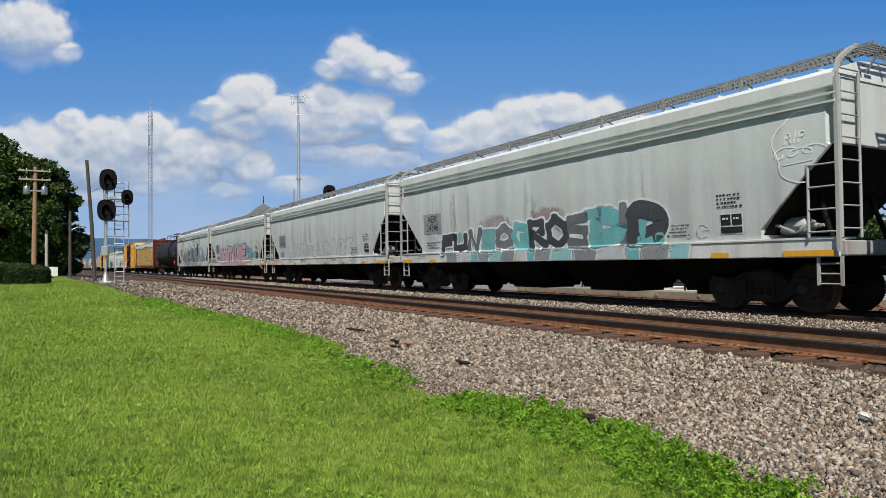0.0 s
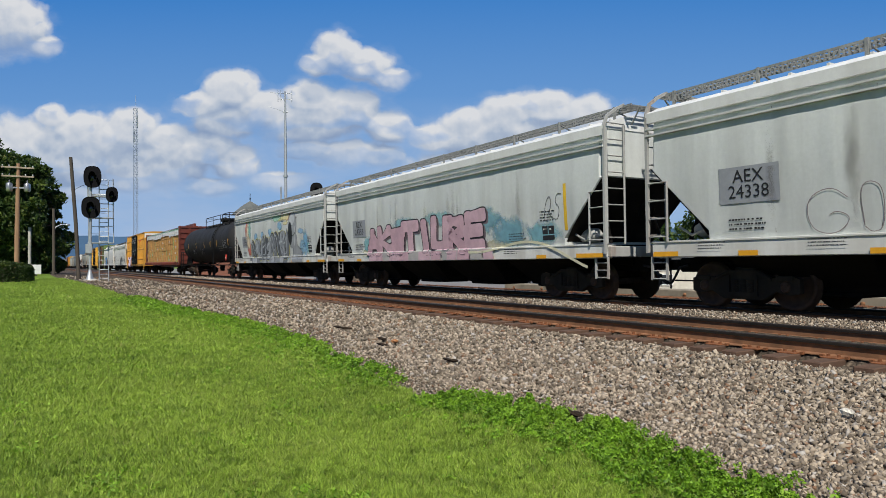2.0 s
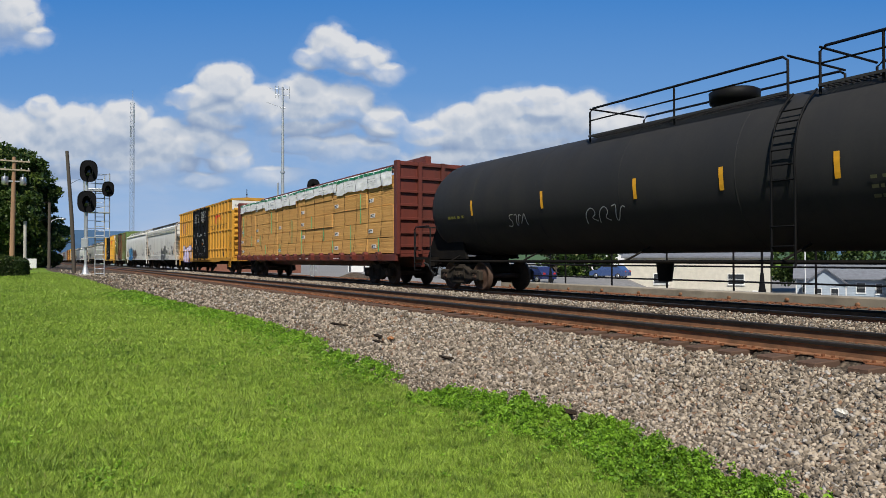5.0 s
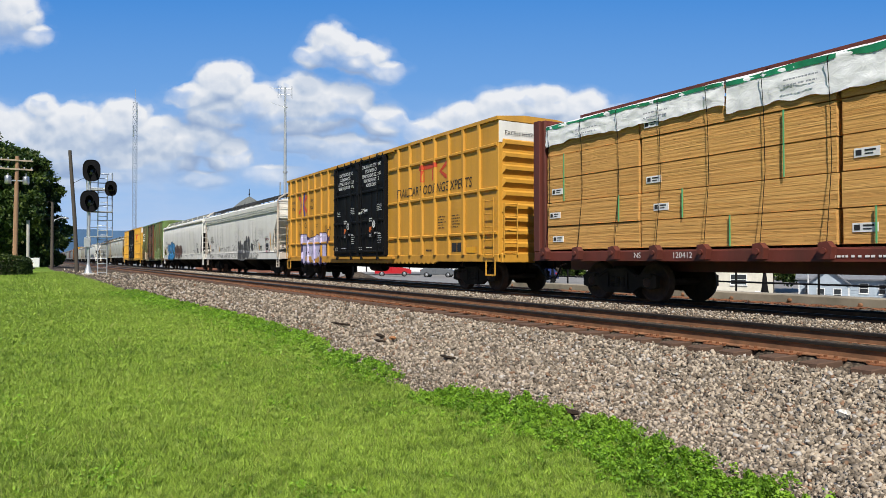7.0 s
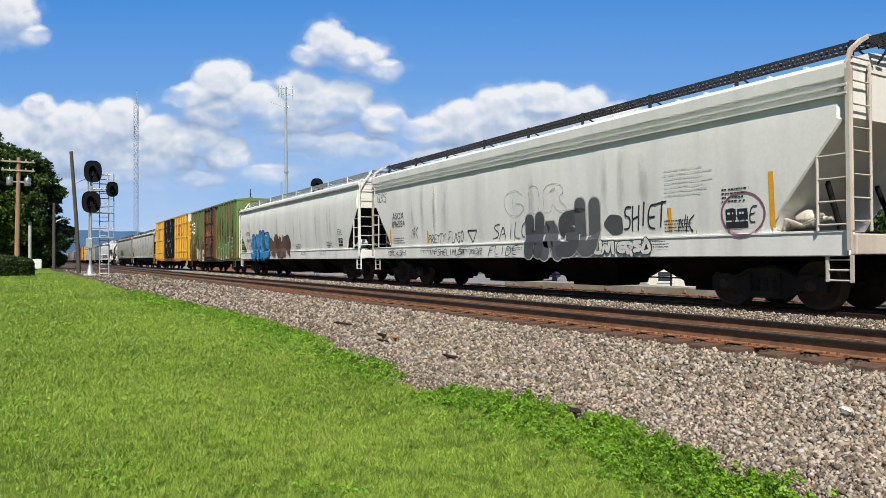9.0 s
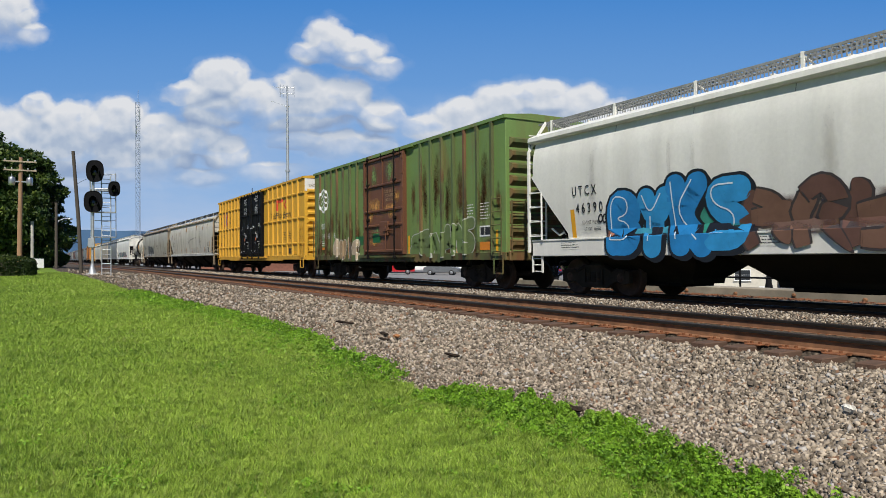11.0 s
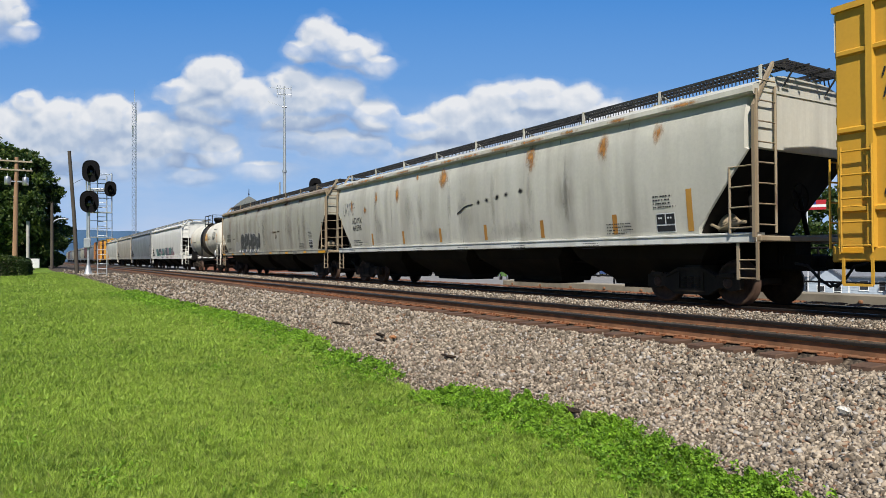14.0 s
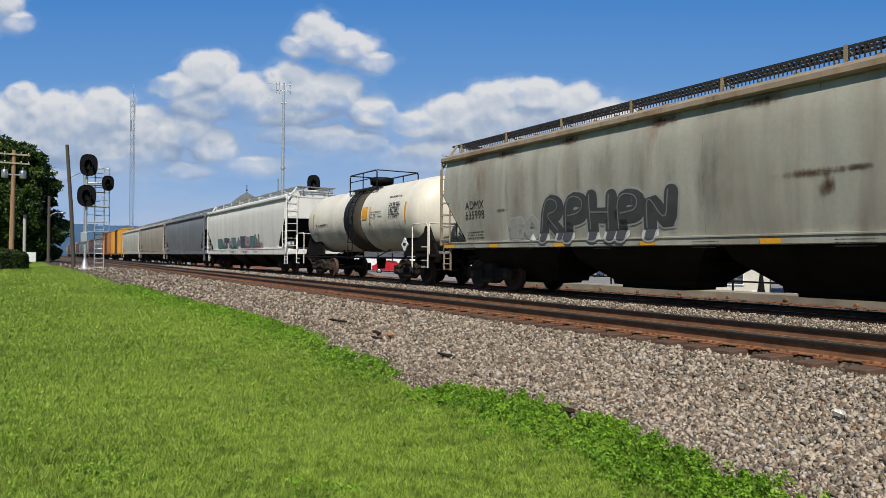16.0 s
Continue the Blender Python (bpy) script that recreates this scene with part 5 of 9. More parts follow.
# -- boxcars --
def boxcar(x0, x1, label, paint_mat, top, bottom, posts, rails, door, door_mat, cap=True, seed=1, trim=None):
    """posts: x of the outside stakes; rails: z of the horizontal ribs; door: (x from, x to)."""
    L = x1 - x0
    half = L / 2
    W = 1.50
    trim = trim or paint_mat
    car = thing("boxcar", label, "railcar", "boxcars", pose((x0 + x1) / 2, TRACK_2, 0))
    TRAIN.append(car)
    m = Mesh()
    m.box(-half, half, -W, W, bottom, top - 0.10, 0.02)
    part("body", m, paint_mat, car)
    m = Mesh().prism([(-W - 0.06, top - 0.14), (-W - 0.06, top - 0.04), (-0.6, top + 0.06), (0.6, top + 0.06), (W + 0.06, top - 0.04), (W + 0.06, top - 0.14)], -half - 0.03, half + 0.03, "x")
    part("roof", m, paint_mat, car, "shallow ridged steel roof with an overhanging edge")
    for x in posts:
        m = Mesh().prism([(x - 0.070, 0), (x - 0.05, -0.075), (x + 0.05, -0.075), (x + 0.070, 0)], bottom + 0.12, top - 0.14, "z")
        ob = part("side_post", m, trim if trim is GREEN_RUST else paint_mat, car)
        ob.matrix_basis = pose(0, -W, 0)
    for z in rails:
        spans = [(-half + 0.05, door[0] - 0.08), (door[1] + 0.08, half - 0.05)]
        for a, b in spans:
            m = Mesh().prism([(-W, z - 0.06), (-W - 0.06, z - 0.03), (-W - 0.06, z + 0.03), (-W, z + 0.06)], a, b, "x")
            part("side_rib", m, paint_mat, car)
    # sill: straight at the ends, deeper between the trucks with a serrated edge
    m = Mesh()
    m.box(-half, half, -W - 0.02, -W + 0.2, bottom - 0.10, bottom + 0.13, 0.015)
    part("side_sill", m, trim, car)
    edge = [(-half + 3.3, bottom - 0.08)]
    x = -half + 3.4
    while x < half - 3.8:
        edge += [(x, bottom - 0.13), (x + 0.05, bottom - 0.175), (x + 0.17, bottom - 0.175), (x + 0.21, bottom - 0.13)]
        x += 0.31
    edge.append((half - 3.3, bottom - 0.08))
    n = len(edge)
    m = Mesh()
    front, back = [(a, -W - 0.03, b) for a, b in edge], [(a, -W + 0.05, b) for a, b in edge]
    up = [(a, -W - 0.03, bottom - 0.06) for a, b in edge]
    m.add(front + back + up, [(i, i + 1, n + i + 1, n + i) for i in range(n - 1)] + [(i, i + 1, 2 * n + i + 1, 2 * n + i) for i in range(n - 1)])
    part("sill_bracket", m, trim, car)
    # ends with horizontal corrugations
    for s in (-1, 1):
        k = 9
        for i in range(k):
            z = bottom + 0.35 + (top - bottom - 1.15) * i / (k - 1)
            m = Mesh().loft([[(s * half, -1.38, z - 0.16), (s * half, 1.38, z - 0.16), (s * half, 1.38, z + 0.14), (s * half, -1.38, z + 0.14)],
                             [(s * (half + 0.10), -1.32, z - 0.02), (s * (half + 0.10), 1.32, z - 0.02), (s * (half + 0.10), 1.32, z + 0.08), (s * (half + 0.10), -1.32, z + 0.08)]])
            part("end_rib", m, trim, car)
        if cap:
            part("height_plate", Mesh().box(min(s * half, s * (half + 0.02)), max(s * half, s * (half + 0.02)), -W + 0.01, W - 0.01, top - 0.78, top - 0.16), WHITE_PAINT, car, "white band across the top of the end")
    # ladders
    for s in (-1, 1):
        e = s * (half - 0.12)
        m = Mesh()
        for xx in (e, e - s * 0.48):
            m.rod((xx, -W - 0.10, bottom + 0.05), (xx, -W - 0.10, bottom + 1.75), 0.02, 5)
        for k in range(5):
            z = bottom + 0.15 + k * 0.38
            m.rod((e, -W - 0.10, z), (e - s * 0.48, -W - 0.10, z), 0.016, 5)
        part("side_ladder", m, trim, car)
        m = Mesh()
        xe = s * (half + 0.16)
        for yy in (-1.42, -0.95):
            m.rod((xe, yy, bottom + 0.1), (xe, yy, bottom + 1.6), 0.02, 5)
        for k in range(5):
            z = bottom + 0.2 + k * 0.34
            m.rod((xe, -1.42, z), (xe, -0.95, z), 0.016, 5)
        part("end_ladder", m, trim, car)
        m = Mesh()
        for xx in (e, e - s * 0.45):
            m.box(xx - 0.02, xx + 0.02, -W - 0.06, -W - 0.03, bottom - 0.48, bottom - 0.05)
        m.box(min(e, e - s * 0.45), max(e, e - s * 0.45), -W - 0.07, -W - 0.02, bottom - 0.50, bottom - 0.46)
        part("stirrup_step", m, trim, car)
        part("end_sill", Mesh().box(min(s * half, s * (half + .12)), max(s * half, s * (half + .12)), -1.45, 1.45, bottom - 0.12, bottom + 0.15, 0.02), trim, car)
    # plug doors
    a, b = door
    mid = (a + b) / 2
    leaves = [(a, mid), (mid, b)] if door_mat is BLACK_PAINT else [(a, b)]
    for i, (p, q) in enumerate(leaves):
        m = Mesh().box(p + 0.03, q - 0.03, -W - 0.11, -W + 0.02, bottom + 0.10, top - 0.22, 0.02)
        d = part("door", m, door_mat, car, "sliding plug door with locking bars")
        bars = Mesh()
        w, H = q - p, top - bottom
        twin = len(leaves) == 2
        for f in (0.17, 0.76) if twin else (0.13, 0.80):
            x = p + w * f
            bars.rod((x, -W - 0.185, bottom - 0.04), (x, -W - 0.185, top - 0.10), 0.024, 8)
            for z in (bottom + 0.02, bottom + 0.36 * H, bottom + 0.70 * H, top - 0.22):
                bars.box(x - 0.06, x + 0.06, -W - 0.215, -W - 0.10, z - 0.05, z + 0.05, 0.01)
        for f, z in ((0.47, top - 0.30), (0.93, top - 0.30)):
            bars.rod((p + w * f, -W - 0.16, z - 0.12), (p + w * f, -W - 0.16, top - 0.12), 0.02, 6)
        part("locking_bar", bars, door_mat if twin else UNDER, d)
        ribs = Mesh()
        levels = (0.07, 0.36, 0.645, 0.94) if twin else (0.06, 0.30, 0.44, 0.68, 0.93)
        for f in levels:
            z = bottom + H * f
            ribs.prism([(-W - 0.11, z - 0.055), (-W - 0.165, z - 0.03), (-W - 0.165, z + 0.03), (-W - 0.11, z + 0.055)], p + 0.06, q - 0.06, "x")
        for xx in (p + 0.07, q - 0.07):
            ribs.box(xx - 0.055, xx + 0.055, -W - 0.17, -W - 0.10, bottom + 0.12, top - 0.25, 0.01)
        for f, lo, hi in ((0.48, 0.36, 0.645), (0.30, 0.07, 0.36), (0.88, 0.07, 0.645)) if twin else ((0.48, 0.44, 0.93), (0.93, 0.06, 0.93)):
            ribs.box(p + w * f - 0.045, p + w * f + 0.045, -W - 0.14, -W - 0.10, bottom + H * lo, bottom + H * hi, 0.01)
        part("door_rib", ribs, door_mat, d)
        lock = Mesh().box(p + w * 0.44, p + w * 0.64, -W - 0.19, -W - 0.10, bottom + 0.20 * H, bottom + 0.335 * H, 0.02)
        lock.rod((p + w * 0.60, -W - 0.20, bottom + 0.08 * H), (p + w * 0.60, -W - 0.20, bottom + 0.30 * H), 0.022, 6)
        lock.rod((p + w * 0.17, -W - 0.20, bottom + 0.235 * H), (p + w * 0.44, -W - 0.17, bottom + 0.235 * H), 0.018, 6)
        lock.rod((p + w * 0.64, -W - 0.17, bottom + 0.25 * H), (p + w * 0.80, -W - 0.20, bottom + 0.25 * H), 0.018, 6)
        lock.box(p + w * 0.56, p + w * 0.64, -W - 0.235, -W - 0.17, bottom + 0.24 * H, bottom + 0.27 * H, 0.01)
        part("lock_box", lock, door_mat, d, "door lock with crank and rods")
        hinge = Mesh()
        for xx in (p + 0.05, q - 0.05):
            for k in range(7):
                z = bottom + H * (0.10 + 0.13 * k)
                hinge.box(xx - 0.04, xx + 0.04, -W - 0.19, -W - 0.15, z - 0.05, z + 0.05, 0.01)
        tagged(part("door_clip", hinge, door_mat, d), kind="stuff")
    part("door_track", Mesh().box(a - 0.6, b + 0.6, -W - 0.14, -W, bottom + 0.0, bottom + 0.07), trim, car)
    part("door_track", Mesh().box(a - 0.6, b + 0.6, -W - 0.12, -W, top - 0.18, top - 0.12), paint_mat, car)
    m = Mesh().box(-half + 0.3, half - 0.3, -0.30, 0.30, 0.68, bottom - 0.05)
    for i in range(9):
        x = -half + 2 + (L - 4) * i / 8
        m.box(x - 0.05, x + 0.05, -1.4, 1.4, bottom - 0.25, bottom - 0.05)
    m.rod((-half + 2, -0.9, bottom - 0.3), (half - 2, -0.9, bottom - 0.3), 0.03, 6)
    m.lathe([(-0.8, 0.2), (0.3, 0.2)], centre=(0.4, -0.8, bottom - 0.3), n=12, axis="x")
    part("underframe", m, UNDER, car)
    bogies(car, (-half + 2.0, half - 2.0))
    draft_gear(car, half + 0.1)
    return car, (lambda z: W), half


# -- tank cars --
def tank_car(x0, x1, label, shell_mat, radius, centre_z, band=None):
    L = x1 - x0
    half = L / 2
    car = thing("tank_car", label, "railcar", "tank cars", pose((x0 + x1) / 2, TRACK_2, 0))
    TRAIN.append(car)
    e = half - 0.85
    prof = [(-e - 0.02, 0.02), (-e + 0.02, radius * 0.45), (-e + 0.18, radius * 0.75), (-e + 0.42, radius * 0.93), (-e + 0.75, radius)]
    n = 9
    prof += [(-e + 0.75 + (2 * e - 1.5) * i / n, radius) for i in range(1, n)]
    prof += [(-a, r) for a, r in prof[4::-1]]
    part("tank", Mesh().lathe(prof, centre=(0, 0, centre_z), n=56, axis="x"), shell_mat, car)
    if band:
        part("band", Mesh().lathe([(-0.9, radius - 0.02), (-0.9, radius + 0.008), (0.9, radius + 0.008), (0.9, radius - 0.02)], centre=(0, 0, centre_z), n=56, axis="x"), band, car, "black band round the middle of the tank")
    top = centre_z + radius
    seams = Mesh()
    for i in range(1, 6):
        x = -e + 2 * e * i / 6
        seams.lathe([(x - 0.012, radius), (x, radius + 0.008), (x + 0.012, radius)], centre=(0, 0, centre_z), n=56, axis="x")
    part("weld_seam", seams, shell_mat, car)
    m = Mesh().lathe([(top - 0.1, 0.42), (top + 0.12, 0.42), (top + 0.12, 0.50), (top + 0.36, 0.52), (top + 0.40, 0.45)], centre=(0.0 if band else 1.9, 0, 0), n=20, axis="z")
    part("valve_housing", m, BLACK_PAINT, car, "black protective housing on the tank top")
    r = Mesh()
    spans = ((-1.2, 1.5),) if band else ((-1.5, 3.7), (4.3, 6.4))
    for a, b in spans:
        for y in (-0.95, 0.95):
            zs = top - 0.30
            r.tube([(a, y, zs), (a, y, top + 0.46), (a + 0.1, y, top + 0.54), (b - 0.1, y, top + 0.54), (b, y, top + 0.46), (b, y, zs)], 0.028, 6)
            r.rod((a, y, top + 0.25), (b, y, top + 0.25), 0.02, 5)
            r.rod(((a + b) / 2, y, zs), ((a + b) / 2, y, top + 0.54), 0.024, 5)
        for x in (a, b):
            r.rod((x, -0.95, top + 0.54), (x, 0.95, top + 0.54), 0.024, 5)
    part("top_railing", r, BLACK_PAINT, car, "black safety railing round the manway")
    p = Mesh()
    for a, b in spans:
        x = a
        while x < b:
            p.box(x, x + 0.04, -1.0, -0.45, top - 0.16, top - 0.13)
            p.box(x, x + 0.04, 0.45, 1.0, top - 0.16, top - 0.13)
            x += 0.1
        for y in (-1.0, -0.45, 0.45, 1.0):
            p.box(a, b, y - 0.015, y + 0.015, top - 0.17, top - 0.12)
    part("top_platform", p, DARK_GRATING, car)
    lad = Mesh()
    lx = 4.0 if not band else 0.0
    arc = [(-math.sin(t) * (radius + 0.10), centre_z + math.cos(t) * (radius + 0.10)) for t in np.linspace(0.6, 1.75, 8)] + [(-radius - 0.08, 0.85)]
    for dx in (-0.22, 0.22):
        lad.tube([(lx + dx, y, z) for y, z in arc], 0.022, 5)
    for y, z in [arc[i] for i in range(2, 8)] + [(-radius - 0.09, 1.2), (-radius - 0.09, 1.55)]:
        lad.rod((lx - 0.22, y, z), (lx + 0.22, y, z), 0.016, 5)
    part("ladder", lad, BLACK_PAINT, car)
    for s in (-1, 1):
        for y in (-1.05, 0.95):
            u = Mesh().prism([(s * (e - 1.9), 1.0), (s * (e + 0.6), 1.0), (s * (e - 0.1), centre_z - 0.5), (s * (e - 1.5), centre_z - 0.55)], y, y + 0.1)
            part("saddle", u, UNDER, car, "tank saddle plate")
        a, b = sorted((s * (e - 2.3), s * (half - 0.05)))
        part("stub_sill", Mesh().box(a, b, -0.35, 0.35, 0.75, 1.08, 0.02), UNDER, car)
        a, b = sorted((s * (e - 0.2), s * (half - 0.05)))
        part("end_platform", Mesh().box(a, b, -1.45, 1.45, 0.98, 1.06), UNDER, car)
    pipe = Mesh()
    for y in (-1.35, 1.35):
        pipe.rod((-e + 0.2, y, 0.92), (e - 0.2, y, 0.92), 0.035, 6)
    for i in range(5):
        x = -e + 1.4 + (2 * e - 2.8) * i / 4
        pipe.rod((x, -1.35, 0.92), (x + 0.25, -0.8, 1.25), 0.025, 5)
    pipe.lathe([(0.45, 0.16), (0.95, 0.22)], centre=(0, 0, 0), n=12, axis="z")
    part("side_pipe", pipe, UNDER, car)
    for s in (-1, 1):
        h = Mesh()
        xx = s * (half - 0.15)
        h.tube([(xx, -1.5, 0.6), (xx, -1.5, 2.0), (xx - s * 0.1, -1.5, 2.1), (xx - s * 1.0, -1.5, 2.1), (xx - s * 1.1, -1.5, 2.0), (xx - s * 1.1, -1.5, 0.6)], 0.024, 5)
        for z in (0.62, 0.85, 1.3):
            h.rod((xx, -1.5, z), (xx - s * 0.45, -1.5, z), 0.018, 5)
        h.tube([(xx, -1.45, 1.05), (xx, -1.45, 2.1), (xx, 1.45, 2.1), (xx, 1.45, 1.05)], 0.024, 5)
        part("hand_rail", h, sillcol(shell_mat), car)
    bogies(car, (-half + 2.35, half - 2.35))
    draft_gear(car, half - 0.1)
    side = lambda z: math.sqrt(max(0.05, radius * radius - (z - centre_z) ** 2)) + 0.012
    return car, side, half


def sillcol(mat):
    return BLACK_PAINT if mat is TANK_BLACK else TANK_WHITE


# -- centre-beam flat with lumber --
def lumber_car(x0, x1):
    L = x1 - x0
    half = L / 2
    car = thing("lumber_car", "red-brown centre-beam flatcar stacked with banded lumber bundles", "railcar", "", pose((x0 + x1) / 2, TRACK_2, 0))
    TRAIN.append(car)
    deck = 1.18
    m = Mesh().box(-half + 0.1, half - 0.1, -1.45, 1.45, deck - 0.10, deck, 0.01)
    m.box(-half + 0.1, half - 0.1, -0.3, 0.3, 0.70, deck - 0.1)
    part("deck", m, OXIDE_RED, car)
    m = Mesh().box(-half + 0.05, half - 0.05, -1.52, -1.42, deck - 0.22, deck - 0.02, 0.012)
    m.box(-half + 0.05, half - 0.05, -1.56, -1.40, deck - 0.24, deck - 0.21)
    m.box(-half + 0.05, half - 0.05, 1.42, 1.52, deck - 0.34, deck - 0.02, 0.012)
    part("side_sill", m, OXIDE_RED, car)
    for i in range(18):
        x = -half + 0.6 + 1.21 * i
        w = Mesh().prism([(x - 0.10, deck - 0.20), (x + 0.10, deck - 0.20), (x + 0.13, deck + 0.0), (x + 0.05, deck + 0.10), (x - 0.10, deck + 0.08)], -1.68, -1.52)
        w.lathe([(-1.72, 0.055), (-1.66, 0.055)], centre=(x, 0, deck - 0.06), n=8)
        part("winch", w, OXIDE_RED, car, "load-binder winch on the sill")
    for s in (-1, 1):
        m = Mesh()
        a, b = sorted((s * (half - 0.12), s * (half - 0.38)))
        m.box(a, b, -1.42, 1.42, deck, 4.62, 0.02)
        for z in np.linspace(deck + 0.3, 4.5, 7):
            part("bulkhead_rib", Mesh().box(s * (half - 0.12) - 0.08, s * (half - 0.12) + 0.08, -1.40, 1.40, z - 0.05, z + 0.05, 0.01), OXIDE_RED, car)
        for y in (-1.42, -0.5, 0.5, 1.42):
            part("bulkhead_post", Mesh().box(s * (half - 0.12) - 0.12, s * (half - 0.12) + 0.12, y - 0.08, y + 0.08, deck, 4.62, 0.01), OXIDE_RED, car)
        part("bulkhead", m, OXIDE_RED, car, "red-brown end bulkhead")
    m = Mesh().box(-half + 0.3, half - 0.3, -0.12, 0.12, 4.62, 4.90)
    for i in range(13):
        x = -half + 0.6 + (L - 1.2) * i / 12
        m.box(x - 0.06, x + 0.06, -0.1, 0.1, deck, 4.65)
        m.box(x - 0.1, x + 0.1, -0.34, 0.34, 4.60, 4.68)
    part("centre_beam", m, OXIDE_RED, car)
    rng = random.Random(7)
    bundles = [(-half + 0.45, -half + 3.6)]
    x = -half + 3.65
    widths = [4.3, 3.65, 4.3, 3.65, 3.9]
    k = 0
    while x < half - 1.0:
        w = min(widths[k % 5], half - 0.45 - x)
        bundles.append((x, x + w))
        x += w + 0.05
        k += 1
    for s in (-1, 1):
        for a, b in bundles:
            z = deck + 0.04
            for j in range(5):
                h = 0.60 if j < 4 else 0.50
                d = rng.uniform(-0.02, 0.03)
                y0, y1 = sorted((s * 0.36, s * (1.40 + d)))
                rows = 8
                outer, inner = s * (1.40 + d), s * 0.36
                prof = []
                for r in range(rows):
                    za, zc = z + 0.007 + (h - 0.014) * r / rows, z + 0.007 + (h - 0.014) * (r + 1) / rows
                    jit = rng.uniform(0, 0.007)
                    prof += [(outer - s * 0.011, za), (outer - s * jit, za + 0.004), (outer - s * jit, zc - 0.003)]
                prof += [(outer - s * 0.011, z + h - 0.007), (inner, z + h - 0.007), (inner, z + 0.007)]
                m = Mesh().prism(prof, a + rng.uniform(0, 0.03), b - rng.uniform(0, 0.03), "x")
                part("lumber_pack", m, LUMBER, car, "banded pack of sawn lumber")
                if s < 0 and rng.random() < 0.5:
                    lx = a + rng.uniform(0.1, 0.4)
                    lz = z + 0.2
                    lab = Mesh().box(lx, lx + 0.40, y0 - 0.012, y0 + 0.01, lz, lz + 0.15)
                    lb = part("paper_label", lab, WHITE_MARK, car, "white paper label stapled to the bundle")
                    part("print_bar", Mesh().box(lx + 0.03, lx + 0.12, y0 - 0.017, y0 - 0.010, lz + 0.03, lz + 0.12).box(lx + 0.17, lx + 0.34, y0 - 0.017, y0 - 0.010, lz + 0.09, lz + 0.12).box(lx + 0.17, lx + 0.30, y0 - 0.017, y0 - 0.010, lz + 0.04, lz + 0.06), BLACK_MARK, lb)
                z += h + 0.005
    # wrapped top course
    n = 4
    for i in range(n):
        a, b = -half + 0.45 + (L - 0.9) * i / n, -half + 0.45 + (L - 0.9) * (i + 1) / n
        m = Mesh()
        top, low = [], []
        k = 90
        rows = []
        for j in range(9):
            row = []
            for q in range(k + 1):
                x = a + 0.02 + (b - a - 0.04) * q / k
                hang = 0.64 + 0.10 * noise.noise((x * 0.8, i, 0)) + 0.05 * noise.noise((x * 3.1, i, 5)) - (0.16 if (i % 2 == 0) else 0.0)
                z = 4.42 - hang * j / 8
                fold = abs(noise.noise((x * 2.2 + j * 0.25, j * 0.35, i))) + 0.5 * abs(noise.noise((x * 6.5 - j * 0.5, j * 0.6, i + 3)))
                row.append((x, -1.445 - 0.05 * fold, z))
            rows.append(row)
        rows.insert(0, [(x, -0.30, 4.60) for x, _, _ in rows[0]])
        m.add([p for r in rows for p in r], [(r * (k + 1) + q, r * (k + 1) + q + 1, (r + 1) * (k + 1) + q + 1, (r + 1) * (k + 1) + q) for r in range(9) for q in range(k)], True)
        w = part("wrap", m, WRAP, car, "white plastic wrap with a green printed edge over the top course")
        g = [[], []]
        for q in range(k + 1):
            for r in (0, 1):
                x, y, z = rows[1][q]
                x2, y2, z2 = rows[3][q]
                f = 0.15 + 0.25 * noise.noise((x * 0.9, i, 9)) if r == 0 else 0.75 + 0.35 * noise.noise((x * 1.7, i, 2))
                g[r].append((x, y + (y2 - y) * f - 0.010, z + (z2 - z) * f))
        mm = Mesh().add(g[0] + g[1], [(q, q + 1, k + 2 + q, k + 1 + q) for q in range(k)], True)
        part("printed_edge", mm, WRAP_GREEN, w)
        pr = random.Random(i)
        for q in range(2):
            xx = a + (b - a) * (0.3 + 0.4 * q)
            mark("print_bar", small_print(pr, xx, 4.12, 0.8, 2, 0.045, 0.10), lambda z: 1.515, GREY_PATCH, w)
    cab = Mesh()
    for i in range(18):
        x = -half + 0.6 + 1.21 * i
        cab.tube([(x, -1.60, deck), (x + 0.02, -1.455, 2.6), (x, -1.46, 3.7), (x, -1.53, 4.36), (x, -1.36, 4.47), (x, -0.2, 4.75)], 0.0065, 4)
    tagged(part("tie_down_cable", cab, UNDER, car, "thin steel cables over the load"), kind="stuff")
    straps = random.Random(21)
    for i in range(14):
        x = -half + 1.4 + 1.5 * i + straps.uniform(-.4, .4)
        z0 = deck + 0.05 + 0.605 * straps.randrange(3)
        part("strap", Mesh().box(x, x + 0.02, -1.452, -1.43, z0, z0 + 0.6 * straps.choice((1, 2))), STRAP_GREEN, car, "green plastic strap round the bundle")
    side = lambda z: 1.525
    lettering("car_number", [("120412", -half + 4.87, deck - 0.12, 0.17), ("NS", -half + 3.66, deck - 0.12, 0.17)], side, WHITE_MARK, car, "white car number on the sill")
    rng = random.Random(3)
    for i in range(3):
        mark("stencil_row", small_print(rng, -half + 8.5 + i * 4.2, deck - 0.17, 1.5, 1, 0.06), side, WHITE_MARK, car)
    bogies(car, (-half + 2.6, half - 2.6))
    draft_gear(car, half)
    return car


# ---- the train, front to back; positions are those at the start ----
car, side, half = hopper_car(-5.25, 11.0, "grey ribbed covered hopper car with roof walkways", GREY_PAINT, SILL_PAINT, ROOF_PAINT)
hopper_marks(car, side, half, ["AEX", "24322"][:1], 1)

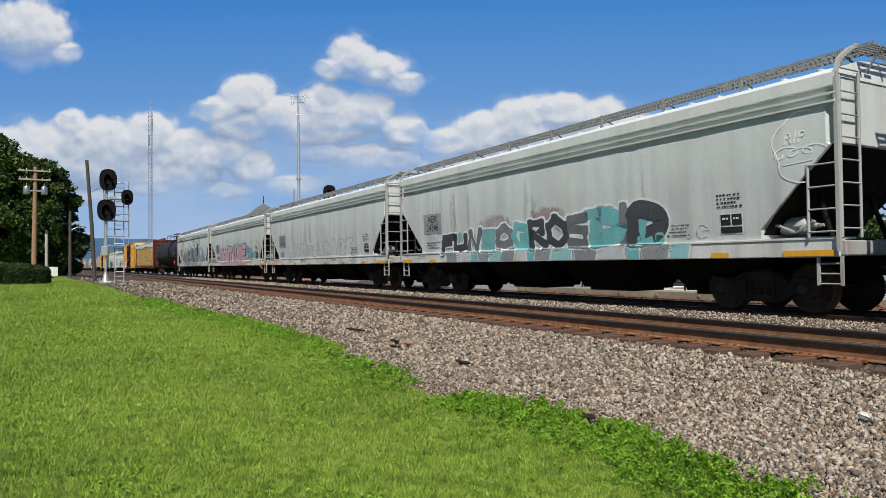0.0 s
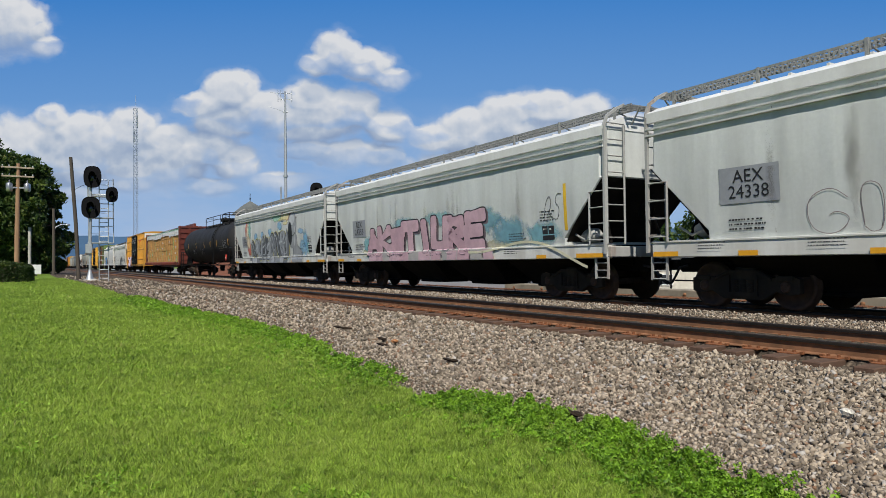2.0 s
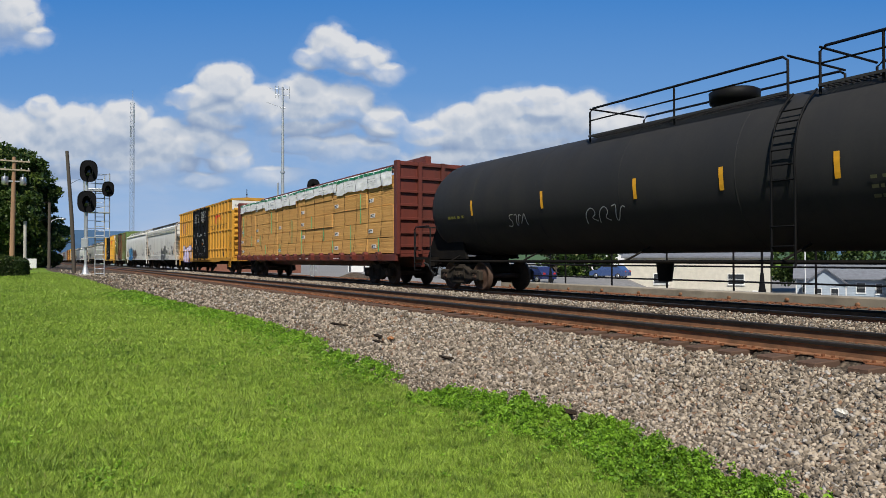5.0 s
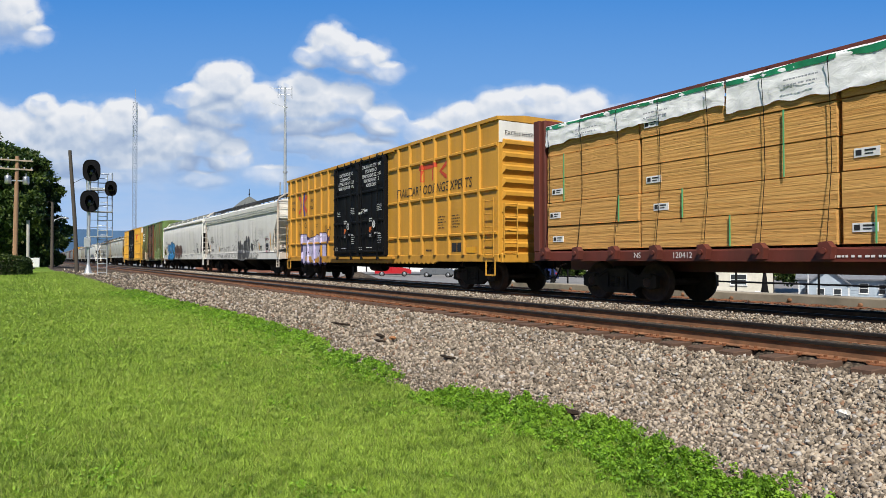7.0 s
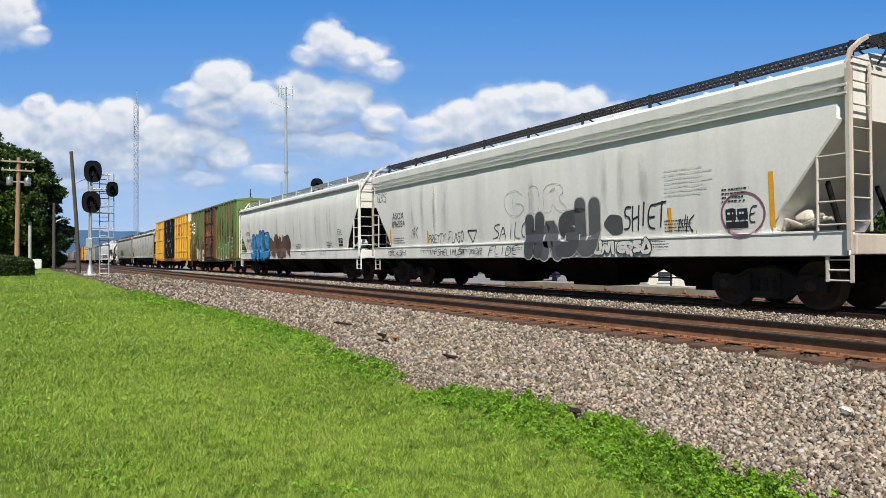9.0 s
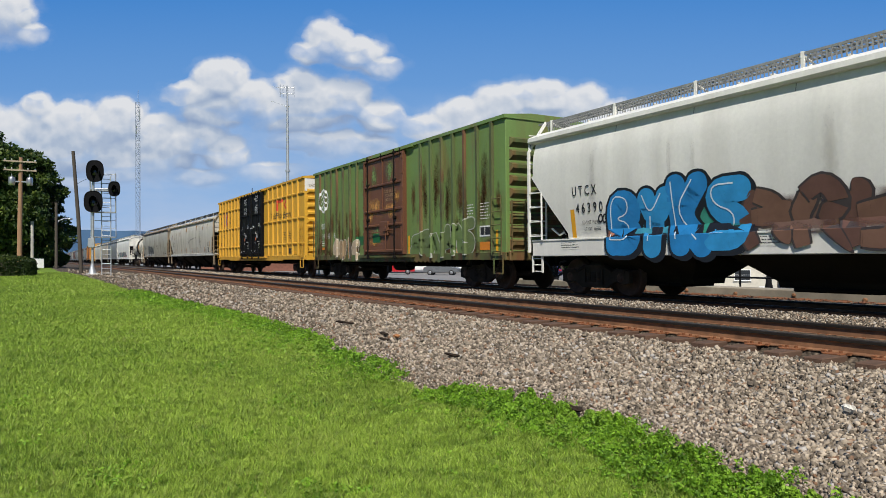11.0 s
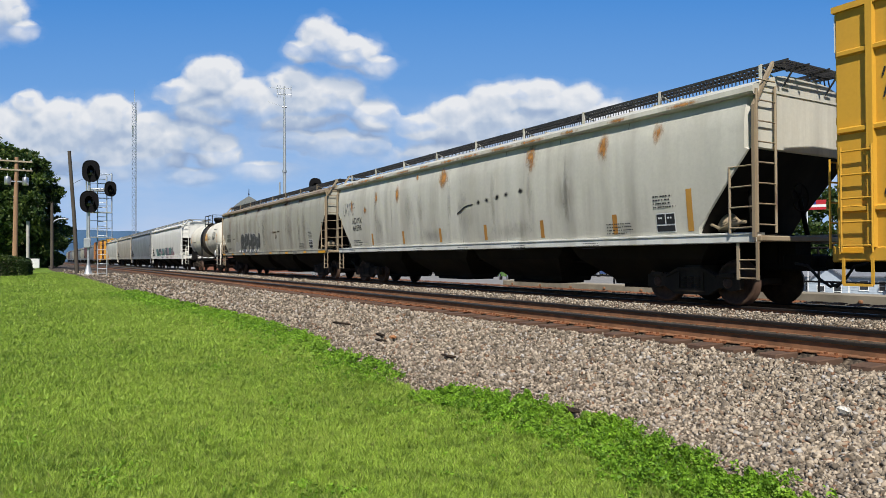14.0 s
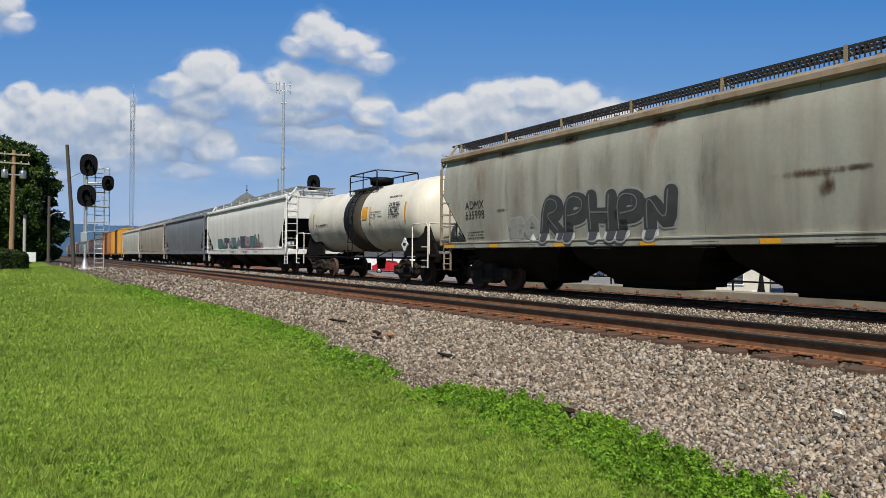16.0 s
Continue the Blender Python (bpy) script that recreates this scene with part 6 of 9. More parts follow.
car, side, half = hopper_car(-22.85, -6.55, "grey covered hopper car with teal and black graffiti along the sill", GREY_PAINT, SILL_PAINT, ROOF_PAINT)
hopper_marks(car, side, half, ["AEX", "24346"], 2)
mists(car, side, [(-half + x, z, w, h, c) for x, z, w, h, c in ((6.2, 2.1, 2.4, 0.8, (0.44, 0.36, 0.38)), (8.6, 2.2, 2.0, 0.7, (0.38, 0.28, 0.30)), (11.6, 1.9, 2.6, 0.9, (0.30, 0.47, 0.48)), (4.4, 1.7, 2.2, 0.8, (0.28, 0.45, 0.46)))])
block_letters(car, side, "FUNSOGROSTIL", -half + 3.0, -half + 12.6, 1.34, 1.95, 0.42, [(0.060, 0.063, 0.07), (0.060, 0.063, 0.07), (0.15, 0.16, 0.17), (0.19, 0.42, 0.42), (0.19, 0.20, 0.21), (0.17, 0.47, 0.48)], (0.76, 0.77, 0.76), 11, 0.25, 0.055, None, None, False, -0.07)
block_letters(car, side, "DD", -half + 10.3, -half + 12.7, 1.36, 2.28, 0.05, [(0.17, 0.47, 0.48), (0.07, 0.073, 0.08)], (0.76, 0.77, 0.76), 14, 0.42, 0.055, None, None, True, -0.06)
sill_row(car, -half + 3.3, -half + 12.8, [(0.24, 0.25, 0.26), (0.50, 0.52, 0.52), (0.16, 0.42, 0.43), (0.27, 0.28, 0.29), (0.28, 0.52, 0.53)], (0.66, 0.67, 0.66), 5)
mark("graffiti", ribbon([(-half + 15.7 + 0.52 * math.cos(a) * (1 + 0.12 * math.sin(5 * a)), 2.95 + 0.62 * math.sin(a)) for a in np.linspace(1.2, 4.9, 40)], 0.025), side, spray((0.88, 0.88, 0.87)), car, "white chalk cloud outline")
mark("graffiti", text_polys("RIP", -half + 15.55, 3.12, 0.30, 0.0, 0.2) + ribbon(wave(random.Random(3), -half + 15.2, -half + 16.0, 2.78, 2.98, 3, 40), 0.022) + ribbon([(-half + 15.35, 2.66), (-half + 15.9, 2.70)], 0.02), side, spray((0.88, 0.88, 0.87)), car, "white chalk scrawl")
tag(car, side, -half + 12.7, -half + 13.7, 1.45, 1.75, (0.7, 0.7, 0.7), 6, 0.03, 3)

car, side, half = hopper_car(-40.63, -24.2, "grey covered hopper car with thin bubble-letter graffiti outlines", GREY_PAINT, SILL_PAINT, ROOF_PAINT)
hopper_marks(car, side, half, ["AEX", "24338"], 3)
loops(car, side, -half + 3.45, -half + 6.2, 1.40, 2.15, (0.26, 0.21, 0.21), 8, 4, 0.014)
tag(car, side, -half + 6.65, -half + 8.55, 1.45, 2.1, (0.08, 0.04, 0.05), 9, 0.018, 5)
loops(car, side, -half + 9.05, -half + 12.9, 1.05, 2.2, (0.20, 0.14, 0.14), 10, 4, 0.016)

car, side, half = hopper_car(-58.35, -41.95, "grey covered hopper car with a pink graffiti piece and blue haze", GREY_PAINT, SILL_PAINT, ROOF_PAINT)
hopper_marks(car, side, half, ["AEX", "24353"], 4)
mists(car, side, [(-half + x, z, w, h, c) for x, z, w, h, c in ((3.2, 1.6, 1.3, 1.2, (0.22, 0.45, 0.48)), (6.4, 2.3, 2.6, 0.8, (0.26, 0.46, 0.50)), (8.8, 2.4, 2.6, 0.7, (0.28, 0.48, 0.50)), (11.4, 2.2, 2.4, 1.0, (0.20, 0.40, 0.46)),
                                                           (12.6, 1.8, 2.4, 1.2, (0.18, 0.38, 0.46)), (14.1, 1.7, 1.9, 0.9, (0.20, 0.42, 0.48)), (12.2, 1.5, 2.2, 0.5, (0.55, 0.52, 0.38)), (2.9, 1.35, 1.2, 0.4, (0.52, 0.50, 0.36)))])
block_letters(car, side, "AKSTIURE", -half + 3.2, -half + 11.4, 1.33, 2.22, 0.28, [(0.56, 0.36, 0.41), (0.60, 0.40, 0.45)], (0.02, 0.015, 0.02), 24, 0.40, 0.04, None, (0.17, 0.13, 0.14), False, -0.10)
sill_row(car, -half + 3.3, -half + 11.4, [(0.58, 0.40, 0.44), (0.55, 0.36, 0.40), (0.42, 0.40, 0.38)], (0.50, 0.42, 0.43), 6)
mark("graffiti", ribbon([(-half + 3.0 + 10.5 * u, 1.28 - 0.04 * math.sin(u * 9) + max(0, u - 0.75) * 1.2 * math.sin((u - 0.75) * 9)) for u in np.linspace(0.72, 1.22, 26)], 0.07), side, spray((0.62, 0.60, 0.42)), car, "pale yellow painted ripple", 0.012)
tag(car, side, -half + 14.2, -half + 14.9, 2.0, 2.7, (0.06, 0.06, 0.06), 25, 0.022, 2)
mark("graffiti", [rect(-half + 14.97, -half + 15.08, 1.74, 2.9)], side, spray((0.72, 0.45, 0.03)), car, "yellow paint stripe")

car, side, half = hopper_car(-76.2, -59.83, "grey covered hopper car with grey lettering and a large painted bust", GREY_PAINT, SILL_PAINT, ROOF_PAINT)
hopper_marks(car, side, half, ["AEX", "24275"], 5)
mists(car, side, [(-half + x, z, w, h, c) for x, z, w, h, c in (
    (2.80, 2.95, 0.9, 2.2, (0.62, 0.20, 0.15)), (3.1, 2.8, 1.0, 2.2, (0.74, 0.66, 0.48)), (3.5, 3.0, 0.8, 2.0, (0.26, 0.52, 0.46)), (3.45, 1.9, 1.2, 1.5, (0.60, 0.16, 0.12)), (3.3, 2.35, 0.9, 1.4, (0.72, 0.62, 0.44)),
    (4.9, 2.55, 1.2, 0.7, (0.25, 0.45, 0.62)), (5.2, 2.35, 1.2, 0.5, (0.35, 0.55, 0.38)), (6.3, 2.65, 1.0, 0.6, (0.26, 0.46, 0.62)), (7.9, 2.75, 1.2, 0.7, (0.25, 0.45, 0.62)), (9.6, 3.0, 1.2, 0.7, (0.25, 0.45, 0.62)),
    (9.0, 3.5, 2.6, 0.6, (0.34, 0.58, 0.44)), (10.6, 3.45, 2.2, 0.6, (0.75, 0.68, 0.38)), (11.7, 3.5, 1.6, 0.5, (0.66, 0.26, 0.18)), (13.4, 1.8, 1.8, 1.2, (0.28, 0.48, 0.62)))])
wild(car, side, -half + 3.9, -half + 11.0, 1.34, 2.85, 9, [(0.20, 0.215, 0.23), (0.11, 0.12, 0.13), (0.30, 0.32, 0.34)], (0.02, 0.022, 0.025), 33, (0.46, 0.49, 0.51), 0.46, (0.50, 0.47, 0.20), True, 0.28)
sill_row(car, -half + 3.9, -half + 10.9, [(0.30, 0.32, 0.34), (0.46, 0.48, 0.50), (0.22, 0.235, 0.25)], (0.58, 0.60, 0.61), 8)
oval = lambda x, z, a, b: [(-half + x + a * math.cos(k), z + b * math.sin(k)) for k in np.linspace(0, 6.0, 22)]
bust = [oval(11.78, 3.02, 0.66, 0.60), oval(11.50, 2.50, 0.48, 0.70), [(-half + a, z) for a, z in ((11.45, 2.2), (12.3, 2.9), (12.42, 2.3), (12.5, 1.9), (11.75, 1.9))],
        [(-half + a, z) for a, z in ((11.75, 1.95), (12.5, 1.95), (13.1, 1.60), (13.25, 1.05), (11.6, 1.05))]]
b0 = mark("graffiti", bust, side, spray((0.33, 0.345, 0.36)), car, "plain grey painted bust shape", 0.012)
mark("highlight", [oval(11.7, 3.22, 0.45, 0.28), [(-half + a, z) for a, z in ((11.95, 1.9), (12.1, 2.5), (12.2, 2.5), (12.12, 1.9))], oval(12.22, 2.72, 0.10, 0.18)], side, spray((0.50, 0.52, 0.53)), b0, "", 0.017)
mark("dark_oval", [oval(11.42, 2.55, 0.30, 0.60)], side, spray((0.02, 0.02, 0.022)), b0, "black oval", 0.022)
mark("outline", ribbon(oval(11.78, 3.02, 0.67, 0.61), 0.03) + ribbon([(-half + a, z) for a, z in ((12.45, 2.4), (12.5, 1.95), (12.9, 1.7), (13.2, 1.35))], 0.03) + ribbon([(-half + a, z) for a, z in ((11.55, 1.85), (11.85, 1.75), (11.65, 1.35))], 0.03), side, spray((0.04, 0.04, 0.045)), b0, "", 0.020)
mists(car, side, [(-half + x, z, w, h, c) for x, z, w, h, c in ((10.3, 3.55, 1.6, 0.5, (0.50, 0.10, 0.09)), (11.0, 3.40, 1.6, 0.45, (0.62, 0.20, 0.16)), (11.9, 3.28, 1.5, 0.3, (0.60, 0.22, 0.18)), (9.6, 3.42, 1.4, 0.4, (0.76, 0.70, 0.36)),
    (10.6, 3.12, 1.2, 0.3, (0.76, 0.70, 0.40)), (13.7, 2.2, 0.9, 1.3, (0.20, 0.42, 0.60)), (14.1, 1.75, 0.7, 1.0, (0.22, 0.50, 0.42)), (13.0, 2.6, 1.2, 0.4, (0.30, 0.46, 0.62)), (10.2, 1.5, 0.9, 0.7, (0.70, 0.55, 0.30)), (10.9, 1.5, 0.7, 1.0, (0.20, 0.40, 0.66)))])
tag(car, side, -half + 13.1, -half + 13.7, 1.8, 2.0, (0.03, 0.03, 0.03), 15, 0.025, 3)

car, side, half = tank_car(-96.8, -77.2, "matt black tank car with yellow reflector strips and top railings", TANK_BLACK, 1.53, 2.65)
for i, x in enumerate((-6.0, -2.7, 0.5, 2.7, 4.9, 8.4)):
    mark("reflector", [rect(x - 0.05, x + 0.05, 2.30, 2.75)], side, REFLECT, car, "vertical yellow reflector strip")
mark("stencil_panel", small_print(random.Random(4), 7.4, 2.62, 1.1, 7, 0.04, 0.075), side, WHITE_MARK, car)
mark("stencil_block", small_print(random.Random(5), 6.2, 2.25, 1.6, 3, 0.09, 0.15), side, spray((0.10, 0.10, 0.05)), car)
mark("stencil_row", small_print(random.Random(6), -6.9, 2.25, 1.0, 1, 0.13), side, spray((0.20, 0.19, 0.03)), car)
tag(car, side, -4.3, -3.4, 1.9, 2.25, (0.4, 0.4, 0.4), 3, 0.03, 3)
tag(car, side, -1.2, 0.1, 1.85, 2.25, (0.4, 0.4, 0.4), 4, 0.03, 3)
pl = Mesh().prism([(7.7, 1.20), (7.95, 1.45), (7.7, 1.70), (7.45, 1.45)], -1.52, -1.49)
pk = part("placard", pl, spray((0.62, 0.05, 0.03)), car, "red diamond hazard placard with white bars")
part("white_bar", Mesh().box(7.58, 7.82, -1.527, -1.519, 1.40, 1.50), WHITE_MARK, pk)

lumber_car(-120.5, -98.0)


def big_box(x0, x1, number, label, seed, slogan, notices, wide, coat):
    """Yellow excess-height boxcar with double black plug doors."""
    half = (x1 - x0) / 2
    door = (-half + 6.85, -half + 11.9)
    posts = [-half + 0.56 + 0.876 * i for i in range(7)] + [half - 0.95 - 0.876 * i for i in range(7)]
    car, side, half = boxcar(x0, x1, label, coat, 5.12, 1.00, posts, (1.74, 3.02, 4.28), door, BLACK_PAINT, True, seed)
    s2 = post_side(posts)
    s3 = lambda z: 1.618
    rng = random.Random(seed)
    lettering("slogan", [("next\nload", -half + 1.0, 3.72, 0.33, 0.0, 0.25), ("any\nroad", -half + 3.68, 3.66, 0.33, 0.0, 0.25)], s2, BLACK_MARK, car, "black slanted slogan")
    cx, cz = -half + 2.38, 3.68
    red, navy = (0.62, 0.07, 0.03), (0.02, 0.04, 0.36)
    arc = lambda k: [(cx + k * (0.72 - 0.62 * math.cos(a)), cz + 0.80 * math.sin(a)) for a in np.linspace(-0.80, 0.80, 14)]
    for c, lines, lift in ((red, [[(cx + k * 0.60, cz + m * 0.40), (cx + k * 0.10, cz + m * 0.05)] for k in (-1, 1) for m in (-1, 1)], 0.007), (navy, [arc(-1), arc(1)], 0.011)):
        mark("emblem", [q for ln in lines for q in ribbon(ln, 0.15)], s2, spray(c), car, "red and blue crossed arrow emblem", lift)
    lettering("car_number", [(a, -half + b, c, 0.36) for a, b, c in number], s2, BLACK_MARK, car, "black car number")
    lettering("slogan", [(slogan, -half + 15.2, 3.32, 0.44, 0.0, 0.1, "CENTER", 0.86)], s2, BLACK_MARK, car, "black slogan along the side")
    lx = -half + 15.3
    logo = ribbon([(lx - 1.0, 4.1), (lx + 0.25, 4.1)], 0.16) + [rect(lx - 0.78, lx - 0.62, 3.6, 4.0), rect(lx - 0.10, lx + 0.06, 3.6, 4.0)] + ribbon([(lx + 0.95, 4.15), (lx + 0.45, 3.86), (lx + 0.95, 3.58)], 0.16)
    mark("emblem", logo, s2, spray((0.55, 0.06, 0.02)), car, "red angular company emblem")
    mid = (door[0] + door[1]) / 2
    w = (door[1] - door[0]) / 2
    for i, px in enumerate((door[0], mid)):
        lettering("door_notice", [(notices[i], px + w * (0.50 if wide else 0.52), 4.26 if wide else 4.24, 0.185 if wide else 0.14, 0.016, 0.0, "CENTER", 0.62 if wide else 0.55)], s3, WHITE_MARK, car, "white stencilled notice on the black door")
        cx2, cz2 = px + w * 0.54, 2.20
        mark("door_label", [rect(cx2 - 0.13, cx2 + 0.07, cz2 - 0.16, cz2 + 0.04)], lambda z: 1.692, spray((0.68, 0.15, 0.02)), car, "orange label on the lock")
        ring = [(cx2 + 0.27 + 0.10 * math.cos(a), cz2 + 0.14 + 0.12 * math.sin(a)) for a in np.linspace(0, 2 * math.pi, 16)]
        bars = ribbon(ring, 0.045) + [rect(cx2 + 0.25, cx2 + 0.29, cz2 + 0.08, cz2 + 0.2)]
        bars += small_print(rng, cx2 - 0.02, cz2 - 0.26, 0.22, 2, 0.05, 0.07) + small_print(rng, cx2 + 0.02, cz2 + 0.34, 0.34, 2, 0.07, 0.09)
        bars += [rect(cx2 + 0.40, cx2 + 0.60, cz2 - 0.22, cz2 - 0.20), [(cx2 + 0.40, cz2 - 0.25), (cx2 + 0.40, cz2 - 0.17), (cx2 + 0.34, cz2 - 0.21)]]
        bars += small_print(rng, cx2 + 0.72, cz2 - 0.22, 0.18, 1, 0.05) + small_print(rng, px + w * 0.86, 1.95, 0.34, 5, 0.04, 0.085)
        bars += small_print(rng, px + w * 0.27, 2.95, 0.4, 3, 0.038, 0.07) + small_print(rng, px + w * 0.84, 3.05, 0.5, 4, 0.038, 0.07)
        bars += small_print(rng, px + w * 0.5, 1.42, 0.6, 1, 0.055) + small_print(rng, px + w * 0.17, 1.45, 0.3, 2, 0.04)
        if i:
            bars += [rect(px + w * 0.08, px + w * 0.2, 2.78, 2.86), rect(px + w * 0.30, px + w * 0.42, 2.86, 2.94)]
        mark("stencil_block", bars, lambda z: 1.675, WHITE_MARK, car, "", 0.020)
    mark("stencil_block", small_print(rng, half - 2.3, 2.35, 0.5, 5, 0.05, 0.09) + small_print(rng, half - 3.15, 2.35, 0.5, 5, 0.05, 0.09) + small_print(rng, half - 3.95, 1.25, 0.5, 1, 0.09, 0.09) + small_print(rng, -half + 4.3, 2.6, 0.3, 2) + small_print(rng, -half + 1.2, 1.75, .5, 3), s2, BLACK_MARK, car)
    mark("stencil_panel", [rect(half - 2.55, half - 2.25, 1.22, 1.50), rect(half - 2.22, half - 1.92, 1.22, 1.50)], s2, BLACK_MARK, car)
    mark("warning_label", [rect(half - 1.65, half - 1.15, 1.18, 1.36), rect(-half + 0.08, -half + 0.42, 1.02, 1.12)], lambda z: 1.525, REFLECT, car, "yellow reflective label")
    e = lettering("height_notice", [("EXCESS HEIGHT CAR", 0, 0, 0.17)], s2, BLACK_MARK, car, "black notice on the white band")
    e.matrix_basis = pose(half + 0.03 + 0.0, 0, 4.62, 0, 0, 90) @ pose(-0.5, 1.503, 0)
    return car, s2, half


car, side, half = big_box(-141.1, -122.1, (("TB", 2.03, 2.62), ("OX", 2.88, 2.62), ("67", 2.03, 2.22), ("31", 2.9, 2.22), ("34", 3.75, 2.22)), "yellow excess-height boxcar with black double doors and purple graffiti", 51, "RAILCAR POOLING EXPERTS",
                          ("CLOSE THIS DOOR BEFORE\nCLOSING MAIN DOOR\nCIERRE ESTA PUERTA ANTES DE\nCERRAR LA PUERTA PRINCIPAL", "CLOSE AND LOCK BOTH DOORS\nBEFORE MOVING CAR\nCIERRE Y PONGA EL SEGURO EN\nAMBAS PUERTAS ANTES DE\nMOVER EL CARRO"), True, YELLOW_PAINT)
block_letters(car, side, "TSRT", -half + 2.15, -half + 5.75, 0.84, 2.08, 0.0, [(0.52, 0.47, 0.66)], (0.03, 0.02, 0.07), 53, 0.44, 0.04, (0.78, 0.76, 0.82), (0.03, 0.02, 0.07), True, -0.10)
tag(car, side, -half + 5.3, -half + 6.1, 2.0, 2.5, (0.03, 0.02, 0.02), 56, 0.035, 3)

car, side, half = hopper_car(-160.8, -142.65, "off-white covered hopper car covered in black graffiti tags", WHITE_PAINT, WHITE_PAINT, WHITE_PAINT, stripes=False, rail_mat=DARK_GRATING, sill_z=(0.98, 1.40), cut=(1.40, 3.25), slope=WHITE_PAINT, fittings=WHITE_FITTING)
hopper_marks(car, side, half, ["ASOX", "896584"], 6, -half + 2.13, False)
block_letters(car, side, "HASU", -half + 9.7, -half + 12.35, 1.04, 2.05, 0.18, [(0.075, 0.075, 0.075), (0.11, 0.11, 0.11)], (0.48, 0.47, 0.45), 61, 0.38, 0.03, None, None, True, -0.12)
mark("graffiti", [blob(random.Random(5), -half + 12.6, -half + 13.2, 1.5, 1.95, 14, 0.12, 2.2)], side, spray((0.09, 0.09, 0.09)), car, "dark round blob of paint")
for k, (a, b, z0, z1, word) in enumerate(((0.4, 1.2, 3.1, 3.45, "GUYS"), (3.1, 3.6, 1.7, 2.1, "NK"), (4.3, 5.4, 1.5, 1.78, "PRETTY"), (5.6, 6.5, 1.48, 1.85, "FLASO"), (8.1, 9.75, 1.5, 1.95, "SAILO"), (13.2, 14.4, 1.6, 2.15, "SHIET"),
                                           (14.7, 15.1, 1.5, 1.85, "NK"), (1.4, 2.7, 1.08, 1.28, "SLASH"), (4.4, 6.6, 1.08, 1.30, "TMPSHELINUSA"), (6.9, 7.6, 1.08, 1.3, "MOR"), (7.9, 9.3, 1.06, 1.33, "FLIDE"), (15.85, 16.5, 1.6, 1.9, "SHIE"))):
    tag(car, side, -half + a, -half + b, z0, z1, (0.03, 0.03, 0.033), 70 + k, 0.05 if word == "SHIET" else 0.03, 4, word)
block_letters(car, lambda z: 1.577, "UNIERSO", -half + 12.3, -half + 14.0, 1.05, 1.36, 0.0, [(0.66, 0.65, 0.60)], (0.05, 0.05, 0.05), 79, 0.09, 0.022, None, None, True, -0.03)
mark("graffiti", ribbon([(-half + x, z) for x, z in ((6.75, 1.82), (7.25, 1.82), (7.0, 1.45), (6.75, 1.82))], 0.05), side, BLACK_MARK, car, "black triangle outline")
loops(car, side, -half + 8.7, -half + 11.2, 2.15, 2.85, (0.42, 0.41, 0.38), 66, 3, 0.014)
mark("graffiti", ribbon([(-half + 16.2 + 0.45 * math.cos(a), 1.78 + 0.40 * math.sin(a)) for a in np.linspace(0, 6.4, 30)], 0.04), side, spray((0.25, 0.10, 0.14)), car, "thin purple ring")
for x, z in ((1.4, 2.05), (4.2, 1.9), (14.45, 2.0), (16.75, 2.5)):
    mark("reflector", [rect(-half + x, -half + x + 0.10, 1.5, z)], side, REFLECT, car, "yellow vertical strip")
mark("stencil_block", small_print(random.Random(8), -half + 15.0, 2.75, 1.2, 7, 0.035, 0.085), side, spray((0.50, 0.49, 0.45)), car)

car, side, half = hopper_car(-181.35, -162.2, "white covered hopper car with blue, green and brown graffiti", WHITE_PAINT, WHITE_PAINT, WHITE_PAINT, stripes=False, style="rounded", sill_z=(0.98, 1.40), cut=(1.40, 3.1))
hopper_marks(car, side, half, [], 7, -half + 11.5, False)
mists(car, side, [(-half + x, z, w, h, c) for x, z, w, h, c in ((3.2, 1.5, 0.9, 0.9, (0.55, 0.22, 0.12)), (4.2, 1.6, 2.0, 1.0, (0.05, 0.30, 0.42)), (5.6, 1.65, 2.0, 1.0, (0.03, 0.28, 0.20)), (7.4, 1.7, 2.0, 1.1, (0.14, 0.08, 0.06)), (9.0, 1.65, 2.0, 1.0, (0.14, 0.07, 0.05)))])
lettering("car_number", [("U T C X", -half + 2.12, 2.54, 0.33, 0.01, 0.0, "CENTER", 0.72), ("4 6 3 9 0", -half + 2.27, 2.12, 0.33, 0.01, 0.0, "CENTER", 0.78)], side, BLACK_MARK, car, "black stencilled car number")
lettering("stencil_block", [("LD LMT 196500", -half + 2.3, 1.78, 0.13, 0.0, 0.0, "CENTER", 0.7), ("LT WT  66500", -half + 2.33, 1.62, 0.13, 0.0, 0.0, "CENTER", 0.7)], side, BLACK_MARK, car)
mark("reflector", [rect(-half + 1.60, -half + 1.74, 1.43, 2.12)], side, REFLECT, car, "yellow vertical strip")
block_letters(car, side, "BYKS", -half + 2.95, -half + 6.5, 1.02, 2.42, 0.1, [(0.02, 0.21, 0.50), (0.03, 0.27, 0.56)], (0.012, 0.014, 0.02), 81, 0.50, 0.06, (0.62, 0.72, 0.80), (0.012, 0.014, 0.02), True, -0.12)
tag(car, side, -half + 2.55, -half + 3.1, 1.75, 1.95, (0.02, 0.02, 0.02), 86, 0.05, 4, "OGER")
wild(car, side, -half + 6.4, -half + 10.2, 1.12, 2.25, 4, [(0.12, 0.06, 0.045), (0.17, 0.09, 0.06)], (0.05, 0.04, 0.04), 83, None, 0.34)

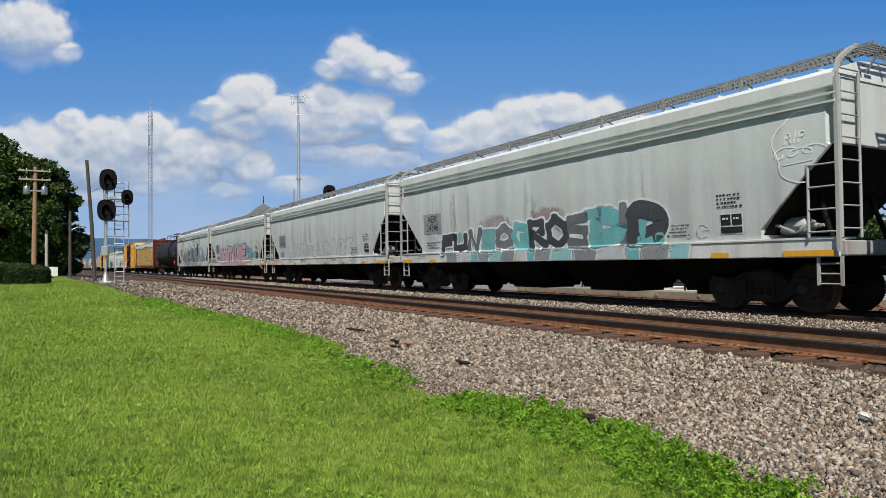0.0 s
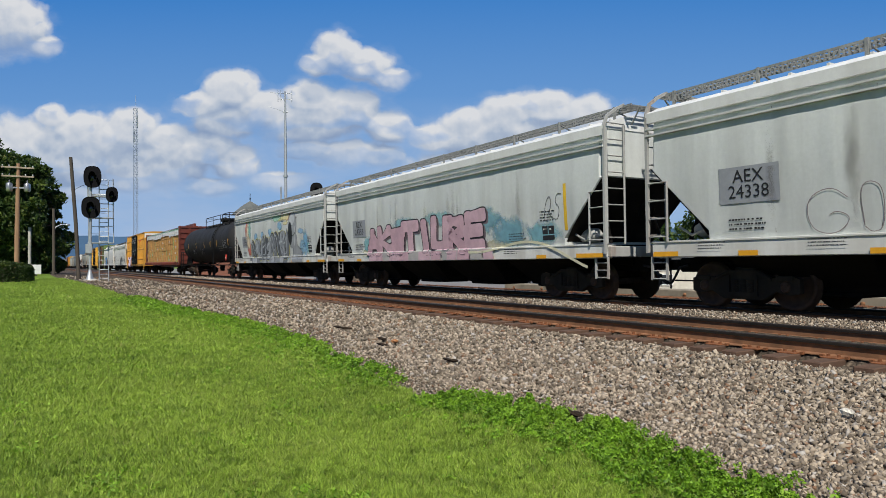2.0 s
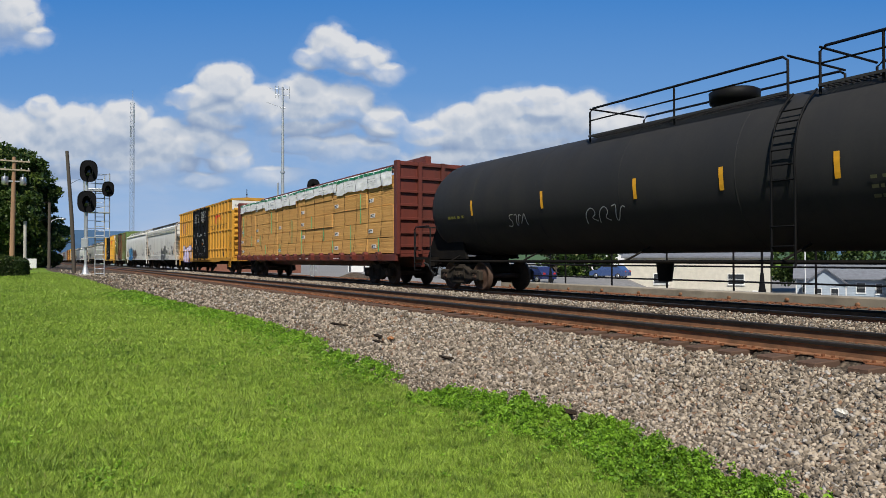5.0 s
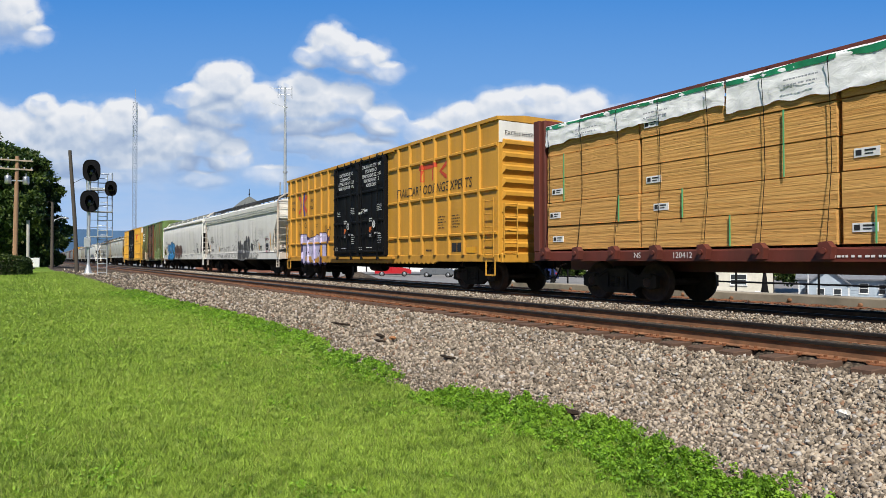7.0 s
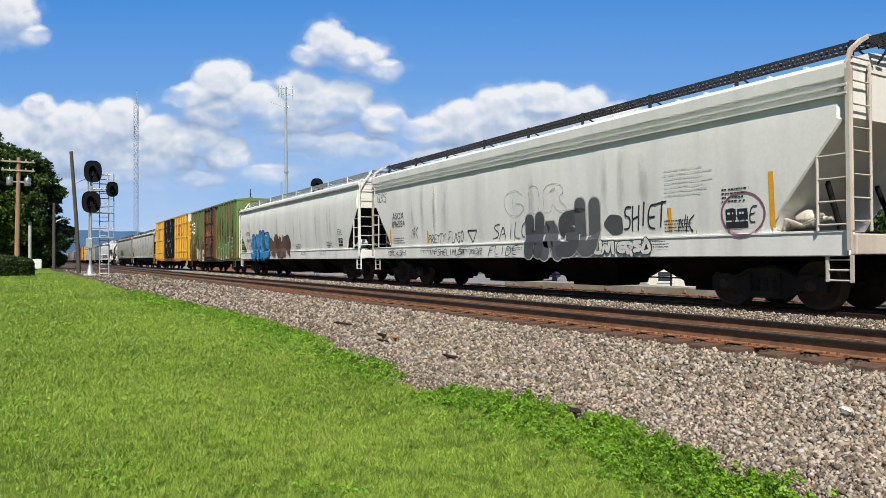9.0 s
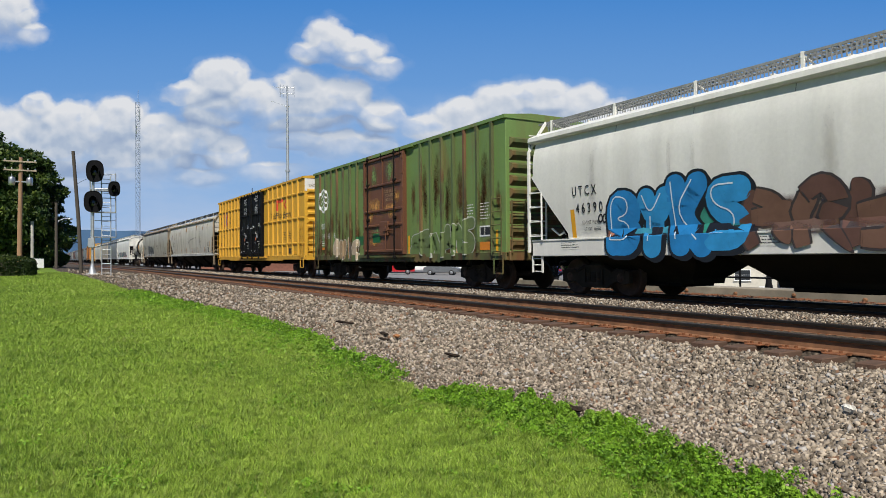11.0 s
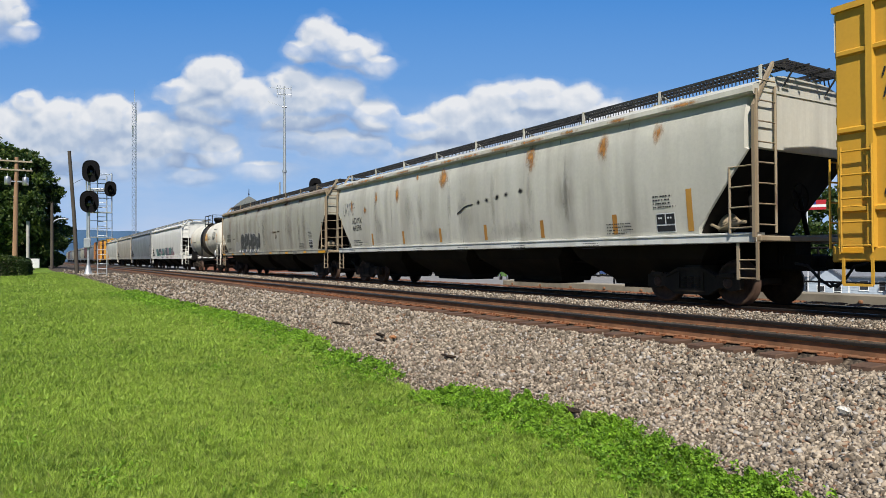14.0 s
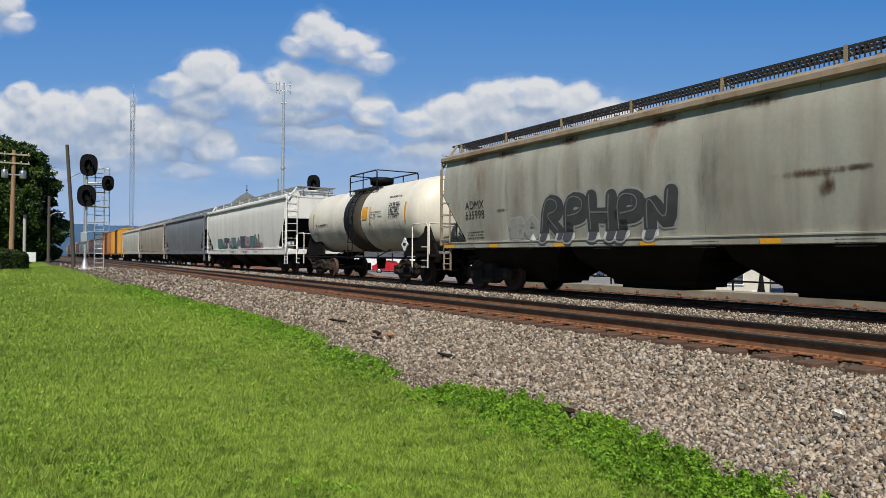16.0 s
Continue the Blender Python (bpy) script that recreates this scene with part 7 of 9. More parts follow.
# green boxcar
gh = (198.2 - 182.55) / 2
gposts = [-gh + p for p in (0.85, 1.56, 2.25, 2.95, 3.65, 4.42, 5.14, 10.68, 11.38, 12.12, 12.82, 13.5, 14.22, 14.99)]
car, side, half = boxcar(-198.2, -182.55, "rust-streaked green boxcar with rusted sliding doors", GREEN_PAINT, 5.05, 0.98, gposts, (), (-gh + 6.1, -gh + 9.6), RUST_DOOR, False, 9, GREEN_RUST)
s2 = post_side(gposts)
ex, ez = -half + 1.30, 3.62
ringg = [(ex + 0.50 * math.cos(a), ez + 0.52 * math.sin(a)) for a in np.linspace(0, 2 * math.pi, 32)]
mark("emblem", ribbon(ringg, 0.10) + ribbon([(ex, ez - 0.5), (ex, ez + 0.5)], 0.11) + [q for k in range(3) for q in ribbon([(ex - 0.35, ez - 0.38 + k * .25), (ex, ez - 0.13 + k * .25), (ex + 0.35, ez - 0.38 + k * .25)], 0.07)],
     s2, WHITE_MARK, car, "white round emblem with a branching sign")
lettering("car_number", [("IBT", -half + 1.2, 2.42, 0.36), ("19", -half + 1.2, 1.95, 0.34), ("17", -half + 1.9, 1.95, 0.34), ("6", -half + 2.6, 1.97, 0.34)], s2, WHITE_MARK, car, "white car number")
rngg = random.Random(12)
mark("stencil_block", small_print(rngg, half - 1.85, 2.55, 0.4, 6, 0.05, 0.09) + small_print(rngg, half - 1.05, 2.55, 0.5, 6, 0.05, 0.09) + small_print(rngg, -half + 1.2, 1.72, 0.4, 3), s2, WHITE_MARK, car)
pn = mark("stencil_panel", [rect(half - 1.35, half - 0.75, 1.58, 1.9)], s2, WHITE_MARK, car)
mark("panel_box", [rect(half - 1.30, half - 1.08, 1.63, 1.86), rect(half - 1.05, half - 0.8, 1.63, 1.86)], s2, BLACK_MARK, pn, "", 0.012)
mark("door_label", [rect(half - 1.35, half - 0.75, 1.18, 1.42)], s2, spray((0.60, 0.20, 0.02)), car, "orange label")
mark("door_label", [rect(-half + 1.0, -half + 1.4, 1.35, 1.46)], s2, spray((0.60, 0.20, 0.02)), car, "orange label")
for x in (5.9, 9.75, 13.0, 15.2):
    mark("reflector", [rect(-half + x - 0.06, -half + x + 0.06, 1.1, 1.75)], s2, REFLECT, car, "yellow vertical strip")
rngs = random.Random(31)
stains(car, s2, [(-half + p + rngs.uniform(0.08, 0.3), rngs.uniform(1.5, 2.9), rngs.uniform(0.3, 0.6), rngs.uniform(1.2, 2.6)) for p in (0.85, 1.56, 2.25, 2.95, 3.65, 4.42, 5.14, 10.68, 11.38, 12.12, 12.82, 13.5, 14.22, 14.99)], DEEP_RUST, "rust_stain", "dark rust run beside a post")
stains(car, s2, [(-half + 0.5 + 0.75 * k, 1.22 + rngs.uniform(-.05, .12), 1.3, rngs.uniform(0.4, 0.8)) for k in range(20) if not 5.6 < 0.5 + 0.75 * k < 10.1], DEEP_RUST, "rust_stain", "rust along the foot of the sheet")
block_letters(car, s2, "OHIE", -half + 2.5, -half + 5.3, 0.95, 1.80, -0.1, [(0.46, 0.36, 0.25), (0.30, 0.21, 0.12), (0.42, 0.22, 0.08)], (0.60, 0.56, 0.46), 93, 0.26, 0.035, None, (0.07, 0.055, 0.04), True, -0.06)
block_letters(car, s2, "SEANMS", -half + 9.9, -half + 14.0, 1.05, 1.75, 0.45, [(0.13, 0.19, 0.062), (0.12, 0.16, 0.058)], (0.44, 0.45, 0.39), 92, 0.34, 0.03, None, None, True, -0.06)
rngd = random.Random(19)
stains(car, s2, [(-half + x, z, w, h) for x, z, w, h in ((2.9, 2.6, 0.4, 1.6), (4.0, 2.4, 0.4, 1.4), (5.0, 2.3, 0.4, 1.9), (10.1, 3.0, 0.5, 2.0), (10.9, 3.3, 0.5, 2.2), (11.75, 3.4, 0.6, 2.6), (12.5, 2.9, 0.6, 2.4), (13.2, 3.0, 0.6, 2.6), (14.6, 3.2, 0.7, 2.8), (1.9, 2.2, 0.4, 1.4), (3.4, 1.5, 0.6, 0.6), (13.8, 1.7, 0.8, 1.0))], DEEP_RUST, "rust_stain", "dark rust run on the green sheet")
stains(car, s2, [(-half + rngd.uniform(0.6, 15.2), rngd.uniform(1.2, 2.6), rngd.uniform(0.3, 0.7), rngd.uniform(0.5, 1.2)) for k in range(14)], SOOT_STAIN, "grime_stain", "brown grime on the sheet")
mark("green_patch", [rect(-half + 5.15, -half + 5.75, 1.5, 1.85)], s2, spray((0.01, 0.11, 0.035)), car, "bright green repaint patch")
s4 = lambda z: 1.612
stains(car, s4, [(-half + x, z, w, h) for x, z, w, h in ((7.05, 4.1, 0.8, 1.1), (8.45, 4.25, 1.0, 1.2), (6.4, 3.9, 0.4, 1.0), (7.3, 1.85, 1.3, 0.8))], FLAKE_STAIN, "old_paint", "flake of old green paint")
stains(car, s4, [(-half + x, z, w, h) for x, z, w, h in ((7.1, 2.95, 1.6, 0.9), (8.5, 2.75, 1.4, 0.8), (6.7, 2.6, 0.8, 0.6), (7.2, 1.6, 1.5, 0.5), (9.0, 3.2, 0.7, 0.7))], SCRAPE_STAIN, "rust_stain", "bright orange scraped rust on the door")
lettering("door_notice", [("CLOSE AND LOCK\nDOORS BEFORE\nMOVING CAR", -half + 8.45, 3.30, 0.16, 0.01, 0.0, "CENTER", 0.72)], s4, spray((0.42, 0.27, 0.14)), car, "worn stencilled notice on the rusty door")
mark("green_patch", [rect(-half + 6.9, -half + 7.6, 1.55, 1.9)], s4, spray((0.01, 0.11, 0.035)), car, "bright green repaint patch")

car, side, half = big_box(-218.7, -199.65, (("TB", 1.05, 2.53), ("OX", 1.88, 2.53), ("643", 1.0, 2.0), ("130", 1.88, 2.0)), "clean yellow excess-height boxcar with black double doors", 101, "RailcarPoolingExperts",
                          ("CLOSE THIS DOOR\nBEFORE CLOSING\nMAIN DOOR\n\nCIERRE ESTA PUERTA\nANTES DE CERRAR\nLA PUERTA PRINCIPAL", "CLOSE AND LOCK\nBOTH DOORS BEFORE\nMOVING CAR\n\nCIERRE Y PONGA\nEL SEGURO EN AMBAS\nPUERTAS ANTES DE\nMOVER EL CARRO"), False, BRIGHT_YELLOW)

car, side, half = hopper_car(-240.15, -220.15, "beige-grey covered hopper car with rust stains", BEIGE_PAINT, SILL_PAINT, BEIGE_PAINT, "rounded", False, DARK_GRATING, sill_z=(1.24, 1.42), chutes=4, fittings=RUSTY_TAN, cut=(1.25, 3.0))
hopper_marks(car, side, half, ["ADMX", "64596"], 14, -half + 2.1, False)
for k in range(6):
    x = -half + 3.4 + k * 2.6
    mark("reflector", [rect(x, x + 0.14, 1.50, 1.95)], side, spray((0.42, 0.20, 0.04)), car, "worn orange strip")
mark("reflector", [rect(half - 1.52, half - 1.38, 1.50, 2.35)], side, spray((0.50, 0.26, 0.05)), car, "worn orange strip")
stains(car, side, [(-half + x, z, 0.34, 0.20) for x, z in ((11.0, 2.62), (11.45, 2.66), (11.95, 2.70), (12.4, 2.74), (13.05, 2.78))], DARK_STAIN, "scuff", "black scuff mark")
stains(car, side, [(-half + x, z, w, h) for x, z, w, h in ((13.5, 3.62, 0.6, 1.1), (9.0, 3.55, 0.75, 0.85), (5.75, 3.30, 0.42, 0.85), (3.95, 3.3, 0.3, 0.8), (1.6, 3.15, 0.3, 0.7),
                                                      (7.2, 3.75, 0.3, 0.35), (16.2, 3.5, 0.5, 0.9), (17.8, 3.6, 0.4, 0.7), (2.9, 2.9, 0.4, 0.4))], RUST_STAIN)
rngr = random.Random(64)
for k in range(12):
    stains(car, lambda z: 1.638, [(-half + 1.4 + k * 1.55 + rngr.uniform(-.3, .3), 4.05, rngr.uniform(0.8, 2.2), 0.13)], RUST_STAIN)
stains(car, side, [(-half + x, z, w, h) for x, z, w, h in ((6.6, 2.6, 1.0, 1.9), (10.2, 2.4, 1.2, 1.7), (14.8, 2.5, 1.0, 1.9), (4.2, 2.2, 0.8, 1.2), (8.2, 1.75, 2.4, 0.6), (12.6, 1.75, 2.6, 0.6))], SOOT_STAIN, "grime_stain", "brown grime runs on the sheet")
mark("scuff", ribbon([(-half + 9.8, 2.35), (-half + 10.3, 2.55), (-half + 10.7, 2.58)], 0.05), side, BLACK_MARK, car, "black scuff mark")
tag(car, side, -half + 0.7, -half + 1.9, 2.75, 3.3, (0.08, 0.08, 0.08), 142, 0.025, 4)

car, side, half = hopper_car(-261.5, -241.6, "dingy grey covered hopper car with fat grey graffiti letters", DULL_PAINT, DULL_PAINT, RUSTY_TAN, "rounded", True, DARK_GRATING, sill_z=(1.24, 1.42), chutes=4, fittings=RUSTY_TAN, cut=(1.25, 3.0))
hopper_marks(car, side, half, ["ADMX", "635998"], 15, -half + 1.9, False)
stains(car, side, [(-half + x, z, w, h) for x, z, w, h in ((2.0, 2.6, 1.2, 2.2), (4.2, 2.8, 0.9, 2.0), (7.2, 2.9, 1.3, 2.0), (10.2, 2.6, 1.2, 2.3), (14.6, 2.6, 1.4, 2.2), (17.0, 2.6, 1.0, 2.2))], SOOT_STAIN, "grime_stain", "brown grime runs on the sheet")
stains(car, side, [(-half + x, 3.86, 1.1, 0.3) for x in (1.6, 3.4, 6.0, 9.0, 11.2, 14.0, 16.4)], DEEP_RUST, "rust_stain", "dark rust below the roof edge")
stains(car, side, [(-half + 12.2, 2.44, 1.7, 0.22), (-half + 12.4, 2.22, 0.4, 0.5), (-half + 3.2, 2.3, 0.8, 0.12), (-half + 12.9, 2.46, 0.7, 0.16)], DEEP_RUST, "rust_stain", "dark rust scar with runs")
block_letters(car, side, "RPHPN", -half + 5.0, -half + 9.35, 1.45, 2.45, 0.05, [(0.060, 0.060, 0.058)], (0.34, 0.34, 0.325), 151, 0.36, 0.05, (0.20, 0.20, 0.195), None, True, -0.11)
block_letters(car, side, "SO", -half + 3.5, -half + 4.9, 1.40, 2.1, 0.0, [(0.34, 0.33, 0.30)], (0.42, 0.41, 0.38), 152, 0.2, 0.04)

car, side, half = tank_car(-276.0, -262.4, "cream-white tank car with a black centre band", TANK_WHITE, 1.38, 2.55, TANK_BAND)
mark("warning_label", [rect(1.0, 1.5, 2.45, 2.95)], side, REFLECT, car, "yellow hazard label")
mark("stencil_panel", small_print(random.Random(16), 3.9, 2.95, 0.95, 7, 0.075, 0.085) + small_print(random.Random(17), 3.8, 3.2, 1.1, 1, 0.09) + small_print(random.Random(18), 2.4, 2.7, 1.2, 3, 0.05, 0.10) + small_print(random.Random(19), -3.4, 2.35, 1.6, 1, 0.11), side, BLACK_MARK, car)
for x in (-4.6, 1.75, 4.75):
    mark("reflector", [rect(x - 0.05, x + 0.05, 2.25, 2.95)], side, REFLECT, car, "vertical yellow reflector strip")
stains(car, side, [(x, 1.95, 1.5, 1.0) for x in (-4.2, -2.9, -1.6, 1.6, 2.9, 4.2)], SOOT_STAIN, "grime_stain", "brown grime low on the tank")
pk = part("placard", Mesh().prism([(5.0, 1.15), (5.25, 1.40), (5.0, 1.65), (4.75, 1.40)], -1.52, -1.49), WHITE_MARK, car, "white diamond hazard placard")
part("black_bar", Mesh().box(4.90, 5.10, -1.527, -1.519, 1.36, 1.46), BLACK_MARK, pk)

car, side, half = hopper_car(-295.8, -277.3, "off-white covered hopper car with teal and pink graffiti", WHITE_PAINT, WHITE_PAINT, WHITE_PAINT, "rounded", False, GRATING)
mists(car, side, [(-half + x, z, w, h, c) for x, z, w, h, c in ((4.5, 1.5, 4.0, 0.8, (0.06, 0.22, 0.18)), (7.5, 1.45, 3.6, 0.9, (0.05, 0.16, 0.15)), (10.5, 1.45, 3.6, 0.9, (0.30, 0.16, 0.18)), (13.0, 1.5, 3.4, 0.9, (0.38, 0.22, 0.24)))])
block_letters(car, side, "SNTHRAEDSN", -half + 3.2, -half + 13.6, 1.50, 2.05, 0.05, [(0.10, 0.24, 0.22), (0.24, 0.22, 0.24), (0.08, 0.10, 0.14), (0.40, 0.26, 0.28)], (0.05, 0.08, 0.09), 161, 0.24, 0.035, None, None, False, -0.06)
x = -297.2
for k, (paint_k, text) in enumerate(((DARKGREY_PAINT, "dark grey covered hopper car"), (TAN_PAINT, "tan-grey covered hopper car"), (BEIGE_PAINT, "beige covered hopper car"))):
    hopper_car(x - 17.6, x, text + " far back in the train", paint_k, paint_k, paint_k, "rounded", False, GRATING)
    x -= 18.9
ORANGE = paint("orange-brown boxcar paint", (0.36, 0.14, 0.03), amount=0.5)
for paint_k, text in ((YELLOW_PAINT, "yellow boxcar"), (ORANGE, "orange-brown boxcar")):
    boxcar(x - 16, x, text + " far back in the train", paint_k, 4.9, 1.1, [-7.9 + 0.9 * i for i in range(8)] + [7.9 - 0.9 * i for i in range(8)], (), (-1.5, 1.5), RUST_DOOR, False)
    x -= 17.4
for k in range(9):
    hopper_car(x - 17.4, x, ("dark grey", "red-brown", "tan")[k % 3] + " covered hopper car far back in the train", (DARKGREY_PAINT, OXIDE_RED, TAN_PAINT)[k % 3], DARKGREY_PAINT, (DARKGREY_PAINT, OXIDE_RED, TAN_PAINT)[k % 3], "rounded", False, GRATING)
    x -= 18.7


def motions():
    walk(CLOUDS, [(t, cloud_pose(t)) for t in (0, CLIP / 2, CLIP)])
    for c in TRAIN:
        m0 = c.matrix_basis.copy()
        walk(c, [(t, Matrix.Translation((SPEED * t, 0, 0)) @ m0) for t in (0, 4, 8, 12, CLIP)])
    # wheels turn with the train, keyed at every step
    steps = int(CLIP * FPS)
    turn = math.degrees(SPEED / FPS / WHEEL_R)
    rows = [(i / FPS, pose(0, 0, WHEEL_R, 0, turn * i, 0)) for i in range(steps + 1)]
    for w, dx in WHEELS:
        off = Matrix.Translation((dx, 0, 0))
        walk(w, [(t, off @ m) for t, m in rows])




# ---- beside the track ----
def signal_head(parent, x, z, w, h, name="signal_head"):
    """A dark oval backboard with deep hoods, facing -y in its own space."""
    out = []
    for i in range(28):
        a = 2 * math.pi * i / 28
        c, s = math.cos(a), math.sin(a)
        k = (abs(c) ** 2.8 + abs(s) ** 2.8) ** (-1 / 2.8)
        out.append((x + w / 2 * c * k, z + h / 2 * s * k))
    m = Mesh().prism(out, -0.02, 0.10)
    hd = part(name, m, SIGNAL_BLACK, parent, "black oval signal backboard")
    rim = Mesh()
    for i in range(28):
        p, q = out[i], out[(i + 1) % 28]
        rim.rod((p[0], -0.02, p[1]), (q[0], -0.02, q[1]), 0.022, 5)
    part("rim", rim, SIGNAL_BLACK, hd)
    for dz in (-0.06 * h,):
        r = w * 0.26
        ring = []
        hood = Mesh()
        for k in range(13):
            a = math.pi * (-0.2 + 1.4 * k / 12)
            ring.append((math.cos(a) * r, math.sin(a) * r * 1.9 if math.sin(a) > 0 else math.sin(a) * r))
        hood.loft([[(x + p[0], -0.02, z + dz + p[1]) for p in ring] + [(x + p[0] * 0.9, -0.02, z + dz + p[1] * 0.9) for p in reversed(ring)],
                   [(x + p[0], -0.34, z + dz + p[1] - 0.03) for p in ring] + [(x + p[0] * 0.9, -0.34, z + dz + p[1] * 0.9 - 0.03) for p in reversed(ring)]])
        part("hood", hood, SIGNAL_BLACK, hd)
        part("lens", Mesh().lathe([(-0.03, r * 0.8), (-0.06, r * 0.5), (-0.07, 0.01)], centre=(x, 0, z + dz), n=14), GLASS_DARK, hd, "unlit dark lens")
    return hd


def mast_signal():
    sg = thing("railway_signal", "grey mast signal with two dark heads and a ladder", "signal", at=place(3.28, 40.0, 0.17, 83))
    m = Mesh().box(-0.30, 0.30, -0.13, 0.47, -0.35, 0.10, 0.03)
    part("foundation", m, CONCRETE, sg, "pale concrete footing")
    part("mast_base", Mesh().lathe([(0.1, 0.20), (0.16, 0.17), (0.5, 0.09), (0.58, 0.07)], centre=(0, 0.17, 0), n=12, axis="z"), GALV, sg)
    part("mast", Mesh().rod((0, 0.17, 0.1), (0.06, 0.17, 6.0), 0.065, 10), GALV, sg, "grey steel mast")
    part("junction_box", Mesh().box(-0.20, 0.12, 0.0, 0.30, 1.45, 1.95, 0.02), GALV, sg)
    signal_head(sg, 0.14, 5.45, 0.80, 1.10)
    signal_head(sg, 0.06, 3.85, 0.85, 1.08)
    signal_head(sg, 1.05, 4.55, 0.54, 0.76)
    part("arm", Mesh().rod((0.05, 0.2, 4.55), (1.05, 0.2, 4.55), 0.04, 6), GALV, sg)
    lad = Mesh()
    for x in (0.42, 0.86):
        lad.rod((x, 0.5, -0.1), (x, 0.5, 5.3), 0.028, 5)
    for k in range(21):
        lad.rod((0.42, 0.5, 0.1 + 0.25 * k), (0.86, 0.5, 0.1 + 0.25 * k), 0.018, 5)
    part("ladder", lad, GALV, sg, "galvanised access ladder")
    pf = Mesh()
    for z in (1.98, 3.30, 4.45):
        pf.box(-0.1, 1.1, 0.15, 0.75, z, z + 0.05)
    for x in (-0.1, 1.1):
        for y in (0.15, 0.75):
            pf.rod((x, y, 1.98 if y > 0.3 else 3.3), (x, y, 5.4), 0.022, 5)
    for z in (2.5, 2.9, 3.7, 4.1, 4.9, 5.4):
        pf.rod((-0.1, 0.75, z), (1.1, 0.75, z), 0.016, 5)
        pf.rod((1.1, 0.15, z), (1.1, 0.75, z), 0.016, 5)
    part("platform", pf, GALV, sg, "galvanised service platforms with rails")
    return sg


mast_signal()
mound = Mesh().lathe([(-0.5, 1.9), (-0.06, 1.75), (-0.01, 1.3), (0.0, 0.02)], n=22, axis="z")
solid("gravel_pad", mound, BALLAST, "low pad of grey gravel round the signal footing", "gravel", at=place(3.6, 39.6, 0.13))

fs = thing("railway_signal", "single dark signal head on a slim mast behind the far track", "signal", at=place(20.2, 47.0, -0.3, 70))
part("mast", Mesh().rod((0, 0.12, -0.6), (0, 0.12, 6.1), 0.07, 8), GALV, fs)
signal_head(fs, 0.0, 6.15, 0.82, 1.16)
part("foundation", Mesh().box(-0.25, 0.25, -0.15, 0.4, -0.9, -0.1, 0.02), CONCRETE, fs)
lad = Mesh()
for x in (-0.2, 0.2):
    lad.rod((x, 0.5, -0.1), (x, 0.5, 5.4), 0.022, 5)
for k in range(16):
    lad.rod((-0.2, 0.5, 0.2 + 0.32 * k), (0.2, 0.5, 0.2 + 0.32 * k), 0.015, 5)
part("ladder", lad, GALV, fs)


def utility_pole():
    p = thing("utility_pole", "brown wooden utility pole with two crossarms and grey transformers", "pole", at=place(-1.35, 64.0, 0.1, 92))
    part("pole", Mesh().tube([(0, 0, -0.3), (0.05, 0, 4), (0.12, 0, 9.1)], [0.20, 0.18, 0.14], 12), POLE_WOOD, p)
    for z in (8.75, 8.05):
        part("crossarm", Mesh().box(-1.05, 1.2, -0.22, -0.10, z - 0.06, z + 0.06, 0.01), PALE_WOOD, p)
        for x in (-0.95, -0.5, 0.6, 1.1):
            part("insulator", Mesh().lathe([(z + 0.06, 0.03), (z + 0.1, 0.05), (z + 0.16, 0.05), (z + 0.2, 0.03)], centre=(x, -0.16, 0), n=8, axis="z"), GALV, p)
    for x in (-0.5, 0.72):
        t = part("transformer", Mesh().lathe([(6.85, 0.02), (6.85, 0.20), (6.9, 0.23), (7.45, 0.23), (7.5, 0.19), (7.55, 0.03)], centre=(x, -0.1, 0), n=16, axis="z"), CHROME, p, "grey oil-filled transformer can")
        part("bushing", Mesh().rod((x, -0.1, 7.5), (x, -0.1, 7.75), 0.03, 6), GALV, t)
    part("bracket", Mesh().box(-0.5, 0.72, -0.14, -0.06, 7.1, 7.2), GALV, p)


utility_pole()
lp = thing("pole", "weathered leaning wooden pole beside the tracks", "pole", at=place(2.45, 45.0, 0.25, 90))
part("shaft", Mesh().tube([(0.1, 0, -0.3), (-0.06, 0, 3.2), (-0.32, 0, 7.05)], [0.11, 0.105, 0.09], 10), GREY_WOOD, lp)
part("wire", Mesh().tube([(-0.22, 0, 5.1), (0.2, -0.3, 5.35), (0.9, -1.0, 5.6), (1.6, -1.6, 5.6)], 0.012, 4), UNDER, lp)
sl = thing("street_lamp", "slim street lamp with a curved arm on a wooden pole", "street lamp", at=place(0.95, 70.0, 0.2, 92))
part("pole", Mesh().tube([(0, 0, -0.3), (0, 0, 5.9)], [0.15, 0.12], 8), GREY_WOOD, sl)
part("arm", Mesh().tube([(0, 0, 3.9), (0.2, 0, 4.3), (0.6, 0, 4.5), (1.0, 0, 4.5)], 0.04, 6), GALV, sl)
part("lamp_head", Mesh().lathe([(0.9, 0.03), (1.0, 0.10), (1.2, 0.10), (1.3, 0.04)], centre=(0, 0, 4.48), n=10, axis="x"), CHROME, sl, "pale lamp head")
gp = thing("pole", "short pale grey post beside the trees", "pole", at=place(-0.55, 66.0, 0.2))
part("shaft", Mesh().rod((0, 0, -0.3), (0, 0, 4.0), 0.13, 8), CONCRETE, gp)
sn = thing("sign_board", "small white board on a post", "sign", at=place(-0.15, 62.0, 0.25, 92))
part("board", Mesh().box(-0.35, 0.35, -0.03, 0.03, 0.1, 0.85, 0.02), WHITE_MARK, sn)
part("post", Mesh().box(-0.05, 0.05, 0.03, 0.1, -0.4, 0.8), GREY_WOOD, sn)


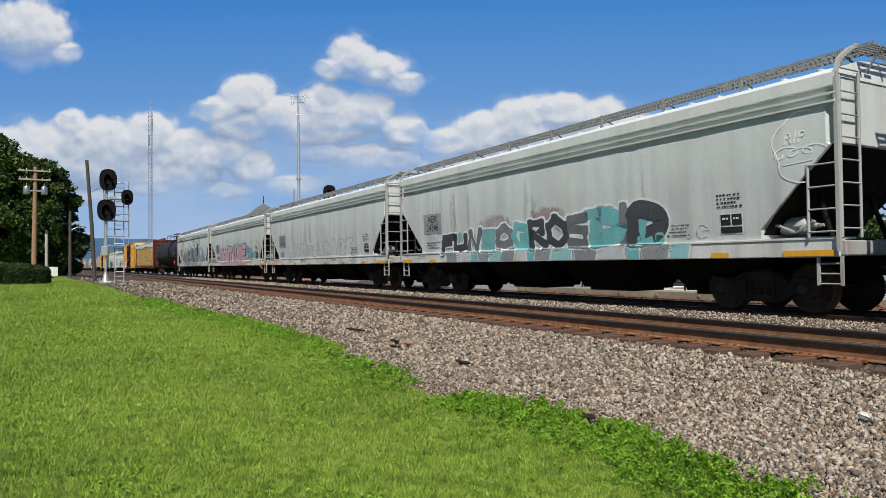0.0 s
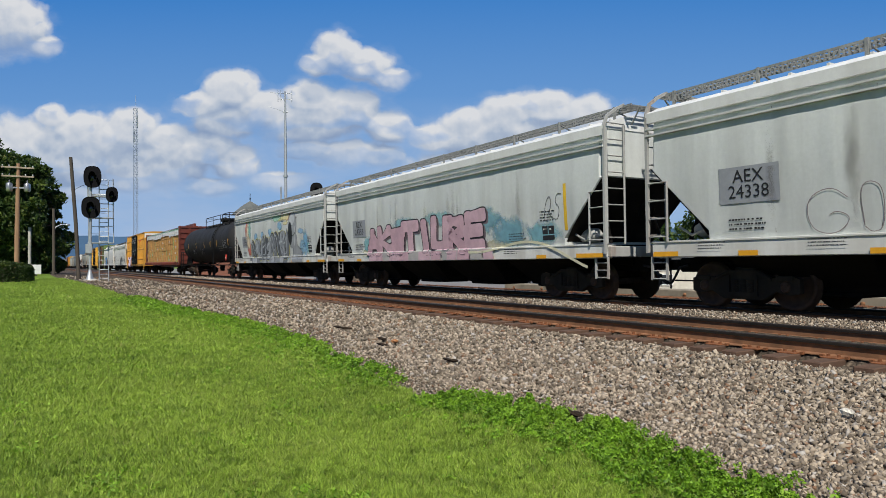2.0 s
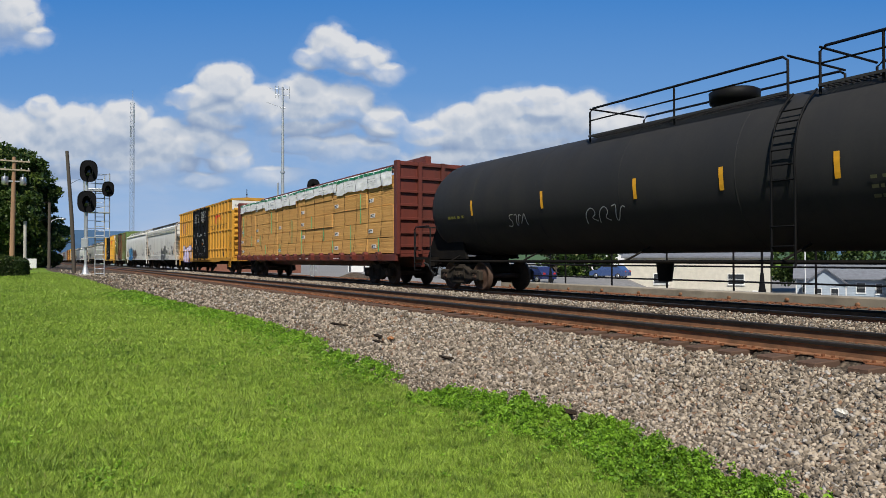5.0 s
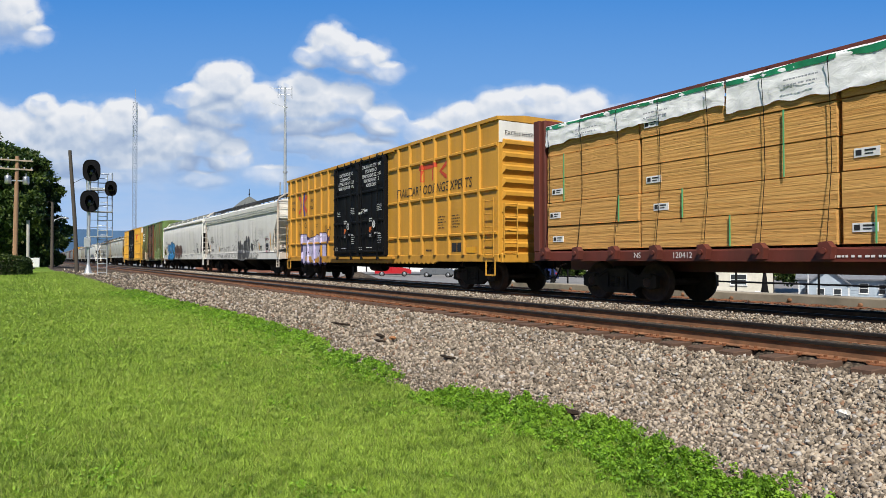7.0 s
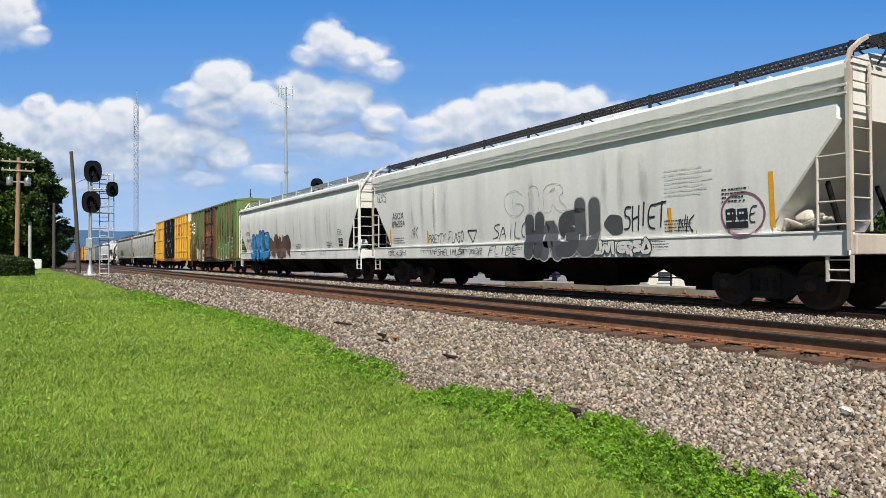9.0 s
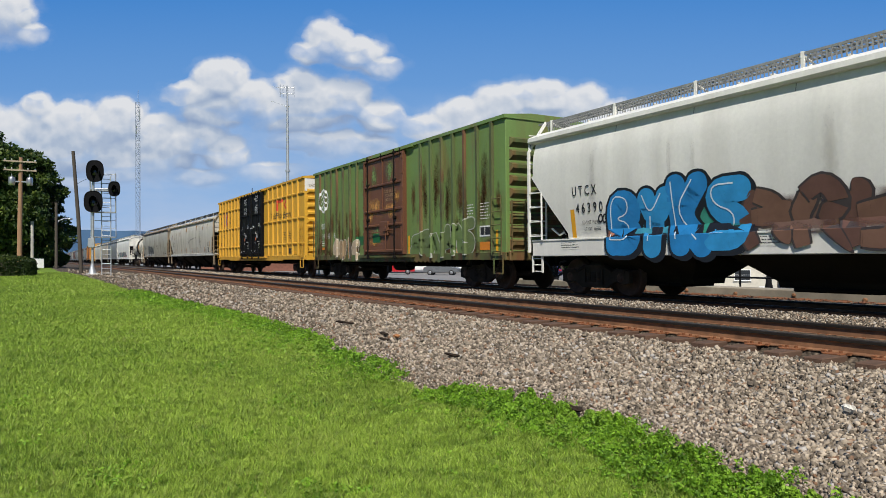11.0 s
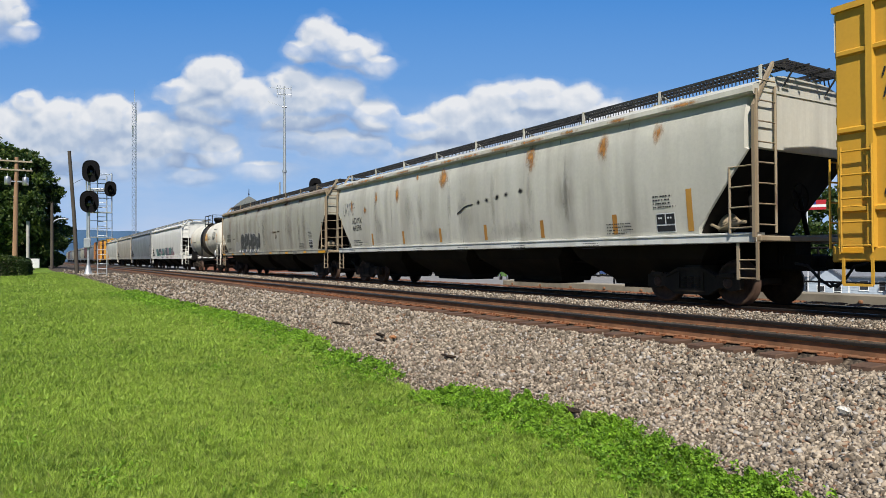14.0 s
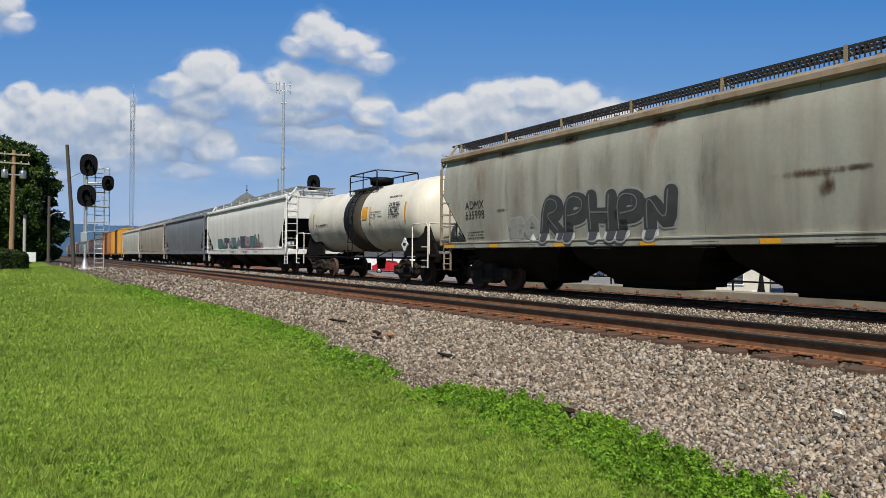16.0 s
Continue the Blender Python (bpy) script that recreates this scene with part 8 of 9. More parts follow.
# ---- masts behind the tracks ----
# steel tinted towards the sky, so the distance haze is in its colour
HAZE_STEEL = plain("haze-tinted grey steel", (0.25, 0.30, 0.39), 0.8, 0.0, 0.1, spec=0.1)

def lattice_tower():
    t = thing("lattice_tower", "tall slim grey lattice radio tower", "tower", at=place(6.45, 400, -1, 20))
    m = Mesh()
    w, h = 1.3, 86.0
    legs = [(w * math.cos(a), w * math.sin(a)) for a in (0.3, 2.4, 4.5)]
    for x, y in legs:
        m.rod((x, y, 0), (x, y, h), 0.12, 4)
    n = 34
    for i in range(n):
        z0, z1 = h * i / n, h * (i + 1) / n
        for k in range(3):
            a, b = legs[k], legs[(k + 1) % 3]
            m.rod((a[0], a[1], z0), (b[0], b[1], z1), 0.075, 4), m.rod((a[0], a[1], z1), (b[0], b[1], z1), 0.06, 4)
    part("lattice", m, HAZE_STEEL, t)
    part("antenna", Mesh().rod((0, 0, h), (0, 0, h + 7), 0.12, 5).box(-2.6, -1.6, -0.2, 0.2, h - 18, h - 12).box(1.6, 2.0, -0.2, 0.2, h - 10, h - 4), GALV, t)


lattice_tower()


def antenna_mast():
    t = thing("antenna_mast", "grey tubular mast with small dipole antennas on top", "mast", at=place(17.72, 150, -1, 72))
    part("tube", Mesh().tube([(0, 0, 0), (0, 0, 26), (0, 0, 39.0)], [0.38, 0.32, 0.2], 8), GALV, t)
    m = Mesh()
    for z in (38.6, 37.3):
        m.rod((-1.5, 0, z), (1.4, 0, z), 0.07, 5)
    for x in (-1.5, -0.9, 1.4):
        m.rod((x, 0, 36.6), (x, 0, 39.2), 0.07, 5)
    m.rod((-3.2, 0, 38.7), (-1.5, 0, 38.5), 0.05, 4)
    m.rod((-0.2, 0, 34.6), (-3.4, 0, 35.6), 0.05, 4)
    m.rod((-0.5, 0, 34.6), (0.5, 0, 34.6), 0.16, 5)
    part("antenna_head", m, GALV, t)
    part("collar", Mesh().lathe([(20.5, 0.5), (20.9, 0.5)], n=8, axis="z"), GALV, t)
    part("side_pole", Mesh().rod((-1.0, 0, 0), (-1.0, 0, 18.4), 0.16, 6), GALV, t)


antenna_mast()
BRICK = plain("brick wall", (0.28, 0.12, 0.08), 0.9, 0.0, 0.25, 3.0)
SLATE = plain("grey-green slate roof", (0.14, 0.15, 0.14), 0.8, 0.0, 0.25, 2.0)


def station_building():
    b = thing("station_building", "brick building with a pointed slate roof and finial", "building", at=place(14.9, 100, -1.1, 15))
    part("wall", Mesh().box(-6, 6, -5, 5, 0, 4.0, 0.05).box(-1.3, 1.3, -1.3, 1.3, 3.9, 8.7), BRICK, b)
    part("roof", Mesh().loft([[(-6.6, -5.6, 4.0), (6.6, -5.6, 4.0), (6.6, 5.6, 4.0), (-6.6, 5.6, 4.0)], [(-2.2, -2.2, 6.0), (2.2, -2.2, 6.0), (2.2, 2.2, 6.0), (-2.2, 2.2, 6.0)]]), SLATE, b)
    part("cupola", Mesh().box(-1.5, 1.5, -1.5, 1.5, 8.6, 9.0).loft([[(-1.95, -1.95, 9.0), (1.95, -1.95, 9.0), (1.95, 1.95, 9.0), (-1.95, 1.95, 9.0)], [(-0.9, -0.9, 10.2), (0.9, -0.9, 10.2), (0.9, 0.9, 10.2), (-0.9, 0.9, 10.2)], [(-0.1, -0.1, 10.9), (0.1, -0.1, 10.9), (0.1, 0.1, 10.9), (-0.1, 0.1, 10.9)]]), SLATE, b, "pointed slate cap")
    part("finial", Mesh().rod((0, 0, 10.8), (0, 0, 12.0), 0.05, 5).lathe([(11.1, 0.02), (11.25, 0.14), (11.4, 0.02)], n=8, axis="z"), SIGNAL_BLACK, b)


station_building()


# ---- vegetation ----
def leaf_cards(rng, centres, size, jitter=0.5):
    """Folded leaves, two triangles each, turned at random about the given points."""
    n = len(centres)
    d = rng.normal(size=(n, 3))
    d /= np.linalg.norm(d, axis=1, keepdims=True)
    u = np.cross(d, rng.normal(size=(n, 3)))
    u /= np.linalg.norm(u, axis=1, keepdims=True)
    w = np.cross(d, u)
    s = size * rng.uniform(1 - jitter, 1 + jitter, (n, 1))
    a, b = centres - u * s, centres + u * s
    c, e = centres + w * s * 0.55 + d * s * 0.2, centres - w * s * 0.55 + d * s * 0.2
    v = np.stack([a, c, b, e], 1).reshape(-1, 3)
    return v


def tree(at, height, spread_, seed, leaves=9000, label="large dark-green leafy tree", leaf=0.24, crown_low=0.15):
    rng = np.random.default_rng(seed)
    t = thing("tree", label, "tree", "trees", at)
    m = Mesh()
    m.tube([(0, 0, -0.4), (0.1, 0, height * 0.2), (0.0, 0.1, height * 0.45), (0.1, 0, height * 0.75)], [0.42, 0.34, 0.24, 0.1], 9)
    tips = []
    for i in range(9):
        a, z = rng.uniform(0, 6.28), height * rng.uniform(0.2, 0.55)
        r = spread_ * rng.uniform(0.5, 0.8)
        tip = (r * math.cos(a), r * math.sin(a), z + height * rng.uniform(0.12, 0.3))
        m.tube([(0, 0, z), (tip[0] * 0.5, tip[1] * 0.5, z + (tip[2] - z) * 0.65), tip], [0.16, 0.1, 0.04], 6)
    part("trunk", m, GREY_WOOD, t, "dark bark trunk with limbs")
    clumps = []
    k = 95
    for i in range(k):
        z = rng.uniform(crown_low, 1.0)
        f = (z - crown_low) / (1 - crown_low)
        rad = spread_ * (math.sin(math.pi * min(0.98, 0.16 + 0.80 * f)) ** 0.7) * rng.uniform(0.45, 1.0)
        a = rng.uniform(0, 6.28)
        clumps.append((rad * math.cos(a), rad * math.sin(a), z * height * 0.97, spread_ * rng.uniform(0.16, 0.30)))
    clumps = np.array(clumps)
    pick = rng.integers(0, k, leaves)
    off = rng.normal(size=(leaves, 3))
    off /= np.linalg.norm(off, axis=1, keepdims=True)
    off *= rng.uniform(0.55, 1.08, (leaves, 1)) ** 0.7
    c = clumps[pick, :3] + off * clumps[pick, 3:4] * np.array([1, 1, 0.8])
    part("crown", bulk("crown", leaf_cards(rng, c, leaf), 4, LEAVES), None, t)
    return t


tree(place(-4.3, 78, 0.2), 13.6, 5.6, 1, 26000, leaf=0.18, crown_low=0.08)
tree(place(-1.2, 80, 0.2), 11.8, 4.6, 2, 26000, leaf=0.18, crown_low=0.06)
tree(place(0.4, 86, 0.2), 9.0, 2.6, 3, 9000, "dark-green leafy tree of middling height", 0.24, 0.06)
tree(place(-7.5, 82, 0.2), 14.5, 6.0, 4, 9000)
for i, (b, r, h) in enumerate(((47, 150, 13), (52, 160, 14), (56.5, 150, 13), (60.5, 155, 15), (65, 150, 14), (70, 160, 16))):
    tree(place(b, r, -5.5), h + 4.5, 7.5, 20 + i, 5000, "broad green tree behind the houses", 0.42)

for i, (b, r, h) in enumerate(((40.4, 92, 5.6), (41.6, 98, 6.4), (42.9, 94, 5.4), (44.2, 104, 6.8), (34.6, 110, 5.0))):
    tree(place(b, r, -1.8), h, 2.3, 40 + i, 3500, "dark green shrubby tree at the end of the lot", 0.22, 0.04)


def hedge():
    rng = np.random.default_rng(5)
    n = 26000
    L, W, H = 6.15, 1.6, 1.15
    p = rng.uniform(0, 1, (n, 3)) * np.array([L, W, H])
    face = rng.integers(0, 4, n)
    p[:, 2] = np.where(face == 0, H + 0.02 * rng.normal(size=n), p[:, 2])
    p[:, 1] = np.where(face == 1, 0.0, np.where(face == 2, W, p[:, 1]))
    p[:, 0] = np.where(face == 3, L, p[:, 0])
    p += rng.normal(size=(n, 3)) * 0.035
    p[:, 2] -= (0.30 * np.abs(p[:, 1] / W - 0.5) ** 2 * 2 + 0.45 * np.clip(p[:, 0] / L - 0.55, 0, 1) ** 1.5 + 1.6 * np.clip(p[:, 0] / L - 0.84, 0, 1) ** 1.4) * (p[:, 2] / H)
    h = thing("hedge", "low clipped dark-green hedge on the lawn", "hedge", at=place(-9.2, 41.0, 0.12, 83))
    part("leaves", bulk("leaves", leaf_cards(rng, p, 0.045), 4, HEDGE_LEAVES), None, h)
    part("inner_twigs", Mesh().box(0.05, L - 0.6, 0.06, W - 0.06, -0.1, H - 0.36, 0.08), GREY_WOOD, h)


hedge()


# ---- things beyond the far track ----
def parked_car(at, colour, label, seed=0):
    c = thing("car", label, "car", "parked cars", at)
    body = paint("car paint %d" % seed, colour, amount=0.1, rough=0.25, dents=0.0)
    prof = [(-2.1, 0.35), (-2.12, 0.75), (-2.0, 0.95), (-1.75, 1.02), (-1.3, 1.45), (-0.3, 1.52), (0.5, 1.45), (1.15, 1.0), (1.9, 0.88), (2.12, 0.7), (2.12, 0.35)]
    m = Mesh()
    m.loft([[(x, y, z) for x, z in prof] if abs(y) < 0.8 else [(x * 0.985, y, min(z, 0.95) if z > 0.95 else z) for x, z in prof] for y in (-0.86, -0.79, 0.79, 0.86)])
    part("body", m, body, c)
    g = Mesh()
    for y in (-0.80, 0.80):
        g.prism([(-1.55, 1.03), (-1.22, 1.40), (-0.3, 1.46), (0.42, 1.40), (0.95, 1.03)], y - 0.015 if y < 0 else y, y if y < 0 else y + 0.015)
    part("side_window", g, GLASS_DARK, c)
    part("windscreen", Mesh().prism([(0.56, 1.42), (1.14, 1.02), (1.17, 1.03), (0.60, 1.44)], -0.72, 0.72), GLASS_DARK, c)
    for x in (-1.3, 1.3):
        for y in (-0.80, 0.80):
            w = part("wheel", Mesh().lathe([(-0.1, 0.2), (-0.1, 0.31), (0.1, 0.31), (0.1, 0.2)], centre=(x, y, 0.31), n=18), TYRE, c)
            part("rim", Mesh().lathe([(-0.11, 0.02), (-0.108, 0.2), (0.108, 0.2), (0.11, 0.02)], centre=(x, y, 0.31), n=14), CHROME, w)
    for y in (-0.6, 0.6):
        part("headlight", Mesh().box(2.05, 2.13, y - 0.16, y + 0.16, 0.66, 0.80, 0.02), CHROME, c)
        part("tail_light", Mesh().box(-2.13, -2.06, y - 0.14, y + 0.14, 0.74, 0.92, 0.02), spray((0.4, 0.02, 0.02)), c)
    return c


def on_lot(bearing, reach, turn=0.0):
    b = radians(bearing)
    x, y = -reach * math.cos(b), reach * math.sin(b)
    return pose(x, y, float(lot_z(np.float64(x), np.float64(y))), 0, 0, turn)


parked_car(on_lot(26.6, 80, 62), (0.42, 0.015, 0.02), "bright red hatchback parked on the lot", 1)
parked_car(on_lot(30.4, 82, 48), (0.12, 0.13, 0.14), "dark grey car parked on the lot", 2)
parked_car(on_lot(38.7, 66, 178), (0.02, 0.03, 0.10), "dark blue car parked on the lot", 3)
parked_car(on_lot(36.6, 64, 160), (0.16, 0.42, 0.03), "lime green hatchback parked on the lot", 4)
parked_car(on_lot(44.7, 78, 200), (0.05, 0.09, 0.22), "blue car parked behind the platform wall", 5)
CREAM = plain("cream siding", (0.60, 0.565, 0.47), 0.8, 0.0, 0.12, 1.5)
BLUE_SIDING = plain("pale blue siding", (0.36, 0.42, 0.48), 0.8, 0.0, 0.12, 1.5)
GREY_ROOF = plain("grey shingle roof", (0.17, 0.18, 0.20), 0.9, 0.0, 0.2, 2.0)
WHITE_TRIM = plain("white trim paint", (0.75, 0.75, 0.73), 0.6, 0.0, 0.1)


def window(b, x, y, z, w, h, facing=-1):
    f = part("window", Mesh().box(x - w / 2 - 0.1, x + w / 2 + 0.1, y - 0.06, y + 0.02, z - h / 2 - 0.1, z + h / 2 + 0.1, 0.01), WHITE_TRIM, b)
    part("pane", Mesh().box(x - w / 2, x + w / 2, y - 0.075, y - 0.055, z - h / 2, z - 0.03), GLASS_DARK, f)
    part("pane", Mesh().box(x - w / 2, x + w / 2, y - 0.075, y - 0.055, z + 0.03, z + h / 2), GLASS_DARK, f)
    part("sill", Mesh().box(x - w / 2 - 0.15, x + w / 2 + 0.15, y - 0.12, y, z - h / 2 - 0.18, z - h / 2 - 0.1), WHITE_TRIM, f)


def gable_house(at, L, D, eave, ridge, siding, label, wins, gable_front=True):
    b = thing("house", label, "house", "houses behind the railway", at)
    m = Mesh().box(-L / 2, L / 2, 0, D, 0, eave)
    m.prism([(-L / 2, eave), (L / 2, eave), (0, ridge)], 0.0, D) if gable_front else m.prism([(0.02, eave), (D - 0.02, eave), (D / 2, ridge)], -L / 2, L / 2, "x")
    part("wall", m, siding, b)
    n = int(eave / 0.22)
    bd = Mesh()
    for i in range(n):
        bd.prism([(-0.035, i * 0.22), (0.0, i * 0.22), (0.0, i * 0.22 + 0.2)], -L / 2, L / 2, "x")
    part("siding_board", bd, siding, b)
    if gable_front:
        for s in (-1, 1):
            r = Mesh().prism([(0, ridge + 0.02), (0, ridge + 0.2), (s * (L / 2 + 0.5), eave - 0.2), (s * (L / 2 + 0.5), eave - 0.38)], -0.4, D + 0.4)
            part("roof", r, GREY_ROOF, b)
    else:
        for s, y0 in ((-1, -0.5), (1, D + 0.5)):
            r = Mesh().prism([(D / 2, ridge + 0.02), (D / 2, ridge + 0.2), (y0, eave - 0.1), (y0, eave - 0.28)], -L / 2 - 0.4, L / 2 + 0.4, "x")
            part("roof", r, GREY_ROOF, b)
    for x, z, w, h in wins:
        window(b, x, 0, z, w, h)
    part("corner_board", Mesh().box(-L / 2 - 0.03, -L / 2 + 0.12, -0.06, 0.1, 0, eave), WHITE_TRIM, b)
    part("corner_board", Mesh().box(L / 2 - 0.12, L / 2 + 0.03, -0.06, 0.1, 0, eave), WHITE_TRIM, b)
    return b


gable_house(place(61.2, 113, -5.7, 30), 11.5, 10, 3.9, 6.0, BLUE_SIDING, "pale blue clapboard house with a grey gabled roof", [(-4.4, 2.4, 0.9, 1.4), (-1.2, 2.4, 0.9, 1.4), (2.4, 2.5, 1.0, 1.3), (4.6, 2.4, 0.7, 1.3)], False)
gable_house(place(60.2, 108, -5.7, 30), 5.0, 4, 3.2, 5.2, BLUE_SIDING, "small pale blue gabled porch wing with white trim", [(-0.9, 1.8, 0.8, 1.4), (1.1, 1.8, 0.8, 1.4)])
gable_house(place(66.5, 112, -5.7, 25), 10, 9, 4.1, 6.2, BLUE_SIDING, "pale blue house with white-framed windows", [(-3, 2.5, 0.9, 1.4), (0, 2.5, 0.9, 1.4), (3, 2.5, 0.9, 1.4)])
gable_house(place(45.0, 112, -2.2, 45), 9, 8, 2.6, 4.8, WHITE_TRIM, "small white house with a grey roof", [(-2, 1.6, 0.9, 1.1), (2, 1.6, 0.9, 1.1)])


def cream_building():
    b = thing("building", "long cream building with vertical siding and a gridded window", "building", at=place(51.2, 100, -5.4, 39))
    part("wall", Mesh().box(-9.4, 9.4, 0, 9, 0, 6.6), CREAM, b)
    for i in range(34):
        x = -9.3 + 0.33 * i
        part("batten", Mesh().box(x, x + 0.06, -0.05, 0.0, 0, 6.5), CREAM, b)
    part("roof", Mesh().prism([(-0.5, 6.5), (-0.5, 6.7), (4.5, 7.7), (9.5, 6.7), (9.5, 6.5)], -9.8, 9.8, "x"), GREY_ROOF, b)
    for x in (-4.4, 5.2):
        window(b, x, -0.05, 3.6, 1.9, 1.3)
    part("door", Mesh().box(7.2, 8.2, -0.06, 0.02, 0.0, 2.1, 0.02), WHITE_TRIM, b)


cream_building()
wb = thing("building", "low white building with dark posts behind the parked cars", "building", at=place(28.5, 94, -0.75, 62))
part("wall", Mesh().box(-9, 9, 0, 6, 0, 2.2), WHITE_TRIM, wb)
part("roof", Mesh().box(-9.4, 9.4, -0.6, 6.4, 2.2, 2.45, 0.03), GREY_ROOF, wb)
for i in range(10):
    part("post", Mesh().box(-8.8 + i * 1.95, -8.65 + i * 1.95, -0.5, -0.35, 0, 2.2), SIGNAL_BLACK, wb)


def iron_fence():
    f = thing("iron_fence", "black iron pipe fence along the platform wall", "fence", at=pose(0, 17.9, -1.15))
    for z in (1.45, 1.9, 2.35):
        part("rail", Mesh().rod((-23, 0, z), (6, 0, z), 0.028, 5), SIGNAL_BLACK, f)
    for i in range(12):
        x = -23 + 2.5 * i
        part("post", Mesh().rod((x, 0, 0), (x, 0, 2.4), 0.032, 6), SIGNAL_BLACK, f)
    return f


iron_fence()
for x in (-17.2, -30.5):
    l = thing("lamp_post", "black lamp post with a flared foot behind the wall", "street lamp", at=pose(x, 25.5, -1.2))
    part("foot", Mesh().lathe([(0, 0.30), (0.1, 0.30), (1.0, 0.12), (1.6, 0.06)], n=12, axis="z"), SIGNAL_BLACK, l)
    part("shaft", Mesh().rod((0, 0, 1.5), (0, 0, 3.0), 0.05, 8), SIGNAL_BLACK, l)
fl = thing("flag", "small red, white and blue flag on a slim pole", "flag", at=place(58.9, 60, -4.0, 30))
part("pole", Mesh().rod((0, 0, 0), (0, 0, 9.4), 0.05, 6), WHITE_TRIM, fl)
part("cloth", Mesh().box(0.05, 1.3, -0.02, 0.02, 8.55, 9.3), spray((0.45, 0.02, 0.03)), fl)
part("white_stripe", Mesh().box(0.05, 1.3, -0.03, 0.03, 8.75, 8.95), WHITE_TRIM, fl)
part("canton", Mesh().box(0.05, 0.6, -0.032, 0.032, 8.95, 9.3), spray((0.02, 0.04, 0.20)), fl)
gravel = Mesh().lathe([(-0.4, 2.6), (0.0, 2.2), (0.5, 1.0), (0.75, 0.3), (0.8, 0.02)], n=18, axis="z")
solid("gravel_heap", gravel, BALLAST, "low heap of grey gravel beside the far track", "gravel", at=place(23.6, 44, -0.62))

# ---- tracks ----
track_near = railway_track("track_near", TRACK_1, "empty rusty railway track on weathered wooden ties", -30, 2.5)
railway_track("track_far", TRACK_2, "railway track in use under the train", -25, 2.5)


# ---- litter on the ballast ----
def lump(name, x, y, sx, sy, sz, turn, mat, label, seed):
    rng = random.Random(seed)
    m = Mesh()
    rings = []
    for k, (o, s) in enumerate(((-0.5, 0.35), (-0.25, 0.9), (0.1, 1.0), (0.35, 0.75), (0.5, 0.2))):
        rings.append([(o * sx * 1.0, s * sy * 0.5 * math.cos(a) * rng.uniform(0.7, 1.1), s * sz * 0.5 * math.sin(a) * rng.uniform(0.7, 1.1)) for a in (2 * math.pi * i / 5 + k * 0.3 for i in range(5))])
    m.loft(rings)
    z = float(bed_z(np.float64(x), np.float64(y)))
    return solid(name, m, mat, label, "debris", at=pose(x, y, z + sz * 0.35 + 0.055, 0, 3, turn))


DARK_SCRAP = plain("dark scrap", (0.032, 0.023, 0.016), 0.9, 0.0, 0.3, 9.0, 0.3, 0.1)
lump("wood_scrap", -13.24, 5.42, 0.50, 0.12, 0.055, 28, DARK_SCRAP, "dark splintered piece of wood on the ballast", 1)
lump("wood_scrap", -10.44, 4.99, 0.30, 0.11, 0.05, 15, DARK_SCRAP, "small dark piece of wood on the ballast", 2)
lump("wood_scrap", -11.0, 5.25, 0.30, 0.10, 0.06, 5, DARK_SCRAP, "thin dark piece of wood on the ballast", 3)
lump("rust_scrap", -10.5, 5.25, 0.13, 0.12, 0.08, 40, spray((0.36, 0.16, 0.06)), "rust-orange lump on the ballast", 4)
lump("wood_scrap", -8.22, 4.98, 0.28, 0.09, 0.05, 20, DARK_SCRAP, "small dark chip of wood on the ballast", 5)
lump("pale_stone", -3.23, 5.85, 0.11, 0.09, 0.08, 20, spray((0.62, 0.58, 0.50)), "single whitish stone on the ballast", 6)
lump("wood_scrap", -4.94, 4.33, 0.22, 0.13, 0.06, 10, DARK_SCRAP, "dark scrap at the edge of the weeds", 7)


# ---- grass, weeds and loose stones ----
def polar(rng, n, r0, r1, a0, a1):
    r = np.exp(rng.uniform(math.log(r0), math.log(r1), n))
    a = np.radians(rng.uniform(a0, a1, n))
    return -r * np.cos(a), r * np.sin(a), r


def grass_blades():
    rng = np.random.default_rng(11)
    x, y, r = polar(rng, 1300000, 3.3, 48, -8, 70)
    keep = y < lawn_edge(x) + rng.normal(size=len(x)) * 0.05
    x, y, r = x[keep], y[keep], r[keep]
    n = len(x)
    z = ground_z(x, y)
    tuft = np.array([noise.noise((a * 7.0, b * 7.0, 0)) + 0.5 * noise.noise((a * 19.0, b * 19.0, 4)) for a, b in zip(x, y)])
    stem = rng.random(n) < 0.03
    h = (0.016 + 0.026 * rng.random(n)) * np.clip(1 + 0.9 * tuft, 0.4, 2.0) * (1 + r / 60) * np.where(stem, 1.9, 1.0)
    w = (0.0030 + 0.0028 * rng.random(n)) * np.maximum(1, r / 5.0) ** 0.80 * np.where(stem, 0.55, 1.0)
    a = rng.uniform(0, 6.283, n)
    lean = rng.normal(size=(n, 2)) * 0.55 * h[:, None]
    p = np.stack([x, y, z], 1)
    side = np.stack([np.cos(a) * w, np.sin(a) * w, np.zeros(n)], 1)
    tip = p + np.stack([lean[:, 0], lean[:, 1], h], 1)
    v = np.stack([p - side, p + side, tip], 1).reshape(-1, 3)
    ob = solid("grass", bulk("grass", v, 3, BLADES), BLADES, "short mown grass blades of the lawn", "grass", kind="stuff")
    return ob


grass_blades()


